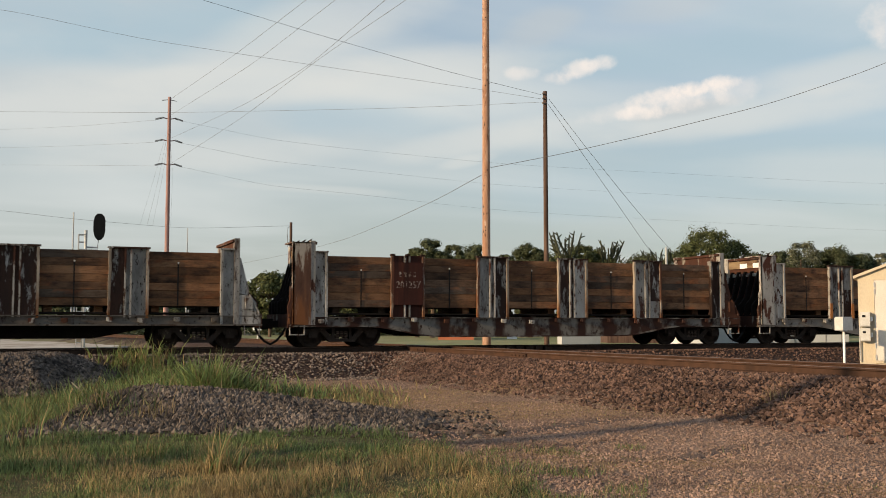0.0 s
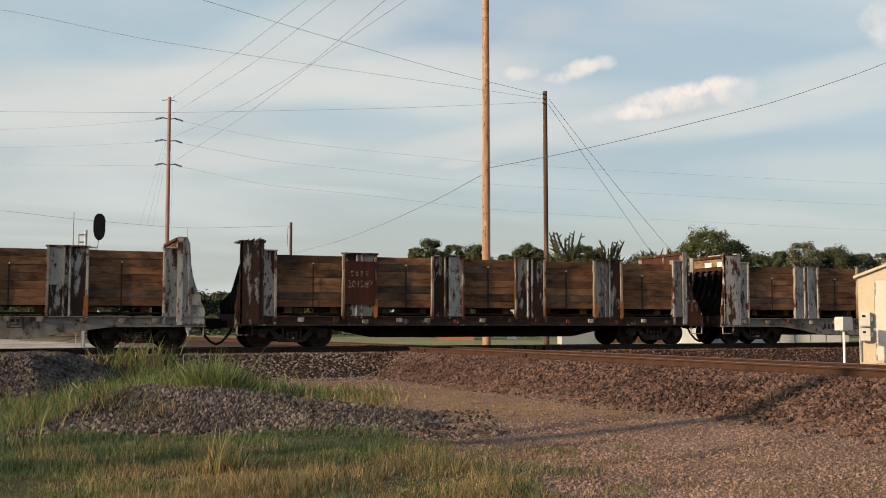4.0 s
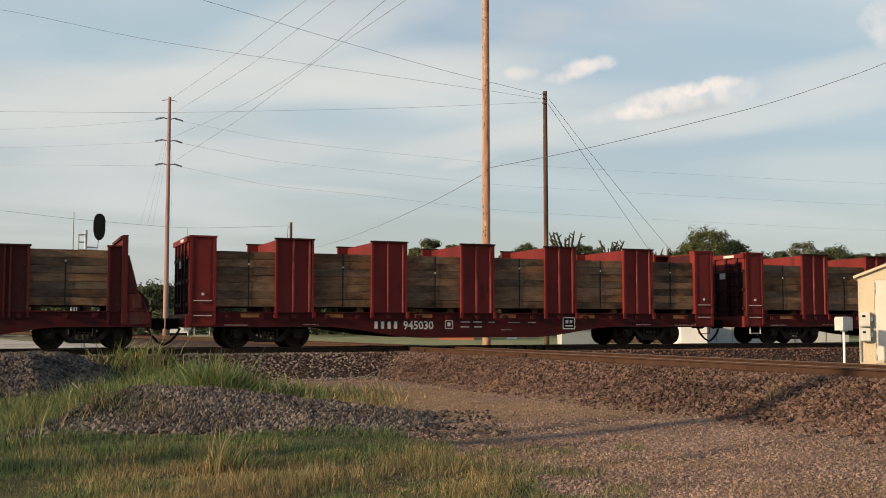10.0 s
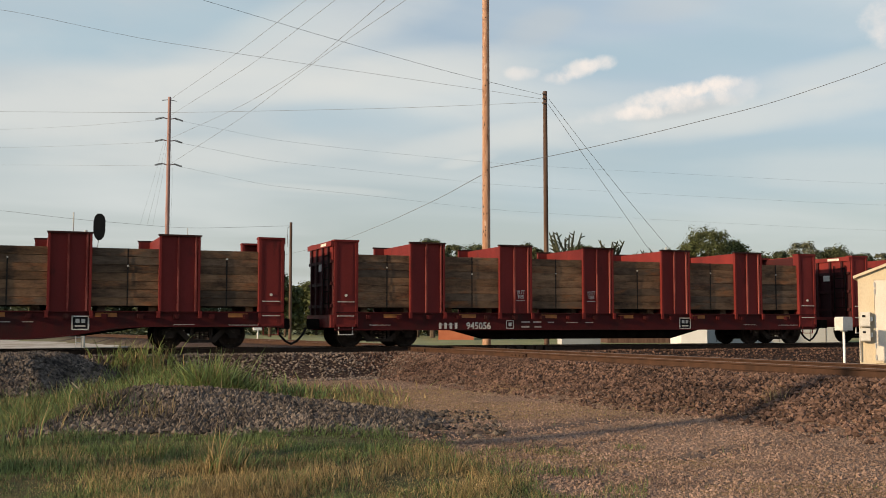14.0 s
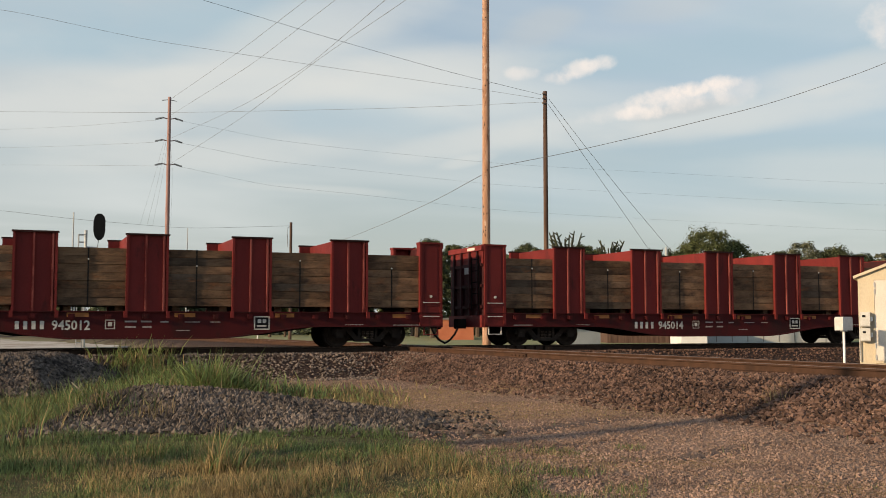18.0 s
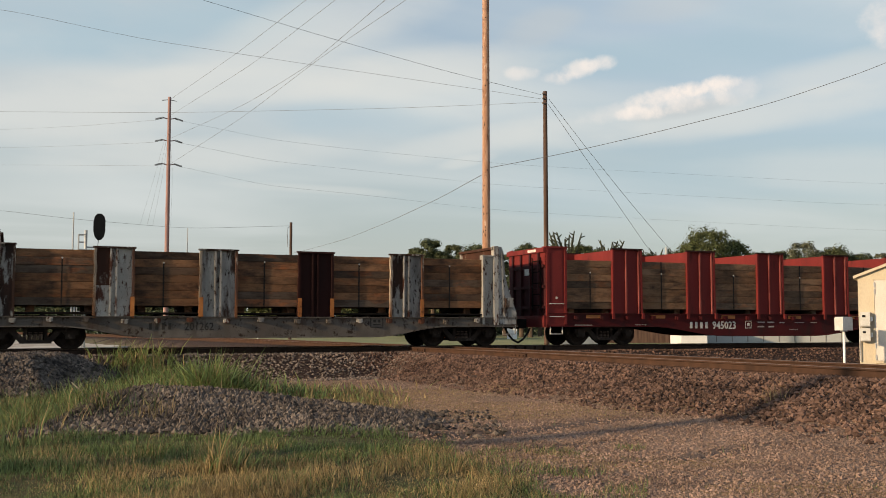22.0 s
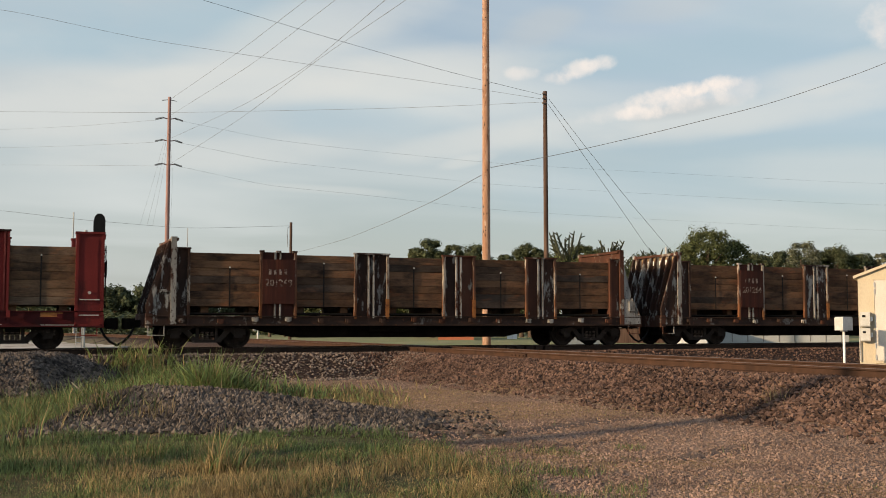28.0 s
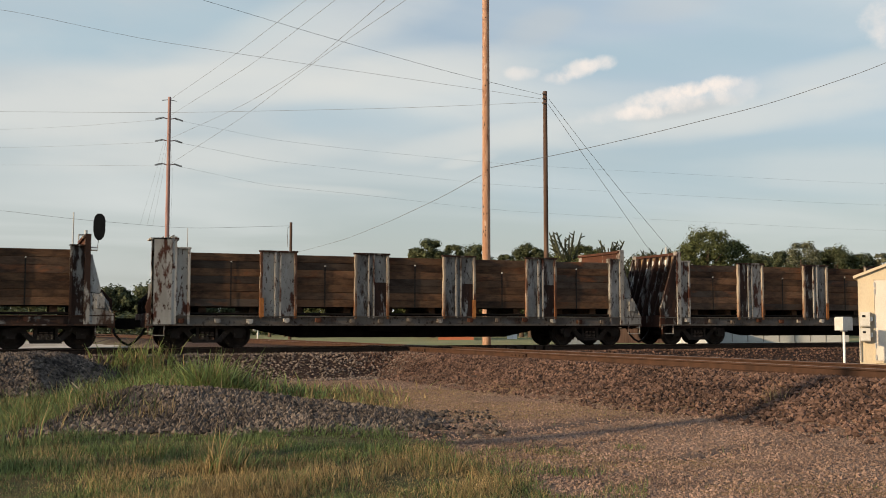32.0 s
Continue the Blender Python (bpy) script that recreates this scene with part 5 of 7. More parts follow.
def build_far():
    block("warehouse", 1204, 1250, 571, 84, 4, M_WHITEWALL, "low white building far behind the tracks", "building")
    root, w, top = block("warehouse", 1252, 1500, 573, 88, 10, M_GREYWALL, "long low pale grey building behind the tracks", "building")
    for i in range(9):
        part("wall_seam", Shape().box(-w / 2 + (i + 0.5) * w / 9, -w / 2 + (i + 0.5) * w / 9 + 0.06, -0.03, 0, 0.1, top - 0.1).mesh("wall_seam", M_ROOF), root)
    block("container", 990, 1066, 580, 84, 0.8, M_GREYWALL, "pale grey steel container on the grass", "container", 20)
    block("shed", 1074, 1188, 580, 92, 5, M_POLEOLD, "low brown open-fronted shed behind the tracks", "shed")
    block("brick_building", 776, 838, 566, 110, 12, M_BRICK, "low orange-red brick building", "building")
    # a pale cabinet by the far pole and a white van on the road
    g = spot(906, 118)
    root = empty("utility_cabinet", "white electrical cabinet on the grass", "cabinet", at=g)
    root.rotation_euler.z = radians(-TURN)
    zz = lambda py: up_view(py, 118) - g.z
    part("body", Shape().box(-0.55, 0.55, 0, 0.6, -0.1, zz(577)).mesh("cabinet_body", M_WHITEWALL), root)
    part("lid", Shape().box(-0.6, 0.6, -0.05, 0.65, zz(577), zz(575.5)).mesh("cabinet_lid", M_GALV), root)
    part("door_seam", Shape().box(-0.01, 0.01, -0.008, 0.0, 0.1, zz(578)).mesh("door_seam", M_ROOF), root)
    g = spot(457, 96)
    root = empty("marker_post", "white marker post with a small box", "post", at=g)
    zz = lambda py: up_view(py, 96) - g.z
    part("pole", Shape().tube([(0, 0, -0.3), (0, 0, zz(584))], 0.07, 8).mesh("marker_pole", M_WHITEPOST), root)
    part("box", Shape().box(-0.42, 0.32, -0.15, 0.15, zz(585), zz(578)).mesh("marker_box", M_WHITEPOST), root)
    g = spot(318, 120)
    root = empty("van", "white van parked beyond the tracks", "van", at=g)
    root.rotation_euler.z = radians(-TURN + 12)
    part("body", Shape().prism([(-1.0, 0.35), (1.0, 0.35), (1.0, 1.25), (0.85, 1.95), (-0.85, 1.95), (-1.0, 1.25)], 0, 4.6).mesh("van_body", M_WHITEWALL), root)
    part("windscreen", Shape().prism([(-0.88, 1.28), (0.88, 1.28), (0.76, 1.85), (-0.76, 1.85)], -0.02, 0.0).mesh("windscreen", M_BLACK), root)
    part("bumper", Shape().box(-1.0, 1.0, -0.08, 0, 0.35, 0.6).mesh("bumper", M_UNDER), root)
    wm = Shape().tube([(-0.1, 0, 0), (0.1, 0, 0)], 0.34, 12).mesh("wheel", M_UNDER)
    for x in (-0.88, 0.88):
        for y in (0.8, 3.7):
            part("wheel", wm, root, at=(x, y, 0.34))
    # pale road across the field
    sh = Shape()
    edge = [(-900, 52, 150), (-300, 55, 145), (0, 58, 138), (200, 64, 118), (400, 84, 106)]
    pts = []
    for px, d0, d1 in edge:
        pts += [place(at_view(px, d0), d0, -0.60), place(at_view(px, d1), d1, -0.60)]
    k = len(pts)
    pts += [p - Vector((0, 0, 0.35)) for p in pts]
    quads = [(2 * i, 2 * i + 1, 2 * i + 3, 2 * i + 2) for i in range(4)]
    quads += [(2 * i, 2 * i + 2, k + 2 * i + 2, k + 2 * i) for i in range(4)] + [(2 * i + 1, 2 * i + 3, k + 2 * i + 3, k + 2 * i + 1) for i in range(4)]
    sh.add(pts, quads)
    m = material("pale_road", (0.56, 0.51, 0.44), 0.9, second=(0.40, 0.35, 0.29), scale=0.5, spots=(0.30, 0.24, 0.18), spot_scale=0.5, spot_at=(0.5, 0.62), shift=False)
    tagged(new("road", sh.mesh("road", m)), "pale concrete road beyond the tracks", "road", kind="structure")


build_far()


# ---- beside the crossing track ----
def build_trackside():
    d = 25.5
    g = spot(1491, d)
    root = empty("junction_post", "white pole with a grey box beside the rails", "post", at=g)
    k = d / 1880
    z = lambda py: up_view(py, d) - g.z
    part("pole", Shape().tube([(0, 0, -0.3), (0, 0, z(583))], 0.03, 10).mesh("pole", M_WHITEPOST, True), root)
    m = Matrix.Rotation(radians(-TURN + 27), 4, "Z")
    bx = Shape().prism([(-0.16, z(585)), (0.16, z(585)), (0.16, z(563)), (0.13, z(561)), (-0.13, z(561)), (-0.16, z(563))], -0.13, 0.13, "y", m)
    part("box", bx.mesh("box", M_BOXGREY), root, "pale grey box with rounded top")
    part("flange", Shape().box(-0.06, 0.06, -0.06, 0.06, z(587), z(585), m).mesh("flange", M_GALV), root)
    # signal shed with a gable roof
    d = 26.5
    gl = spot(1518, d)
    root = empty("equipment_shed", "cream-painted metal equipment shed with gable roof", "shed", at=gl)
    root.rotation_euler.z = radians(-TURN - 25)
    k = d / 1880
    z = lambda py: up_view(py, d) - gl.z
    W, E, A = 108 * k, z(491), z(470)
    walls = Shape().prism([(0, -0.2), (W, -0.2), (W, E), (W / 2, A), (0, E)], 0, 2.6, "y")
    part("wall", walls.mesh("shed_wall", M_SHED), root)
    o = 0.10
    sl = (A - E) / (W / 2)
    for sgn in (0, 1):
        poly = [(-o, E - o * sl), (W / 2, A), (W / 2, A + 0.07), (-o, E - o * sl + 0.07)]
        if sgn:
            poly = [(W - u, w) for u, w in poly]
        part("roof_panel", Shape().prism(poly, -0.09, 2.69, "y").mesh("roof_panel", M_SHED), root)
    dx0, dx1 = 27 * k, 84 * k
    door = part("door", Shape().box(dx0, dx1, -0.035, -0.003, z(638), z(497)).mesh("door", M_SHEDDOOR), root, "pale cream door")
    fr = Shape()
    for a, b, c, e in ((dx0 - 0.03, dx0 - 0.004, z(638), z(495)), (dx1 + 0.004, dx1 + 0.03, z(638), z(495)), (dx0 - 0.03, dx1 + 0.03, z(496.5), z(494.5)), (dx0 - 0.03, dx1 + 0.03, z(642), z(639))):
        fr.box(a, b, -0.045, -0.003, c, e)
    part("door_frame", fr.mesh("door_frame", M_SHED), root)
    hg = Shape().tube([(0, -0.045, -0.06), (0, -0.045, 0.06)], 0.018, 8)
    hm = hg.mesh("hinge", M_GALV)
    for py in (505, 517, 612, 632):
        part("hinge", hm, door, at=(dx0 + 0.005, 0, z(py)))
    for y0, y1 in ((553, 578), (581, 604)):
        bx = part("meter_box", Shape().box(3 * k, 19 * k, -0.2, -0.003, z(y1), z(y0)).box(4.5 * k, 19.5 * k, -0.215, -0.2, z(y1 - 1.5), z(y0 + 1.5)).mesh("meter_box", M_BOXGREY), root, "pale grey meter box")
        part("dark_window", Shape().box(7 * k, 12 * k, -0.222, -0.2155, z(y0 + 9), z(y0 + 5)).mesh("dark_window", M_BLACK), bx)
        part("latch", Shape().box(19.7 * k, 23 * k, -0.12, -0.003, z(y0 + 16), z(y0 + 8)).mesh("latch", M_WHITEPOST), bx)
    part("conduit", Shape().tube([(2 * k, -0.05, z(640)), (1.2 * k, -0.06, z(590)), (3 * k, -0.08, z(575)), (2 * k, -0.06, z(560))], 0.016, 6).mesh("conduit", M_GALV), root)


build_trackside()


# ---- the train ----
STEP = {"B": 3.078, "L": 3.16, "G": 3.0, "S": 3.0}      # from stake to stake
MOVERS, WHEELS = [], []


def box_mesh(key, name, mat, *boxes):
    def make():
        s = Shape()
        for b in boxes:
            s.box(*b)
        return s.mesh(name, mat)
    return shared((key, mat.name), make)


M_RUSTDARK = material("brown_rust_flaking", (0.085, 0.036, 0.023), 0.88, second=(0.045, 0.022, 0.016), scale=2.5, spots=(0.24, 0.22, 0.19), spot_scale=3.2, spot_at=(0.58, 0.64), stretch=(1, 1, 0.4), vary=0.3)

M_SIGNPLAIN = material("dark_maroon_stake", (0.026, 0.0085, 0.0075), 0.8, second=(0.016, 0.007, 0.0065), scale=2, stretch=(1, 1, 0.3))


def id_of(car):
    """The place of a car in the train."""
    digits = car.name.rpartition(".")[2]
    return int(digits) if digits.isdigit() else 0


def stake(car, kind, mat, z0, z1, w, ribs, at, turned=False, foot=None):
    """A side stake about its foot's centre, facing -y: back plate, flanges, ribs and cap."""
    h = w / 2
    old = kind not in ("B", "L")
    dp = 0.078
    st = part("stake", box_mesh(("plate", w, z0, z1, dp), "stake", mat, (-h + 0.07, h - 0.07, dp, dp + 0.025, z0, z1 - 0.05)), car, at=at)
    if turned:
        st.rotation_euler.z = math.pi
    seed = int(abs(at[0]) * 100) % 5
    pick = random.Random(sum(ord(c) for c in mat.name) + int(at[0] * 37) + id_of(car) * 13)
    rib_mat = M_REDWORN if mat is M_RED else mat
    edge_mats = [mat, mat]
    if old and mat in (M_GREY, M_WHITE, M_DARK, M_SIGN, M_RUSTDARK):
        rib_mat = pick.choice((M_RUSTDARK, M_GREY, M_WHITE) if id_of(car) in (14, 15) else (M_WHITE, M_GREY, M_WHITE))
        edge_mats = [pick.choice((M_FLANGERUST, M_FLANGERUST, M_FLANGE) if id_of(car) in (14, 15) else (M_WHITE, M_WHITE, M_FLANGE) if id_of(car) in (2, 4) else (M_FLANGE, M_FLANGERUST, M_FLANGE)) for _ in range(2)]
        if mat is M_GREY and pick.random() < 0.1:
            st.data = box_mesh(("plate", w, z0, z1, dp), "stake", M_DARK, (-h + 0.07, h - 0.07, dp, dp + 0.025, z0, z1 - 0.05))

    if old and mat not in (M_SIGN, M_SIGNPLAIN, M_RED, M_REDDIRT) and pick.random() < 0.75:
        # sheet let in on one side, painted otherwise and rusted off below
        x0, x1 = ((0.08, h - 0.07), (-h + 0.07, -0.12))[pick.randrange(2)]
        za = z0 if pick.random() < 0.5 else z0 + (z1 - z0) * pick.choice((0.0, 0.3, 0.45))
        zb = z1 - 0.05 if za > z0 or pick.random() < 0.6 else z0 + (z1 - z0) * 0.55
        pm = pick.choice((M_GREY, M_WHITE)) if st.data.materials[0] is M_DARK else pick.choice((M_DARK, M_RUSTDARK, M_DARK))
        part("panel", box_mesh(("panel", x0, za, zb, dp), "panel", pm, (x0, x1, dp - 0.014, dp, za, zb)), st)

    def bent(k, mat):
        """Flange with the dents of long use."""
        def make():
            rnd = random.Random(k)
            s, n = Shape(), 12
            zs = [z0 - 0.02 + (z1 - 0.03 - z0) * i / n for i in range(n + 1)]
            off = [rnd.choice((0, 0, rnd.uniform(-0.016, 0.016))) for _ in zs]
            q, f = [], [(0, 3, 2, 1), (4 * n, 4 * n + 1, 4 * n + 2, 4 * n + 3)]
            for a, z in zip(off, zs):
                q += [(a - 0.035, 0, z), (a + 0.035, 0, z), (a + 0.035, dp + 0.03, z), (a - 0.035, dp + 0.03, z)]
            for i in range(n):
                f += [(4 * i + k, 4 * i + (k + 1) % 4, 4 * i + 4 + (k + 1) % 4, 4 * i + 4 + k) for k in range(4)]
            s.add(q, f)
            return s.mesh("flange", mat)
        return shared(("bent", k, mat.name, z0, z1), make)
    fl = box_mesh(("flange", z0, z1), "flange", mat, (-0.035, 0.035, 0.0, dp + 0.03, z0 - 0.02, z1 - 0.05))
    for i, x in enumerate((-h + 0.035, h - 0.035)):
        part("flange", bent(seed * 2 + i, edge_mats[i]) if old else fl, st, at=(x, 0, 0))
    for x in ribs:
        part("rib", box_mesh(("rib", z0, z1, dp), "rib", rib_mat, (-0.025, 0.025, 0.005, dp, z0, z1 - 0.05)), st, at=(x, 0, 0))
    if mat is M_SIGN:
        for x in (-h + 0.06, 0.0, h - 0.06):
            part("cap", box_mesh(("stub", z1), "cap", M_DARK, (-0.07, 0.07, -0.01, 0.11, z1 - 0.06, z1)), st, at=(x, 0, 0))
        return st
    part("cap", box_mesh(("cap", w, z1), "cap", M_DARK if mat in (M_GREY, M_WHITE) else M_CAP if mat in (M_RED, M_REDDIRT, M_SIGNPLAIN) else mat, (-h - 0.03, h + 0.03, -0.015, 0.105, z1 - 0.05, z1)), st)
    if kind in ("B", "L") and not turned:
        for x in (-h, h):
            part("foot", box_mesh(("foot", z0), "foot", mat, (-0.05, 0.05, -0.05, 0.0, z0 - 0.18, z0 + 0.02)), st, at=(x, 0, 0))
    return st


def wheelset_mesh():
    def make():
        s = Shape()
        r = 0.42
        for sg in (-1, 1):
            y = 0.75 * sg
            n = 28
            prof = [(r * 0.22, 0.10), (r * 0.30, 0.05), (r * 0.72, 0.025), (r * 0.82, 0.065), (r, 0.065), (r, -0.05), (r + 0.026, -0.055), (r + 0.026, -0.075), (r * 0.8, -0.07), (r * 0.7, -0.02), (r * 0.2, -0.03)]
            verts, faces = [], []
            for i in range(n):
                a = 2 * math.pi * i / n
                verts += [(math.cos(a) * q, y + o * sg, math.sin(a) * q) for q, o in prof]
            m = len(prof)
            for i in range(n):
                j = (i + 1) % n
                faces += [(i * m + k, i * m + k + 1, j * m + k + 1, j * m + k) for k in range(m - 1)]
            s.add(verts, faces)
            s.tube([(0, y + 0.08 * sg, 0), (0, y + 0.22 * sg, 0)], 0.10, 10)
            for k in range(3):
                a = k * 2.1
                s.tube([(math.cos(a) * 0.05, y + 0.22 * sg, math.sin(a) * 0.05), (math.cos(a) * 0.05, y + 0.25 * sg, math.sin(a) * 0.05)], 0.018, 6)
        s.tube([(0, -0.75, 0), (0, 0.75, 0)], 0.09, 10)
        return s.mesh("wheelset", M_WHEEL)
    return shared("wheelset", make)


def side_frame_mesh():
    def make():
        s = Shape()
        outer = [(-1.08, 0.36), (-1.08, 0.56), (-0.78, 0.62), (-0.35, 0.74), (0.35, 0.74), (0.78, 0.62), (1.08, 0.56), (1.08, 0.36), (0.72, 0.36), (0.66, 0.46), (0.40, 0.20), (-0.40, 0.20), (-0.66, 0.46), (-0.72, 0.36)]
        top = [(-1.08, 0.40), (-1.08, 0.56), (-0.78, 0.62), (-0.35, 0.74), (0.35, 0.74), (0.78, 0.62), (1.08, 0.56), (1.08, 0.40), (0.74, 0.40), (0.66, 0.50), (0.34, 0.60), (-0.34, 0.60), (-0.66, 0.50), (-0.74, 0.40)]
        s.prism(top, -0.08, 0.08)
        for sg in (-1, 1):
            s.prism([(0.66 * sg, 0.50), (0.40 * sg, 0.20), (0.30 * sg, 0.20), (0.30 * sg, 0.32), (0.52 * sg, 0.56)], -0.08, 0.08)
            s.prism([(0.30 * sg, 0.2), (0.22 * sg, 0.2), (0.22 * sg, 0.62), (0.30 * sg, 0.62)], -0.07, 0.07)
            s.box(0.875 * sg - 0.12, 0.875 * sg + 0.12, -0.12, 0.02, 0.30, 0.54)     # axle boxes
        s.box(-0.40, 0.40, -0.09, 0.09, 0.17, 0.26)
        s.v = [(x * 0.94 / 0.875, y, z) for x, y, z in s.v]
        return s.mesh("side_frame", M_TRUCK)
    return shared("side_frame", make)


def spring_mesh():
    def make():
        s = Shape()
        for x in (-0.14, 0.0, 0.14):
            for k in range(5):
                s.tube([(x, -0.02, 0.265 + k * 0.05), (x, -0.02, 0.295 + k * 0.05)], 0.062, 8)
        return s.mesh("spring", M_SPRING)
    return shared("spring", make)


M_SPRING = material("worn_spring_steel", (0.12, 0.092, 0.075), 0.7, second=(0.04, 0.028, 0.024), scale=8)


def truck(car, x):
    t = new("truck")
    t.parent = car
    t.location = (x, 0, 0)
    t.empty_display_size = 0.3
    for sg in (-1, 1):
        fr = part("side_frame", side_frame_mesh(), t, at=(0, 0.99 * sg, 0))
        if sg > 0:
            fr.rotation_euler.z = math.pi
        part("spring", spring_mesh(), t, at=(0, 1.0 * sg, 0)).rotation_euler.z = math.pi if sg > 0 else 0
    part("bolster", box_mesh("bolster", "bolster", M_UNDER, (-0.21, 0.21, -1.05, 1.05, 0.42, 0.68)), t)
    for dx in (-0.43, 0.43):
        part("brake_beam", box_mesh("brake_beam", "brake_beam", M_UNDER, (-0.05, 0.05, -0.72, 0.72, 0.3, 0.4)), t, at=(dx, 0, 0))
    for dx in (-0.94, 0.94):
        w = part("wheelset", wheelset_mesh(), t, at=(dx, 0, 0.42))
        WHEELS.append((w, dx, car))


def side_sill(car, kind, length, mat, sgn):
    """The side sill of a car: its web, and the flanges along its foot and top."""
    h = length / 2
    zt, ze = {"S": (0.98, 0.70), "L": (1.10, 0.55), "G": (1.10 if mat is M_REDSILL else 0.95, 0.66)}.get(kind, (1.10, 0.66))
    low = [(-h, ze), (h, ze)]
    if kind in ("B", "G"):       # fish-bellied
        a, b, zm = (1.9, 5.3, 0.31) if kind == "B" else (3.3, 6.0, 0.33)
        low = [(-h, ze), (-b, ze)] + [(-b + (b - a) * i / 8, ze + (zm - ze) * (0.5 - 0.5 * math.cos(math.pi * i / 8))) for i in range(1, 9)]
        low += [(-u, w) for u, w in low[::-1]]

    def flip(s):
        if sgn > 0:
            s.v = [(x, -y, z) for x, y, z in s.v]
        return s
    key = (kind, length, mat.name, sgn)
    web = part("side_sill", shared(("web", key), lambda: flip(Shape().prism(low + [(h, zt - 0.03), (-h, zt - 0.03)], 0.06, 0.085)).mesh("side_sill", mat)), car, at=(0, 1.45 * sgn, 0))
    part("bottom_flange", shared(("foot", key), lambda: flip(Shape().prism([(u, w - 0.02) for u, w in low] + [(u, w + 0.02) for u, w in low[::-1]], -0.02, 0.13)).mesh("bottom_flange", mat)), web)
    part("top_flange", shared(("top", key), lambda: flip(Shape().box(-h, h, 0.0, 0.12, zt - 0.03, zt)).mesh("top_flange", mat)), web)


def under_mesh(kind, length):
    def make():
        h = length / 2
        s = Shape()
        zm = {"B": 0.38, "G": 0.42, "L": 0.22, "S": 0.30}[kind]
        poly = [(-h + 0.4, 0.62), (-5.2, 0.62), (-3.6, zm), (3.6, zm), (5.2, 0.62), (h - 0.4, 0.62), (h - 0.4, 0.98), (-h + 0.4, 0.98)]
        for y in (-0.42, 0.36):
            s.prism(poly, y, y + 0.06)
        s.box(-h + 0.4, h - 0.4, -0.42, 0.42, 0.9, 0.98)
        for i in range(-4, 5):
            s.box(i * 1.6 - 0.06, i * 1.6 + 0.06, -1.35, 1.35, 0.72, 1.0)
        s.tube([(-1.4, -0.75, 0.62), (0.2, -0.75, 0.62)], 0.16, 10).tube([(1.6, 0.7, 0.6), (2.6, 0.7, 0.6)], 0.2, 10)
        return s.mesh("centre_sill", M_UNDER)
    return shared(("under", kind, length), make)


def coupler_mesh():
    def make():
        s = Shape()
        s.box(-0.75, 0.0, -0.12, 0.12, 0.62, 0.84).prism([(-0.25, -0.16), (0.05, -0.2), (0.12, -0.02), (0.05, 0.16), (-0.25, 0.16)], 0.58, 0.90, "z")
        s.tube([(0.0, -0.08, 0.56), (0.02, -0.08, 0.90)], 0.06, 8)
        return s.mesh("coupler", M_UNDER)
    return shared("coupler", make)


def hose_mesh():
    def make():
        pts = [(0.0, -0.45, 0.62), (0.10, -0.46, 0.40), (0.28, -0.48, 0.20), (0.47, -0.5, 0.10), (0.66, -0.48, 0.20), (0.85, -0.46, 0.40), (0.95, -0.45, 0.6)]
        return Shape().tube(pts, 0.038, 8).tube([(0.0, -0.45, 0.62), (0, -0.45, 0.72)], 0.045, 8).mesh("air_hose", M_BLACK, True)
    return shared("hose", make)


def rung_mesh(mat):
    return box_mesh("rung", "grab_iron", mat, (-0.27, 0.27, -0.055, -0.035, -0.012, 0.012), (-0.27, -0.25, -0.05, 0.0, -0.012, 0.012), (0.25, 0.27, -0.05, 0.0, -0.012, 0.012))


def stirrup_mesh(mat):
    return box_mesh("stirrup", "step_stirrup", mat, (-0.24, -0.215, -0.02, 0.02, 0.40, 0.70), (0.215, 0.24, -0.02, 0.02, 0.40, 0.70), (-0.24, 0.24, -0.03, 0.03, 0.385, 0.41))


def strips(car, rows, mat, y, name="stencil"):
    """Small lettering too small to read: bars. rows: x0, x1, z0, z1."""
    for x0, x1, z0, z1 in rows:
        part(name, shared(("bar", round(x1 - x0, 2), round(z1 - z0, 3), mat.name), lambda: Shape().box(0, x1 - x0, 0, 0.003, 0, z1 - z0).mesh(name, mat)), car, at=(x0, y, z0))


def mark_blocks(n, h, mat):
    """The owner's mark as plain upright blocks."""
    def make():
        s = Shape()
        for i in range(n):
            s.box(i * h * 0.84, i * h * 0.84 + h * 0.40, 0, 0.003, h * 0.06, h * 0.94)
        return s.mesh("owner_mark", mat)
    return shared(("mark", n, h, mat.name), make)


def number(words, h, mat):
    return shared(("num", words, h, mat.name), lambda: text_mesh(words, h / 0.70, mat, squeeze=0.92))


def frame_sign(mat):
    def make():
        s = Shape()
        for b in ((-0.24, 0.24, 0.17, 0.205), (-0.24, 0.24, -0.205, -0.17), (-0.24, -0.205, -0.2, 0.2), (0.205, 0.24, -0.2, 0.2), (-0.13, -0.02, 0.0, 0.11), (0.03, 0.13, 0.0, 0.11), (-0.14, 0.14, -0.11, -0.07)):
            s.box(b[0], b[1], 0, 0.003, b[2], b[3])
        return s.mesh("test_plate", mat)
    return shared(("plate", mat.name), make)


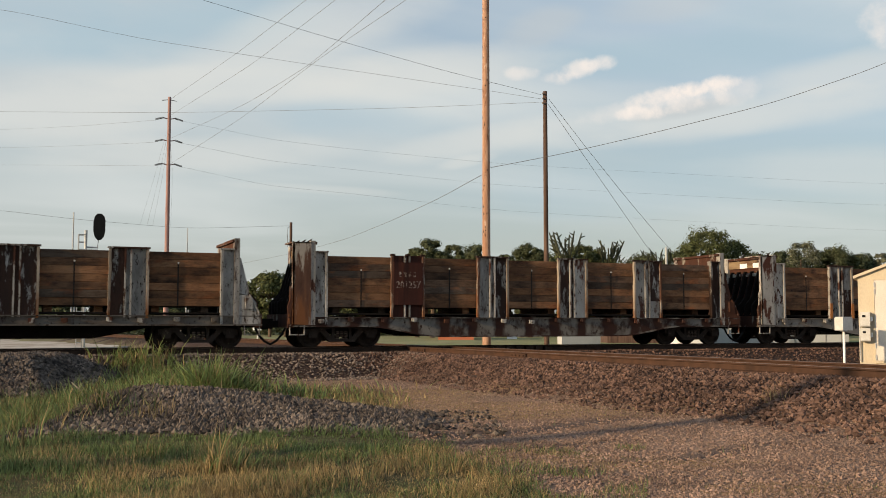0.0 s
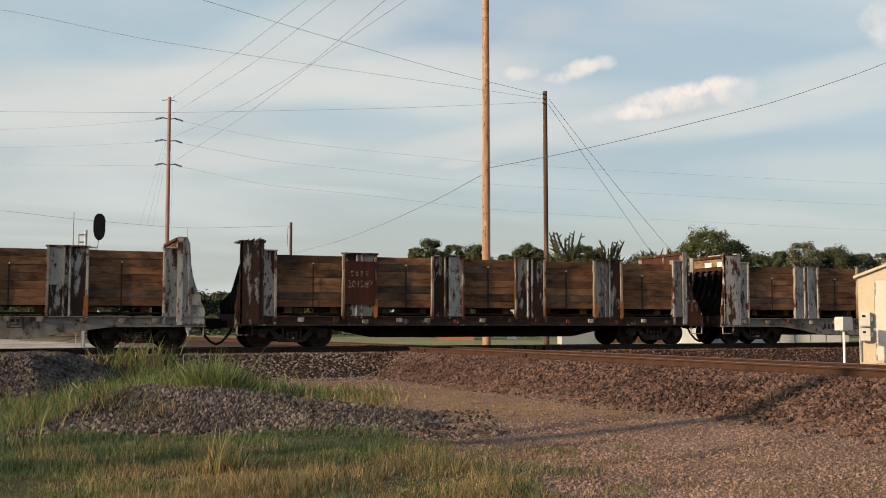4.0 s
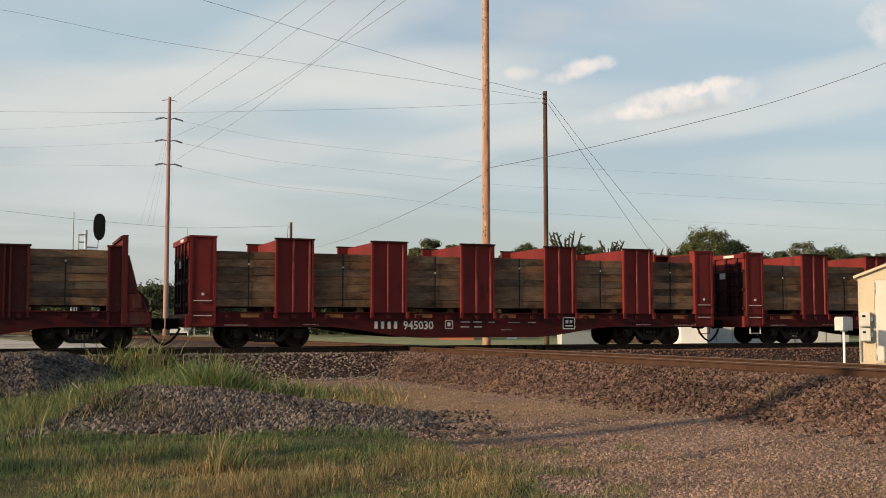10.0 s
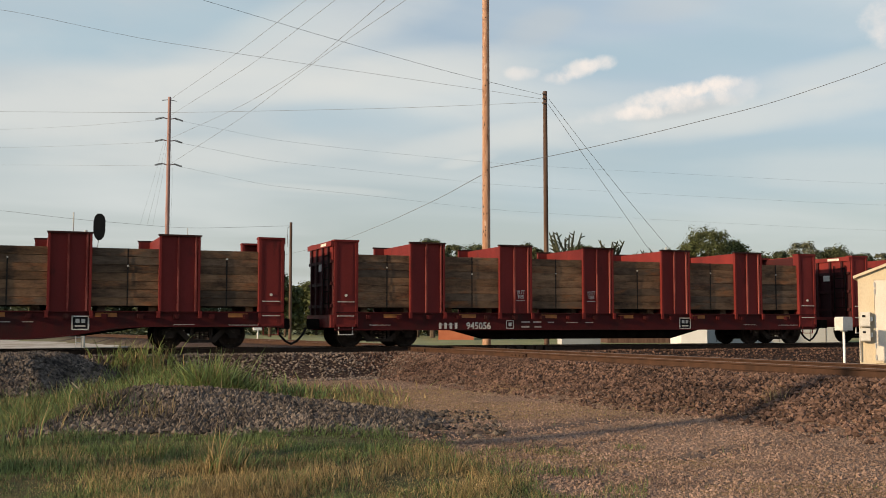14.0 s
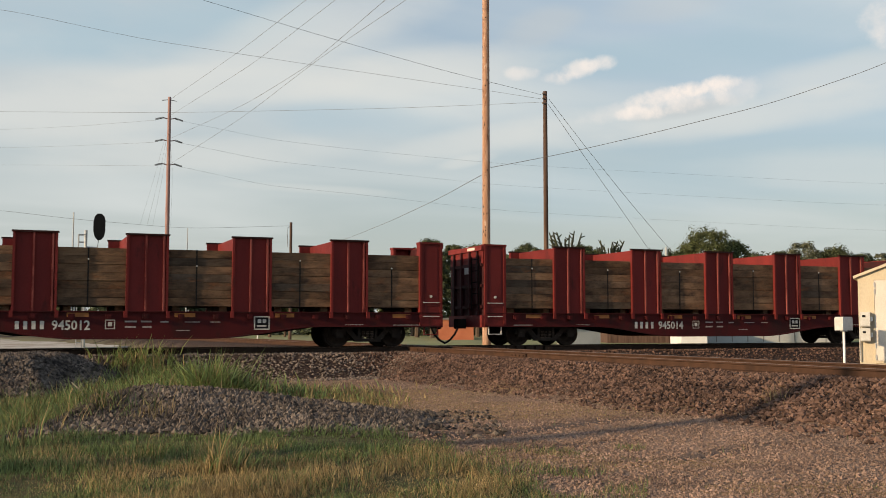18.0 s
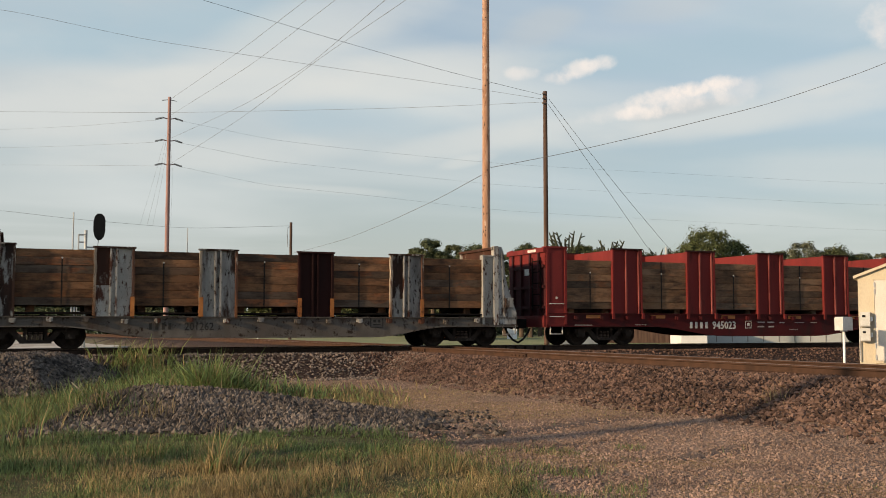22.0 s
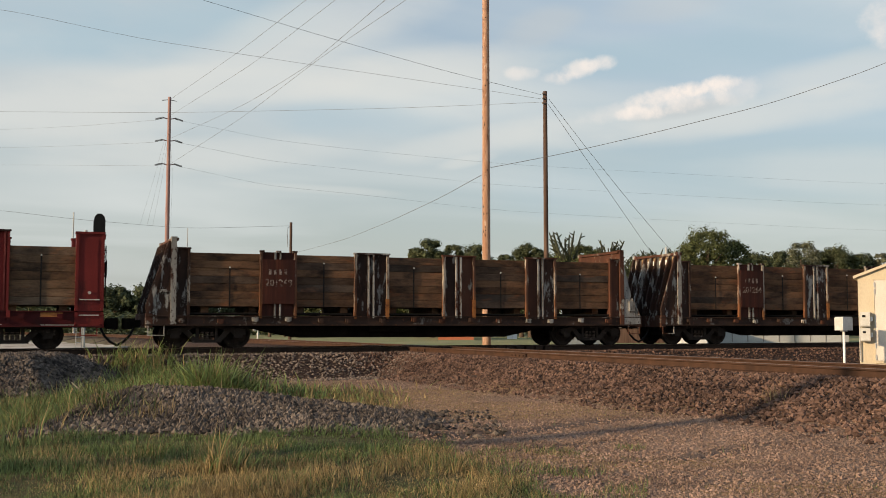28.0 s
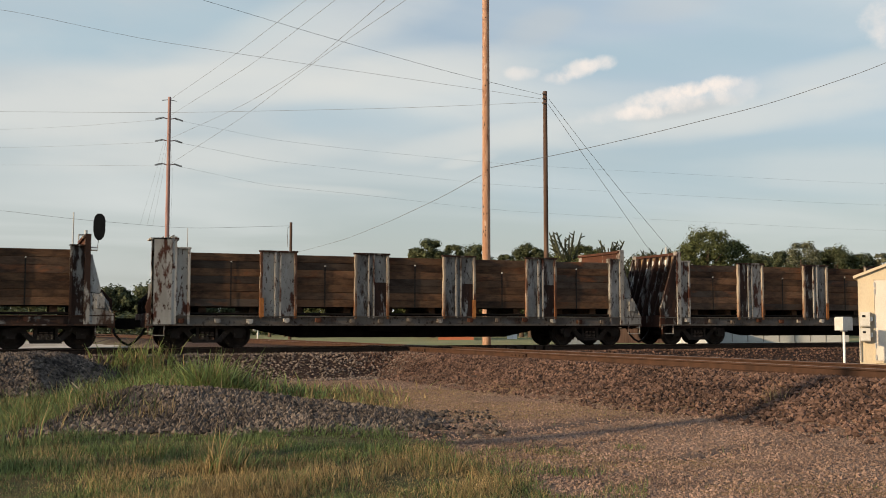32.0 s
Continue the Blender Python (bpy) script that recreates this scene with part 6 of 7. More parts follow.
def red_end(car, sg, h, mat):
    """End bulkhead of a red car: sheet with ribs, corner stakes, ladder and grab irons."""
    x = h * sg
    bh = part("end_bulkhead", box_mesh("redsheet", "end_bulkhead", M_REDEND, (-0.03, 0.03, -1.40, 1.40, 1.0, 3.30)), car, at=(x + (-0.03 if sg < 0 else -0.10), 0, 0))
    part("top_rail", box_mesh("redtop", "top_rail", mat, (-0.05, 0.05, -1.44, 1.44, 3.17, 3.33)), bh, at=(0.08 * sg, 0, 0))
    part("end_sill", box_mesh("redsill", "end_sill", mat, (-0.12, 0.12, -1.43, 1.43, 0.62, 1.02)), bh)
    part("head_band", box_mesh("redband", "head_band", mat, (-0.012, 0.012, -1.40, 1.40, 2.72, 3.17)), bh, at=(0.045 * sg, 0, 0))
    for k, (y, z, w, hh) in enumerate(((-0.9, 3.20, 0.62, 0.09), (-0.35, 2.42, 0.34, 0.22))):
        part("card", box_mesh(("endcard", k), "card", M_LETTER, (-0.004, 0.004, 0, w, 0, hh)), bh, "white card", at=((0.14 if k == 0 else 0.128) * sg, y, z))
    for z in (1.25, 1.95, 2.65):
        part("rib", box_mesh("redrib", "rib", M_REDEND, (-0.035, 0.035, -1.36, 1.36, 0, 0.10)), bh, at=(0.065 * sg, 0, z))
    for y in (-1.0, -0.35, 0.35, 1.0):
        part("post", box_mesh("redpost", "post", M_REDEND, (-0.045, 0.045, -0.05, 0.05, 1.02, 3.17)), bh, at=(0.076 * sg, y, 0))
    def corner():
        s = Shape()
        s.box(-0.37, 0.37, 0.03, 0.06, 0.66, 3.33)
        for a in (-0.39, 0.31):
            s.box(a, a + 0.08, 0.0, 0.30, 0.64, 3.32)
        s.box(-0.37, 0.37, 0.0, 0.04, 0.64, 0.72).box(-0.41, 0.41, -0.012, 0.31, 3.31, 3.37)
        s.box(-0.22, 0.22, 0.02, 0.03, 1.30, 3.15)
        return s.mesh("corner_stake", mat)
    for y, rot in ((-1.45, 0), (1.45, math.pi)):
        c = part("corner_stake", shared(("corner", mat.name), corner), car, at=(x - (0.34 if sg < 0 else 0.39) * sg, y, 0))
        c.rotation_euler.z = rot
    for z in (0.98, 1.42):
        part("grab_iron", rung_mesh(M_LETTER), car, at=(x - (0.34 if sg < 0 else 0.39) * sg, -1.42, z))
    def disc():
        return Shape().tube([(0, -0.02, 0), (0, 0.012, 0)], 0.045, 12).mesh("marker_disc", M_LETTER)
    part("marker_disc", shared("disc", disc), car, at=(x - (0.34 if sg < 0 else 0.39) * sg, -1.43, 1.62))
    part("step_stirrup", stirrup_mesh(M_LETTER if sg < 0 else mat), car, at=(x - (0.34 if sg < 0 else 0.39) * sg, -1.40, 0))
    def ladder():
        s = Shape()
        for y in (-0.3, 0.3):
            s.box(0, 0.03, y - 0.02, y + 0.02, 1.2, 3.0)
        for i in range(5):
            s.box(0.0, 0.03, -0.3, 0.3, 1.35 + i * 0.38, 1.38 + i * 0.38)
        return s.mesh("end_ladder", M_UNDER)
    part("end_ladder", shared("endladder", ladder), car, at=(x + (-0.17 if sg < 0 else 0.04), -0.9, 0))
    def wheel():
        s = Shape()
        for k in range(16):
            a, b = 2 * math.pi * k / 16, 2 * math.pi * (k + 1) / 16
            s.bar((0, math.cos(a) * 0.27, math.sin(a) * 0.27), (0, math.cos(b) * 0.27, math.sin(b) * 0.27), 0.03, 0.03)
        for k in range(4):
            a = k * math.pi / 2
            s.bar((0, 0, 0), (0, math.cos(a) * 0.27, math.sin(a) * 0.27), 0.025, 0.025)
        return s.mesh("brake_wheel", M_UNDER)
    if sg > 0:
        part("brake_wheel", shared("brakewheel", wheel), car, at=(x + 0.11, -0.55, 2.35))


def braced_end(car, sg, h, mats, covered, tall=3.28):
    """End bulkhead of an old car, set in from the end, with raking braces; covered: its corner is closed by a side panel."""
    post, panel = mats
    xb = 7.62
    def sheet():
        s = Shape()
        s.box(xb - 0.05, xb, -1.38, 1.38, 1.0, tall - 0.05)
        s.box(xb - 0.12, xb + 0.08, -1.42, 1.42, tall - 0.08, tall)
        s.box(h - 0.2, h, -1.42, 1.42, 0.62, 1.04)
        s.v = [(a * sg, b, c) for a, b, c in s.v]
        return s.mesh("end_bulkhead", M_RUSTDARK if post is not M_REDDIRT else M_REDDIRT)
    part("end_bulkhead", shared(("oldend", sg, tall, h, post is M_REDDIRT), sheet), car)
    def brace():
        s = Shape()
        poly = [(xb, tall - 0.1), (xb + 0.16, tall - 0.1), (h - 0.05, 1.25), (h - 0.05, 1.04), (h - 0.22, 1.04), (xb + 0.1, 2.75), (xb, 2.75)]
        if sg > 0 or covered:
            poly = [(xb, 2.75), (xb + 0.12, 2.75), (xb + 0.40, 1.78), (h - 0.05, 1.42), (h - 0.05, 1.04), (h - 0.2, 1.04), (xb + 0.26, 1.62), (xb, 2.4)]
        s.prism(poly, -0.04, 0.04)
        s.v = [(a * sg, b, c) for a, b, c in s.v]
        return s.mesh("brace", M_UNDER if covered else M_DARK)
    for y in (-1.0, -0.6, -0.2, 0.2, 0.6, 1.0, 1.36):
        part("brace", shared(("brace", sg, tall, h, bool(covered)), brace), car, at=(0, y, 0))
    solid = post is M_WHITE and panel is M_WHITE and sg > 0
    gm = M_REDDIRT if post is M_REDDIRT else M_GREY if solid or sg > 0 and (id_of(car) >= 11 or id_of(car) == 0) else M_DARK if sg < 0 and not covered else M_RUSTDARK

    def gusset():
        s = Shape()
        if solid:
            s.prism([(xb + 0.08, 0.72), (h - 0.05, 0.72), (h - 0.03, 1.10), (xb + 0.60, 1.55), (xb + 0.42, 2.05), (xb + 0.34, 2.5), (xb + 0.30, tall - 0.16), (xb + 0.22, tall + 0.02), (xb + 0.08, tall + 0.02)], -0.03, 0.03)
            s.prism([(xb + 0.30, 1.0), (xb + 0.36, 1.0), (xb + 0.26, tall - 0.2), (xb + 0.20, tall - 0.2)], -0.06, -0.03)
            s.box(xb + 0.34, xb + 0.62, -0.10, -0.03, 1.28, 1.60)
        elif sg < 0:
            s.prism([(xb + 0.05, tall - 0.1), (xb + 0.16, tall - 0.1), (xb + 0.52, 2.0), (xb + 0.50, 1.9), (h - 0.04, 1.25), (h - 0.02, 0.72), (xb + 0.05, 0.72)], -0.015, 0.015)
            s.prism([(xb + 0.10, tall - 0.1), (xb + 0.18, tall - 0.1), (h + 0.01, 1.25), (h - 0.02, 1.04), (h - 0.09, 1.04)], -0.05, 0.03)
            s.prism([(xb + 0.12, 1.75), (h - 0.30, 1.75), (h - 0.25, 1.66), (xb + 0.12, 1.66)], -0.045, 0.025)
        else:
            s.prism([(xb + 0.08, 2.72), (xb + 0.14, 2.72), (xb + 0.40, 1.72), (xb + 0.36, 1.60), (xb + 0.08, 1.66)], -0.03, 0.03)
            s.prism([(xb + 0.08, 1.62), (xb + 0.44, 1.58), (xb + 0.62, 1.36), (xb + 0.64, 1.10), (h - 0.04, 1.02), (h - 0.04, 0.74), (xb + 0.08, 0.70)], -0.05, 0.03)
            s.box(xb + 0.28, xb + 0.50, -0.11, -0.05, 1.18, 1.52)
            s.tube([(xb + 0.40, -0.07, 1.62), (h - 0.10, -0.07, 1.06)], 0.03, 6)
        s.v = [(a * sg, b, c) for a, b, c in s.v]
        return s.mesh("gusset", gm)
    part("gusset", shared(("gusset", sg, tall, h, solid, gm.name), gusset), car, at=(0, -1.40, 0))
    def upright():
        s = Shape()
        s.box(xb - 0.06, xb + 0.10, 0.0, 0.22, 0.70, tall + 0.03)
        s.v = [(a * sg, b, c) for a, b, c in s.v]
        return s.mesh("end_post", post)
    part("end_post", shared(("endpost", sg, tall, post.name), upright), car, at=(0, -1.46, 0))
    part("end_post", shared(("endpost", sg, tall, post.name), upright), car, at=(0, 1.24, 0))
    def panel_mesh():
        s = Shape()
        s.box(xb - 0.46, xb - 0.07, 0.08, 0.10, 0.95, tall - 0.30)
        s.box(xb - 0.46, xb - 0.39, 0.0, 0.22, 0.72, tall - 0.28)
        s.box(xb - 0.48, xb - 0.05, -0.01, 0.22, tall - 0.32, tall - 0.28)
        s.v = [(a * sg, b, c) for a, b, c in s.v]
        return s.mesh("corner_stake", panel)
    for y in (-1.45, 1.23):
        part("corner_stake", shared(("cornerold", sg, tall, panel.name), panel_mesh), car, at=(0, y, 0))
    if covered:
        def cover():
            s = Shape()
            s.prism([(xb + 0.08, 0.70), (xb + 0.66, 0.72), (xb + 0.66, 1.05), (xb + 0.61, 1.12), (xb + 0.66, 1.2), (xb + 0.67, 2.1), (xb + 0.64, 2.2), (xb + 0.68, 2.3), (xb + 0.68, tall - 0.10), (xb + 0.60, tall - 0.02), (xb + 0.08, tall - 0.02)], 0.0, 0.03)
            s.box(xb + 0.60, xb + 0.66, 0.0, 0.12, 0.72, tall - 0.06)
            s.bar((h - 0.04, 0.05, 0.74), (xb + 0.70, 0.05, 1.9), 0.05, 0.06)
            s.box(xb + 0.08, xb + 0.70, 0.0, 0.9, tall - 0.06, tall - 0.02)
            s.v = [(a * sg, b, c) for a, b, c in s.v]
            return s.mesh("corner_sheet", covered)
        part("corner_sheet", shared(("cover", sg, tall, h, covered.name), cover), car, at=(0, -1.47, 0))
    part("step_stirrup", stirrup_mesh(post), car, at=((h - 0.3) * sg, -1.42, 0))
    if sg < 0 and post is not M_REDDIRT:
        # boards along the head of the bulkhead, and cards tacked to them
        tb = part("head_board", box_mesh(("headboard", tall), "head_board", M_TAN, (-0.04, 0.0, -1.34, 1.34, tall - 0.40, tall - 0.12)), car, "tan weathered boards", at=(-xb - 0.012, 0, 0))
        for y, w in ((-0.75, 0.5), (0.1, 0.42)):
            part("card", box_mesh(("card", w, tall), "card", M_WHITEPOST, (-0.055, -0.045, 0, w, tall - 0.40, tall - 0.22)), tb, at=(0, y, 0))
        part("cross_bar", box_mesh(("crossbar", tall), "cross_bar", M_WHITE, (-0.06, 0.0, -1.36, 1.36, tall - 0.72, tall - 0.60)), car, at=(-xb - 0.02, 0, 0))
    if covered:
        def horn():
            s = Shape()
            s.prism([(-0.05, 0), (0.10, 0), (0.16, 0.15), (0.10, 0.12), (0.0, 0.06)], -0.02, 0.02)
            return s.mesh("brace_horn", M_DARK)
        for k in range(4):
            part("brace_horn", shared("horn", horn), car, at=((xb + 0.12 + 0.11 * k) * sg, -1.1 + 0.35 * k, tall - 0.03))


def pocket_mesh(mat):
    return shared(("pocket", mat.name), lambda: Shape().box(-0.09, 0.09, -0.02, 0.06, -0.10, 0.02).box(-0.05, 0.05, -0.045, -0.02, -0.12, 0.0).mesh("stake_pocket", mat))


def make_car(index, spec):
    kind = spec["kind"]
    red = kind in ("B", "L")
    length = 18.80 if kind == "L" else 18.58 if red else 16.84
    h = length / 2
    bays = 6 if red else 5
    body = spec.get("body", M_RED if red else M_SILL)
    car = empty("flatcar", spec["label"], "flatcar", "cars of the tie train")
    MOVERS.append((car, spec["x"], 0, 0))
    for sg in (-1, 1):
        side_sill(car, kind, length, M_REDSILL if body in (M_RED, M_REDDIRT) else body, sg)
    part("centre_sill", under_mesh(kind, length), car)
    part("deck", box_mesh(("deck", length), "deck", M_UNDER, (-h + 0.1, h - 0.1, -1.36, 1.36, 1.02, 1.07)), car)
    tx = {"B": 6.88, "L": 7.80}.get(kind, 6.58)
    for sg in (-1, 1):
        truck(car, tx * sg)
        part("coupler", coupler_mesh(), car, at=(h * sg + 0.42 * sg, 0, 0)).rotation_euler.z = 0 if sg > 0 else math.pi
        if sg > 0:
            part("air_hose", hose_mesh(), car, at=(h, 0, 0))
        if red:
            red_end(car, sg, h, body)
        else:
            lo, hi = spec["ends"]
            e = lo if sg < 0 else hi
            braced_end(car, sg, h, e[0:2], e[2])
    # side stakes and, on red cars, cross walls between them
    step = STEP[kind]
    xs = [(i - (bays - 2) / 2) * step for i in range(bays - 1)]
    top, w = (3.37, 1.20) if red else (2.97, 1.14)
    z0 = 1.09 if red else 0.92
    stakes = spec.get("stakes") or [body] * len(xs)
    for x, mat in zip(xs, stakes):
        ribs = (-0.04, 0.47) if red else (-0.10, 0.06)
        stake(car, kind, mat, z0, top, w, ribs, (x, -1.45, 0))
        stake(car, kind, mat, z0, top, w + (0.3 if red else 0), ribs, (x - (0.15 if red else 0), 1.45, 0), True)
        if red:
            part("cross_wall", box_mesh("wall", "cross_wall", body, (-0.56, -0.53, -1.33, 1.33, 1.1, 3.31), (0.53, 0.56, -1.33, 1.33, 1.1, 3.31), (-0.53, 0.53, -1.33, 1.33, 3.25, 3.29)), car, at=(x, 0, 0))
        elif not spec.get("rust", True):
            part("cross_wall", box_mesh("wall5", "cross_wall", M_REDDIRT, (-0.80, -0.77, -1.2, 1.2, 1.1, 2.9)), car, at=(x, 0, 0))
        else:
            for s2 in (-1, 1):
                if random.Random(index * 31 + int(x * 10) + s2).random() < (0.85 if index == 11 else 0.6 if index == 2 else 0.1):
                    part("rust_flange", box_mesh("rustf", "rust_flange", M_FOOT, (-0.06, 0.06, -0.014, 0.0, 0.95, 1.52)), car, "orange stake foot", at=(x + s2 * 0.515, -1.455, 0))
    for i in range(int(length / 1.02) - 1):
        x = -h + 1.1 + i * 1.02
        rp = random.Random(index * 77 + i)
        pm = M_REDSILL if body in (M_RED, M_REDDIRT) else rp.choice((body, body, M_GREY, M_WHITE, M_RUSTDARK))
        part("stake_pocket", pocket_mesh(pm), car, at=(x + (0 if red else rp.uniform(-0.12, 0.12)), -1.46, (1.0 if red or body is M_REDDIRT else 0.87) + (0 if red else rp.uniform(-0.02, 0.05))))
    y = -1.45 + 0.054
    if red:
        for x in (-8.2, -4.9, -1.9, 1.1, 4.1, 7.2):
            part("amber_plate", box_mesh("amber", "amber_plate", M_ORANGE, (-0.3, 0.3, 0, 0.004, 0, 0.12)), car, at=(x + (0.7 if abs(x) > 7 else 0), y - 0.002, 0.93))
    spec["marks"](car, y)
    # the load: bundles of ties, each a thing of its own
    for b in range(bays):
        if b in spec.get("empty", ()):
            continue
        x0 = (b - (bays - 1) / 2) * step
        if red and b in (0, bays - 1):
            x0 += (0.14 if kind == "B" else 0.34) * (1 if b == 0 else -1)
        bundle(index * 10 + b, spec["x"] + x0, red, M_TIEGREY if red or kind == "G" and body is M_REDDIRT else M_TIEDARK if index >= 14 else M_TIE)
    return car


def bundle(seed, x, red, mat):
    """Seven layers of ties lying lengthways on two timbers, bound by a strap."""
    rnd = random.Random(seed)
    ob = empty("tie_bundle", "bundle of weathered brown wooden railway ties on the flatcar", "tie bundle", "tie bundles on the train")
    z0 = 1.255
    n, th = 7, (2.93 - z0) / 7 if red else (2.86 - z0) / 7
    span = 2.86 if red else 2.72
    edge = -1.335
    for i in range(n):
        lx = span / 2 + rnd.uniform(-0.06, 0.0)
        me = shared(("tie", round(span, 2), round(th, 3), rnd.randrange(3), mat.name), lambda: Shape().prism([(edge + 0.006, 0.002), (edge + 0.23, 0.001), (edge + 0.23, th - 0.001), (edge + 0.006, th - 0.003), (edge, th - 0.010), (edge, 0.008)], -lx, lx, "x").mesh("tie", mat))
        part("tie", me, ob, at=(rnd.uniform(-0.02, 0.02), rnd.uniform(0.0, 0.022), z0 + i * th))
    part("stack_core", shared(("core", span, th, mat.name), lambda: Shape().box(-span / 2 + 0.04, span / 2 - 0.04, edge + 0.25, 1.32, z0 + 0.002, z0 + n * th - 0.01).mesh("stack_core", mat)), ob)
    for dx in (-0.74, 0.74):
        part("dunnage", box_mesh("dun", "dunnage", mat, (-0.115, 0.115, -1.1, 1.1, 1.072, z0)), ob, at=(dx + rnd.uniform(-0.1, 0.1), 0, 0))
    sx = rnd.uniform(-0.12, 0.08)
    cut = 0.0 if red and rnd.random() < 0.6 else rnd.choice((0.22, 0.3, 0.4))
    part("strap", shared(("strap", th, cut), lambda: Shape().box(-0.021, 0.021, edge - 0.012, edge - 0.005, z0, z0 + n * th - cut).mesh("strap", M_STRAP)), ob, at=(sx, 0, 0))
    part("strap_seal", shared("seal", lambda: Shape().box(-0.02, 0.02, edge - 0.028, edge - 0.013, 0, 0.045).mesh("strap_seal", M_LETTER)), ob, at=(sx, 0, z0 + n * th - (cut + 0.05 if cut else rnd.uniform(0.35, 0.6))))
    MOVERS.append((ob, x, 0, 0))


def red_marks(num, x0, plate=6.80, h=0.265):
    def f(car, y):
        part("owner_mark", mark_blocks(4, h - 0.005, M_LETTER), car, "white owner's mark", at=(x0 - 0.16, y, 0.565))
        part("car_number", number(num, h, M_LETTER), car, "white car number", at=(x0 + 0.80, y + 0.002, 0.565))
        tp = part("test_plate", frame_sign(M_LETTER), car, at=(x0 + plate, y, 0.76))
        part("plate_back", box_mesh("plateback", "plate_back", M_BLACK, (-0.24, 0.24, 0.0005, 0.002, -0.205, 0.205)), tp, "black backing")
        s0 = x0 + 2.25
        strips(car, [(s0, s0 + 0.27, 0.83, 0.85), (s0, s0 + 0.27, 0.58, 0.60), (s0, s0 + 0.02, 0.6, 0.83), (s0 + 0.25, s0 + 0.27, 0.6, 0.83), (s0 + 0.08, s0 + 0.19, 0.66, 0.78)], M_LETTER, y)
        strips(car, [(s0 + 0.55, s0 + 0.88, 0.775, 0.825), (s0 + 1.0, s0 + 1.3, 0.775, 0.825), (s0 + 0.55, s0 + 0.85, 0.615, 0.665), (s0 + 1.04, s0 + 1.3, 0.615, 0.665), (s0 + 1.55, s0 + 1.78, 0.77, 0.81),
                     (s0 + 2.25, s0 + 2.7, 0.775, 0.80), (s0 + 2.0, s0 + 2.4, 0.53, 0.55), (s0 + 3.0, s0 + 3.3, 0.775, 0.80)], M_STENCIL, y)
        strips(car, [(-8.3, -7.6, 0.69, 0.705), (-5.9, -5.4, 0.70, 0.71), (6.0, 6.6, 0.70, 0.712), (7.6, 8.5, 0.69, 0.705)], M_LETTER, y - 0.079)
    return f


def grey_marks(num, x0, mat, z=0.55):
    def f(car, y):
        part("owner_mark", mark_blocks(4, 0.22, mat), car, at=(x0 - 0.1, y, z))
        part("car_number", number(num, 0.22, mat), car, "stencilled car number", at=(x0 + 0.92, y + 0.002, z))
        for dx, dz in ((6.9, 0.78),):
            part("test_plate", frame_sign(mat), car, at=(x0 + dx, y, dz)).scale = (0.9, 1, 0.8)
    return f


def sign_marks(num, slot):
    def f(car, y):
        x = (slot - 1.5) * STEP["S"]
        board = part("sign_board", box_mesh("signboard", "sign_board", M_SIGN, (-0.50, 0.50, -0.02, 0.0, 1.34, 2.70)), car, "rust-brown sign board", at=(x, -1.455, 0))
        part("owner_mark", mark_blocks(4, 0.19, M_LETTER_WORN), board, at=(-0.31, -0.026, 2.22))
        part("car_number", shared(("sn", num), lambda: text_mesh(num, 0.31, M_LETTER_WORN, "CENTER", 0.9)), board, at=(0, -0.022, 1.88))
    return f


def ten_foot_marks(num, x0):
    base = red_marks(num, x0, 9.3, 0.225)

    def f(car, y):
        base(car, y)
        for slot, dx in ((1, 0.20), (2, -0.26)):
            x = (slot - 2) * STEP["L"] + dx
            for k, words in enumerate(("10 FT", "TIES")):
                part("stencil", shared(("st", words), lambda: text_mesh(words, 0.17, M_LETTER, "CENTER", 0.8)), car, "white stencilled words", at=(x, -1.45 + 0.072, 1.74 - 0.15 * k))
            strips(car, [(x - 0.16, x + 0.16, 1.50, 1.52)], M_LETTER, -1.45 + 0.072)
    return f


def no_marks(car, y):
    pass


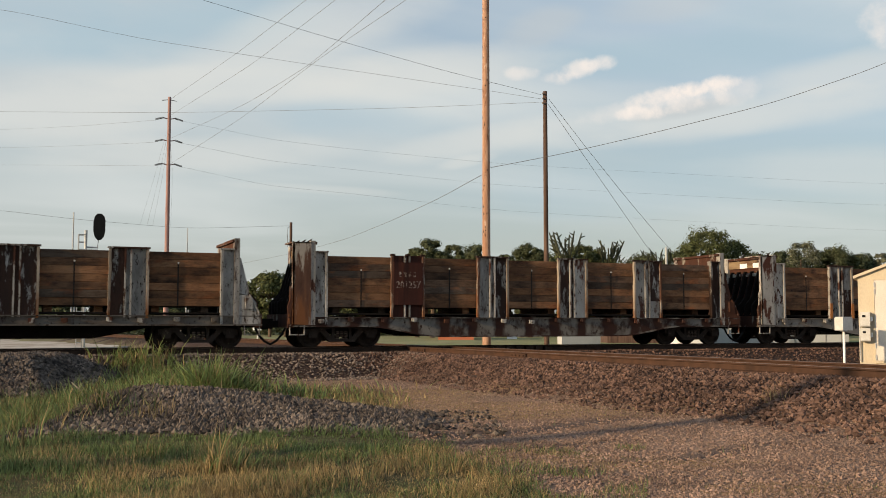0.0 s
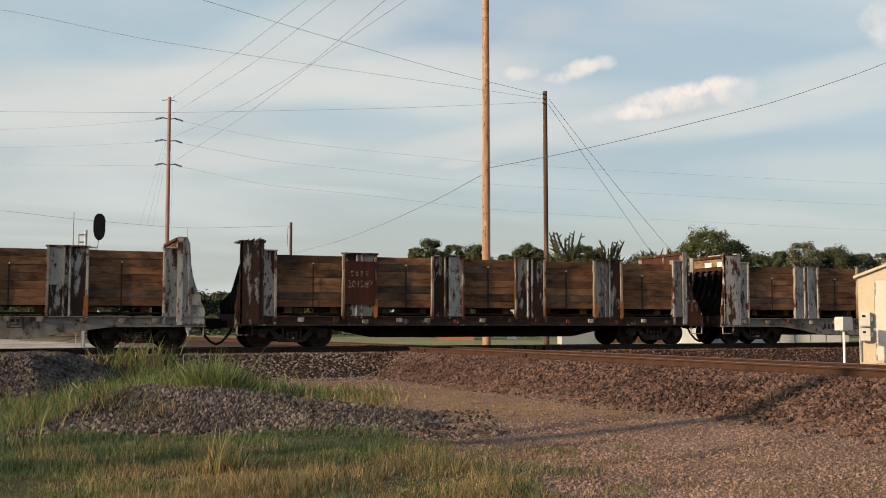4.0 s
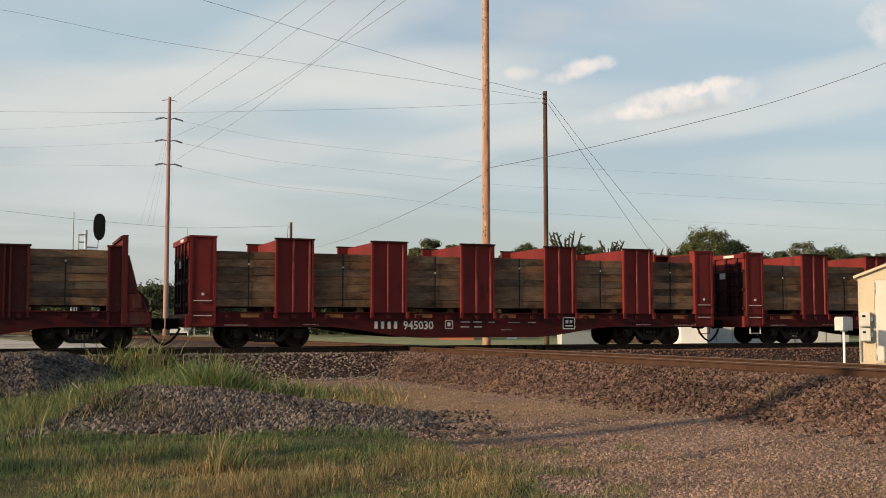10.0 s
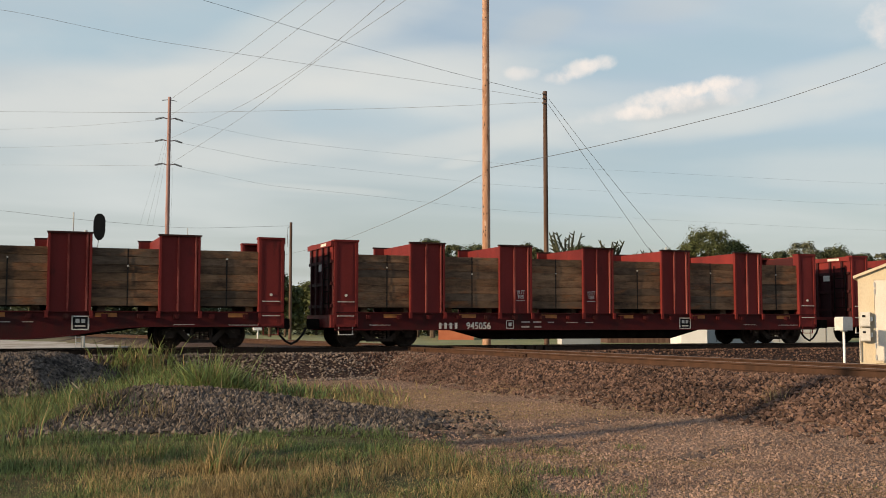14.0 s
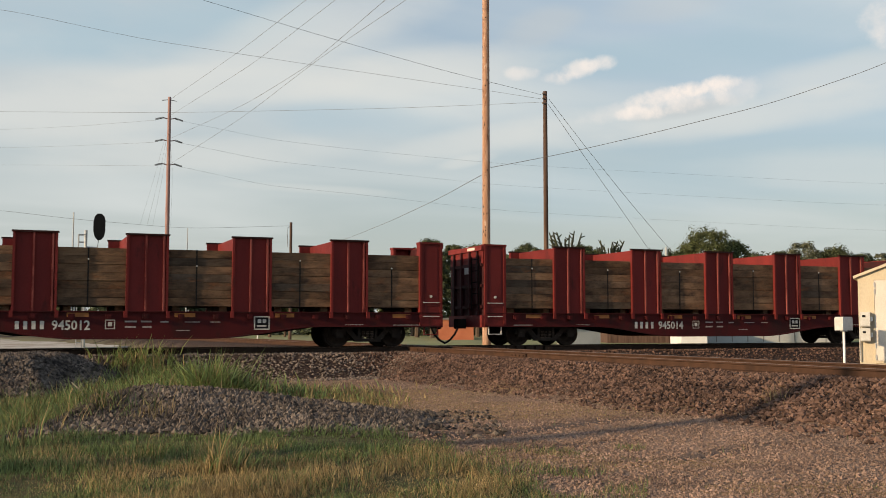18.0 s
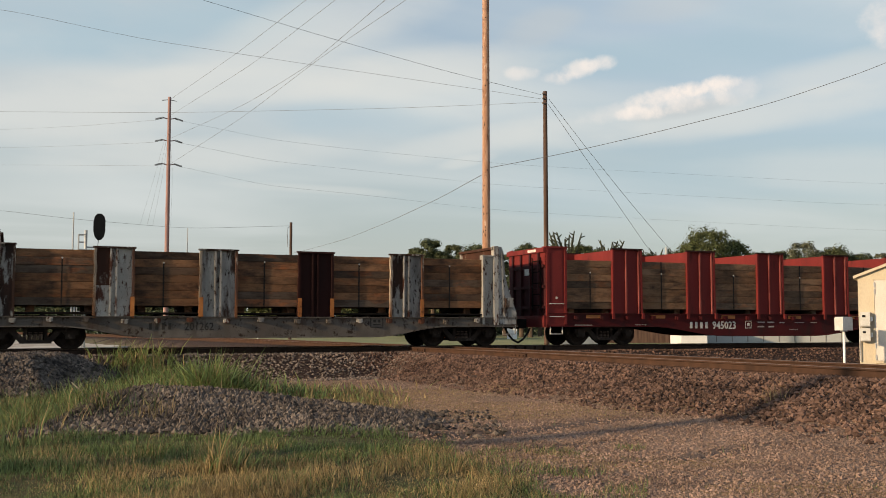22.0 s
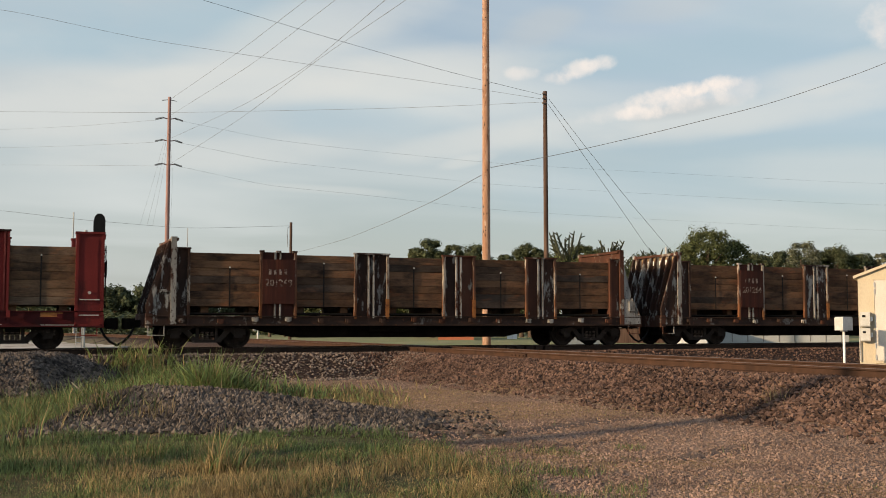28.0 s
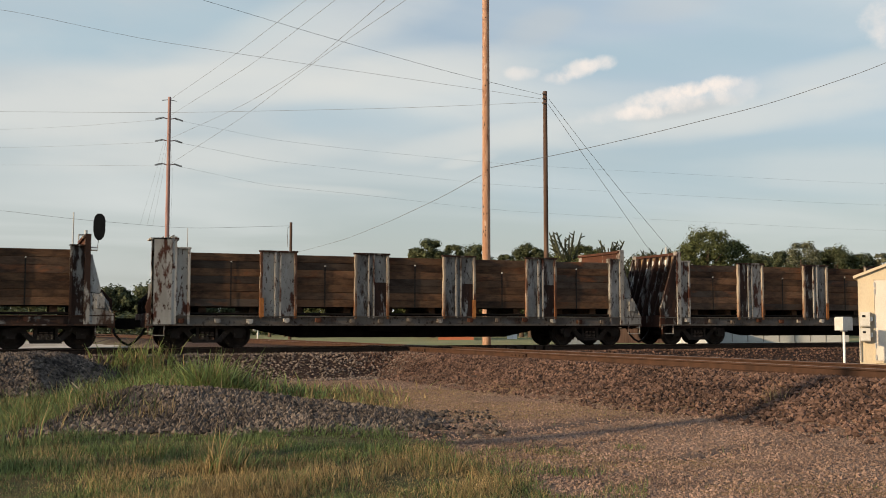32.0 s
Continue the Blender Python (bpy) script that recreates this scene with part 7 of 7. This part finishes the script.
RED_LABEL = "maroon bulkhead flatcar with steel side stakes carrying railway ties"
GREY_LABEL = "weathered grey bulkhead flatcar with rusty stakes carrying railway ties"
RUST_LABEL = "dark rusted bulkhead flatcar with peeling stakes carrying railway ties"
G, W, K, S = M_GREY, M_WHITE, M_DARK, M_SIGN
TRAIN = [
    dict(kind="S", x=-1.44, label=GREY_LABEL, body=M_SILL, stakes=[G, K, K, G], ends=((G, K, None), (G, G, None)), marks=no_marks),
    dict(kind="G", x=16.19, label=RUST_LABEL, body=M_SILLRUST, stakes=[S, G, K, W], ends=((W, G, M_FLANGERUST), (W, K, None)), marks=sign_marks("201257", 0)),
    dict(kind="G", x=33.83, label=GREY_LABEL, body=M_SILLPALE, stakes=[G, G, G, G], ends=((W, W, W), (W, W, None)), marks=grey_marks("201209", -3.75, M_LETTER_DARK)),
    dict(kind="S", x=51.53, label=RUST_LABEL, body=M_SILLDARK, stakes=[W, K, K, G], ends=((K, W, K), (G, W, None)), marks=sign_marks("201287", 0)),
    dict(kind="G", x=69.14, label=GREY_LABEL, body=M_SILLPALE, stakes=[G, G, G, G], ends=((W, W, W), (W, W, None)), marks=grey_marks("201256", -3.6, M_LETTER_DARK)),
    dict(kind="G", x=86.79, label="maroon bulkhead flatcar with one empty bay, carrying railway ties", body=M_REDDIRT, stakes=[M_REDDIRT] * 4, ends=((M_REDDIRT, M_REDDIRT, M_REDDIRT), (M_REDDIRT, M_REDDIRT, None)), empty=(2,), rust=False, marks=grey_marks("201236", -3.4, M_LETTER, 0.40)),
    dict(kind="B", x=105.62, label=RED_LABEL, marks=red_marks("945030", -3.4)),
    dict(kind="B", x=125.72, label=RED_LABEL, marks=red_marks("945011", -3.4)),
    dict(kind="L", x=146.05, label=RED_LABEL, marks=ten_foot_marks("945056", -5.75)),
    dict(kind="B", x=166.56, label=RED_LABEL, marks=red_marks("945012", -3.4)),
    dict(kind="B", x=186.69, label=RED_LABEL, marks=red_marks("945014", -3.4)),
    dict(kind="G", x=205.56, label=GREY_LABEL, body=M_SILL, stakes=[W, G, M_SIGNPLAIN, G], ends=((W, K, W), (W, W, None)), marks=grey_marks("201262", -3.4, M_LETTER_DARK)),
    dict(kind="B", x=224.41, label=RED_LABEL, marks=red_marks("945023", -3.4)),
    dict(kind="B", x=244.48, label=RED_LABEL, marks=red_marks("945036", -3.4)),
    dict(kind="S", x=263.37, label=RUST_LABEL, body=M_SILLDARK, stakes=[S, K, M_RUSTDARK, M_RUSTDARK], ends=((W, K, None), (M_RUSTDARK, M_RUSTDARK, None)), marks=sign_marks("201268", 0)),
    dict(kind="S", x=281.03, label=RUST_LABEL, body=M_SILLDARK, stakes=[S, K, K, K], ends=((W, K, None), (K, K, None)), marks=sign_marks("201264", 0)),
    dict(kind="S", x=298.73, label=RUST_LABEL, body=M_SILL, stakes=[W, G, G, G], ends=((W, W, W), (W, G, None)), marks=no_marks),
    dict(kind="S", x=316.36, label=RUST_LABEL, body=M_SILL, stakes=[W, G, G, G], ends=((W, W, None), (W, G, None)), marks=no_marks),
]
CARS = [make_car(i, spec) for i, spec in enumerate(TRAIN)]


# ---- motion ----
def travelled(t):
    """How far the train has gone at t seconds."""
    return 9.30672 * t - 0.018174 * t * t + 0.0002303 * t ** 3


def motions():
    times = [2.0 * i for i in range(17)]
    for ob, x, y, z in MOVERS:
        walk(ob, [(t, pose(x - travelled(t), y, z)) for t in times])
    spec_x = {c: s["x"] for c, s in zip(CARS, TRAIN)}
    for w, dx, car in WHEELS:
        # the wheels turn while they are near the camera
        x0 = spec_x[car]
        t0 = min(max((x0 - 75) / 9.0, 0.0), 30.0)
        t1 = min(max((x0 + 28) / 8.7, 1.0), 32.0)
        f0, f1 = int(t0 * 30), int(t1 * 30)
        if f1 - f0 < 2:
            f0, f1 = 0, 2
        fs = sorted({0, *range(f0, f1 + 1, 2), f1, 960})
        rows = []
        for f in fs:
            d = travelled(min(max(f, f0), f1) / 30)
            rows.append((f / 30, pose(dx, 0, 0.42) @ Matrix.Rotation(-d / 0.42, 4, "Y")))
        walk(w, rows)


motions()
